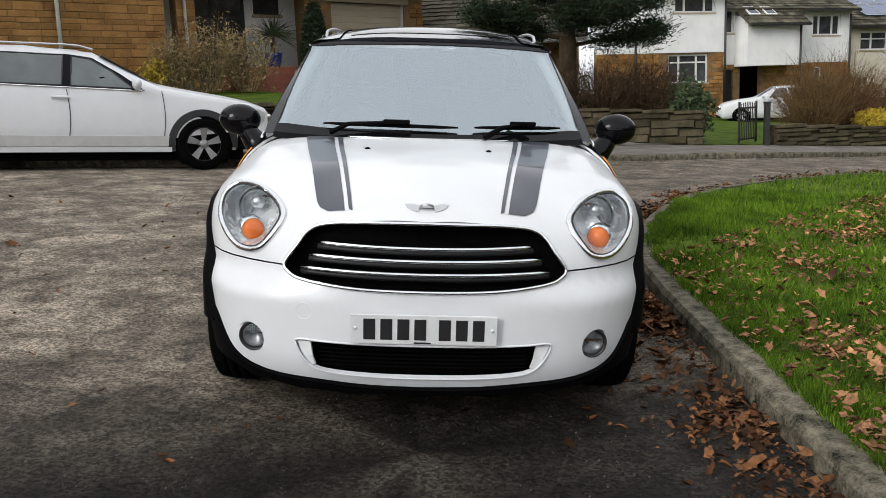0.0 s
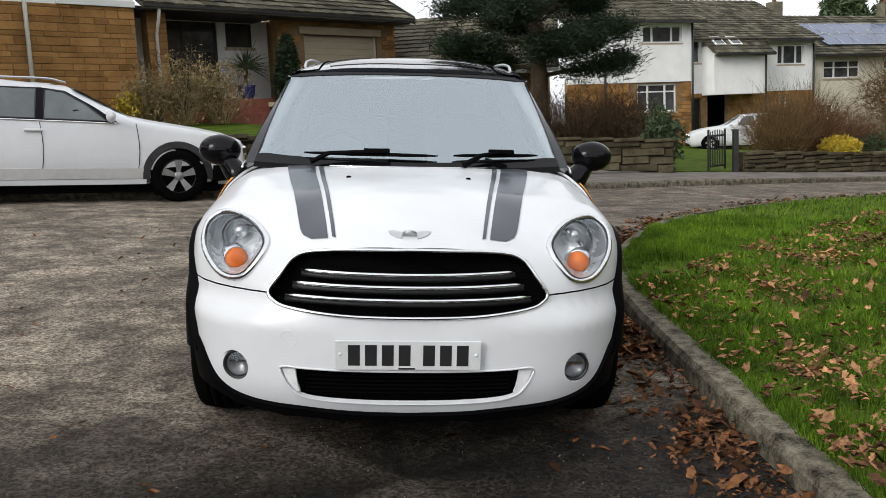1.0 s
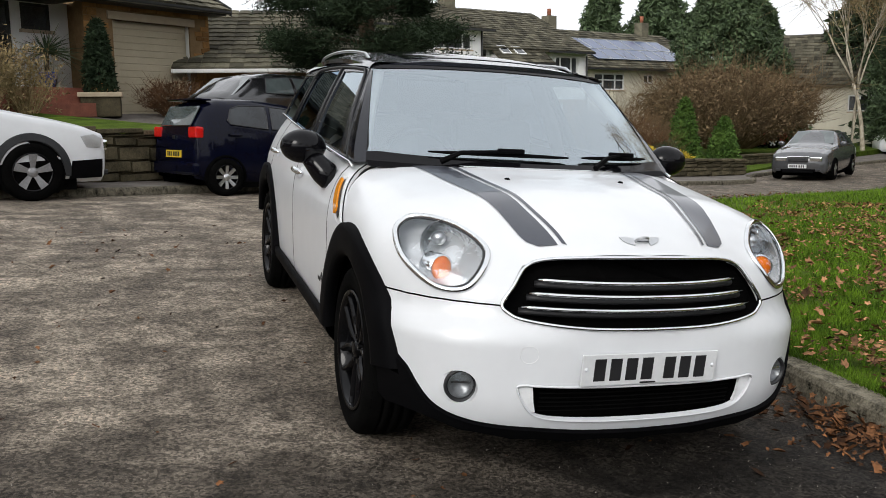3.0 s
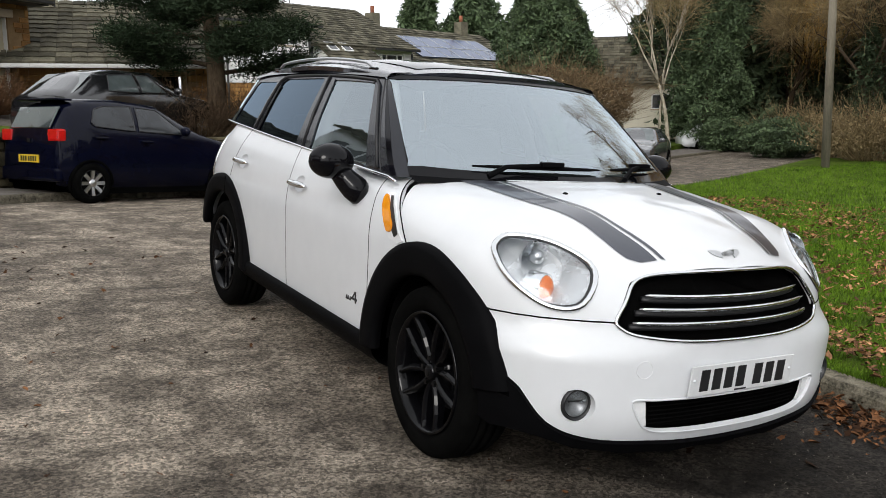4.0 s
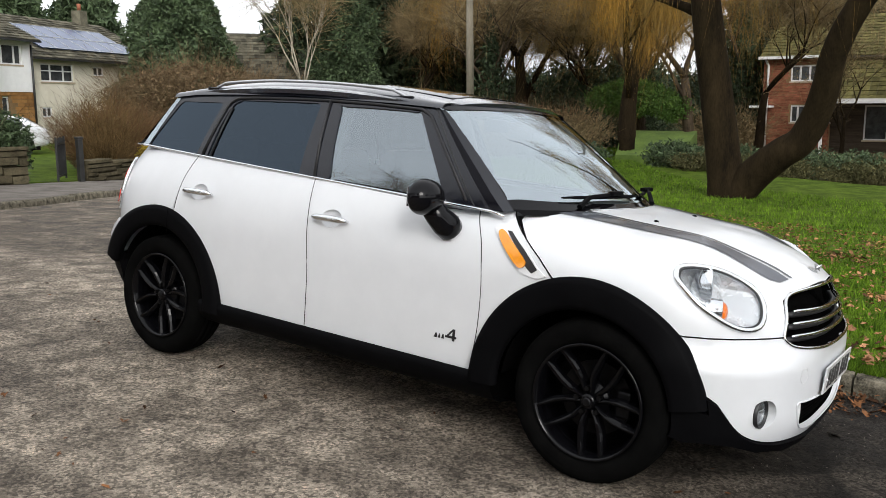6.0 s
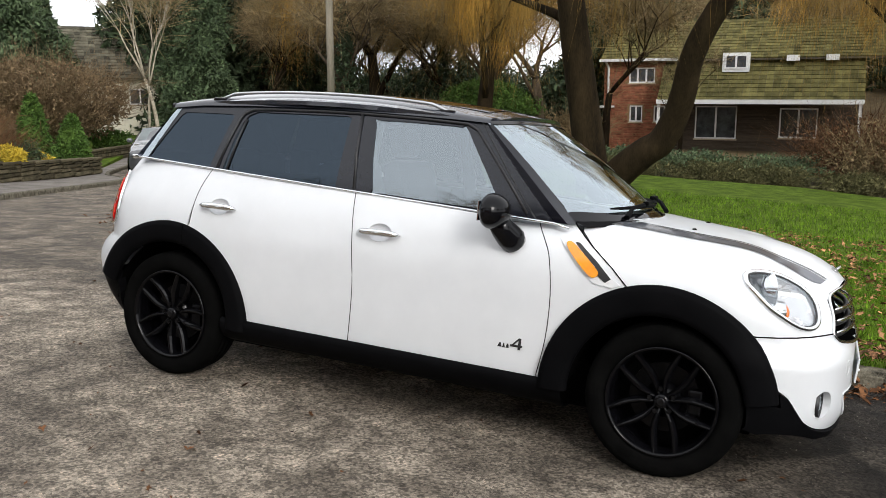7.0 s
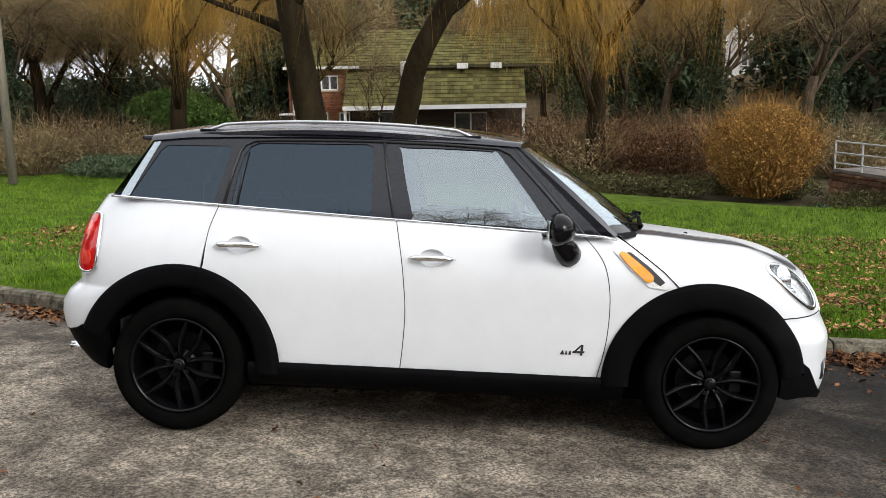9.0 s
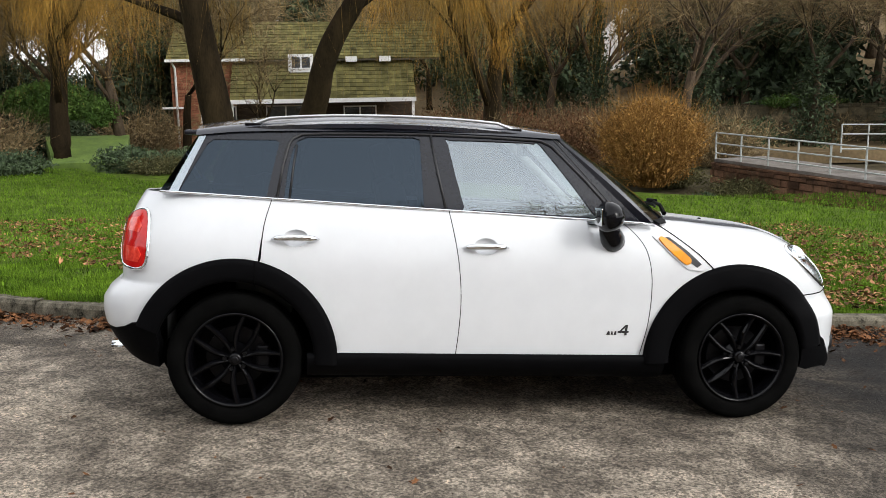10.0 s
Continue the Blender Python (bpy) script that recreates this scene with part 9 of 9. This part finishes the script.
gb = part("lawn_grass", fast_mesh(*join_arrays(v1, v2)), M["grass_blade"])
tagged(gb, "short tufted green grass blades of the lawn", "grass", kind="stuff")
# ---- pieces of kerbs and garden walls ----
def kerb_stones(name, line, lo, hi, length, w, label):
    k = thing(name, label, "kerb", kind="structure")
    pts = np.array(line)
    s = np.cumsum(np.r_[0, np.hypot(*np.diff(pts, axis=0).T)])
    rr = random.Random(4)
    a = lo
    at = lambda q: Vector((float(np.interp(q, s, pts[:, 0])), float(np.interp(q, s, pts[:, 1])), 0))
    while a < min(hi, s[-1]):
        b = a + length * rr.uniform(0.97, 1.03)
        p, q = at(a + 0.006), at(b - 0.006)
        t = (q - p).normalized()
        n = Vector((t.y, -t.x, 0)) * w
        h = 0.108 + rr.uniform(-0.006, 0.006)
        verts = []
        for c in (p, (p + q) / 2, q):
            z = ground_z(c.x, c.y)
            j = rr.uniform(-0.004, 0.004)
            verts += [c + Vector((0, 0, z - 0.1)), c + n * 0.08 + Vector((0, 0, z + h - 0.03 + j)), c + n * 0.22 + Vector((0, 0, z + h + j)), c + n + Vector((0, 0, z + h + 0.004 + j)), c + n + Vector((0, 0, z - 0.1))]
        faces = [(i * 5 + m, i * 5 + m + 1, i * 5 + m + 6, i * 5 + m + 5) for i in range(2) for m in range(4)] + [(4, 3, 2, 1, 0), (10, 11, 12, 13, 14)]
        part("kerbstone", mesh_of(verts, faces), M["kerb"], k)
        a = b


kerb_stones("kerb_lawn", kerb_line, 8.0, 60.0, 0.91, 0.14, "row of worn concrete kerbstones round the lawn")
kerb_stones("kerb_pavement", [(x, y) for x, y in PAV], 3.0, 60.0, 1.2, -0.13, "row of low kerbstones along the pavement")


def garden_wall(name, label, line, base, top, seed, length=0.42, course=0.14, depth=0.3, coping=True, mat="drystone"):
    """A rough stone wall along a line: a dark core, each stone a piece, flat coping."""
    w = thing(name, label, "wall", kind="structure")
    rr = random.Random(seed)
    for i in range(len(line) - 1):
        a, b = Vector((*line[i], 0)), Vector((*line[i + 1], 0))
        ln = (b - a).length
        m = Matrix.Translation(a) @ Matrix.Rotation(math.atan2(b.y - a.y, b.x - a.x), 4, "Z")
        z0, z1 = base(*line[i]), base(*line[i + 1])
        core = mesh_of([m @ Vector(p) for p in ((0, 0.03, z0 - 0.2), (ln, 0.03, z1 - 0.2), (ln, 0.03, z1 + top), (0, 0.03, z0 + top), (0, depth, z0 - 0.2), (ln, depth, z1 - 0.2), (ln, depth, z1 + top), (0, depth, z0 + top))], [(0, 1, 2, 3), (7, 6, 5, 4), (0, 4, 5, 1), (3, 2, 6, 7), (0, 3, 7, 4), (1, 5, 6, 2)])
        part("wall_core", core, M[mat], w)
        z = 0.0
        while z < top - 0.03:
            h = min(course * rr.choice((0.75, 1.0, 1.2)), top - z)
            x = -rr.uniform(0, 0.3)
            while x < ln:
                wd = length * rr.uniform(0.55, 1.6)
                p, q = max(0, x) + 0.01, min(ln, x + wd) - 0.01
                x += wd
                if q - p < 0.06:
                    continue
                zb = z0 + (z1 - z0) * (p + q) / 2 / ln
                d = rr.uniform(0.02, 0.06)
                e = 0.018
                v = [m @ Vector(c) for c in ((p, 0.06, zb + z + 0.008), (q, 0.06, zb + z + 0.008), (q, 0.06, zb + z + h - 0.008), (p, 0.06, zb + z + h - 0.008), (p + e, -d, zb + z + e), (q - e, -d, zb + z + e), (q - e, -d, zb + z + h - e), (p + e, -d, zb + z + h - e))]
                part("stone", mesh_of(v, [(4, 5, 6, 7), (0, 1, 5, 4), (1, 2, 6, 5), (2, 3, 7, 6), (3, 0, 4, 7)]), M[mat], w)
            z += h
        if coping:
            n = max(1, int(ln / 0.7))
            for k in range(n):
                p, q = ln * k / n + 0.006, ln * (k + 1) / n - 0.006
                zb = z0 + (z1 - z0) * (k + 0.5) / n + top
                part("coping_stone", boxed(p, -0.07, zb, q, depth + 0.05, zb + 0.06 + rr.uniform(0, 0.012), bevel=0.012, m=m), M[mat], w)


road_z = lambda x, y: ground_z(x, y) + 0.1
left_wall = flat(HOUSE, [(-13.0, -6.9), (-8.0, -6.9), (-2.6, -6.9)])
garden_wall("wall_left", "low rough stone retaining wall below a lawn", left_wall, road_z, 0.68, 51, 0.5, 0.17)
garden_wall("wall_middle", "weathered stone garden wall under a hedge", [(0.0, 15.75), (3.2, 16.05), (6.05, 16.4)], road_z, 0.68, 52, 0.85, 0.15)
garden_wall("wall_side", "weathered stone garden wall beside a path", [(6.05, 16.42), (6.0, 19.5)], road_z, 0.66, 53)
garden_wall("wall_right", "low stone garden wall with planting behind", [(8.0, 17.3), (11.2, 18.55), (15.9, 20.6)], road_z, 0.42, 54, 0.85, 0.14)
garden_wall("wall_far", "low stone wall along the far pavement", [(18.5, 24.3), (26.5, 28.2)], road_z, 0.4, 55, 0.7, 0.2)
garden_wall("wall_bridge", "dark rough stone wall of the stream bank", [(25.2, -10.24), (13.5, -13.29)], lambda x, y: -2.1 if x > 20 else -2.4, 1.36, 56, 0.55, 0.2, coping=False, mat="bridge_stone")
garden_wall("wall_bank", "long dark stone retaining wall below the wood", [(39.5, -7.0), (37.5, -14.0), (36.0, -24.0), (33.0, -34.0)], lambda x, y: -1.0, 1.95, 57, 1.0, 0.32)
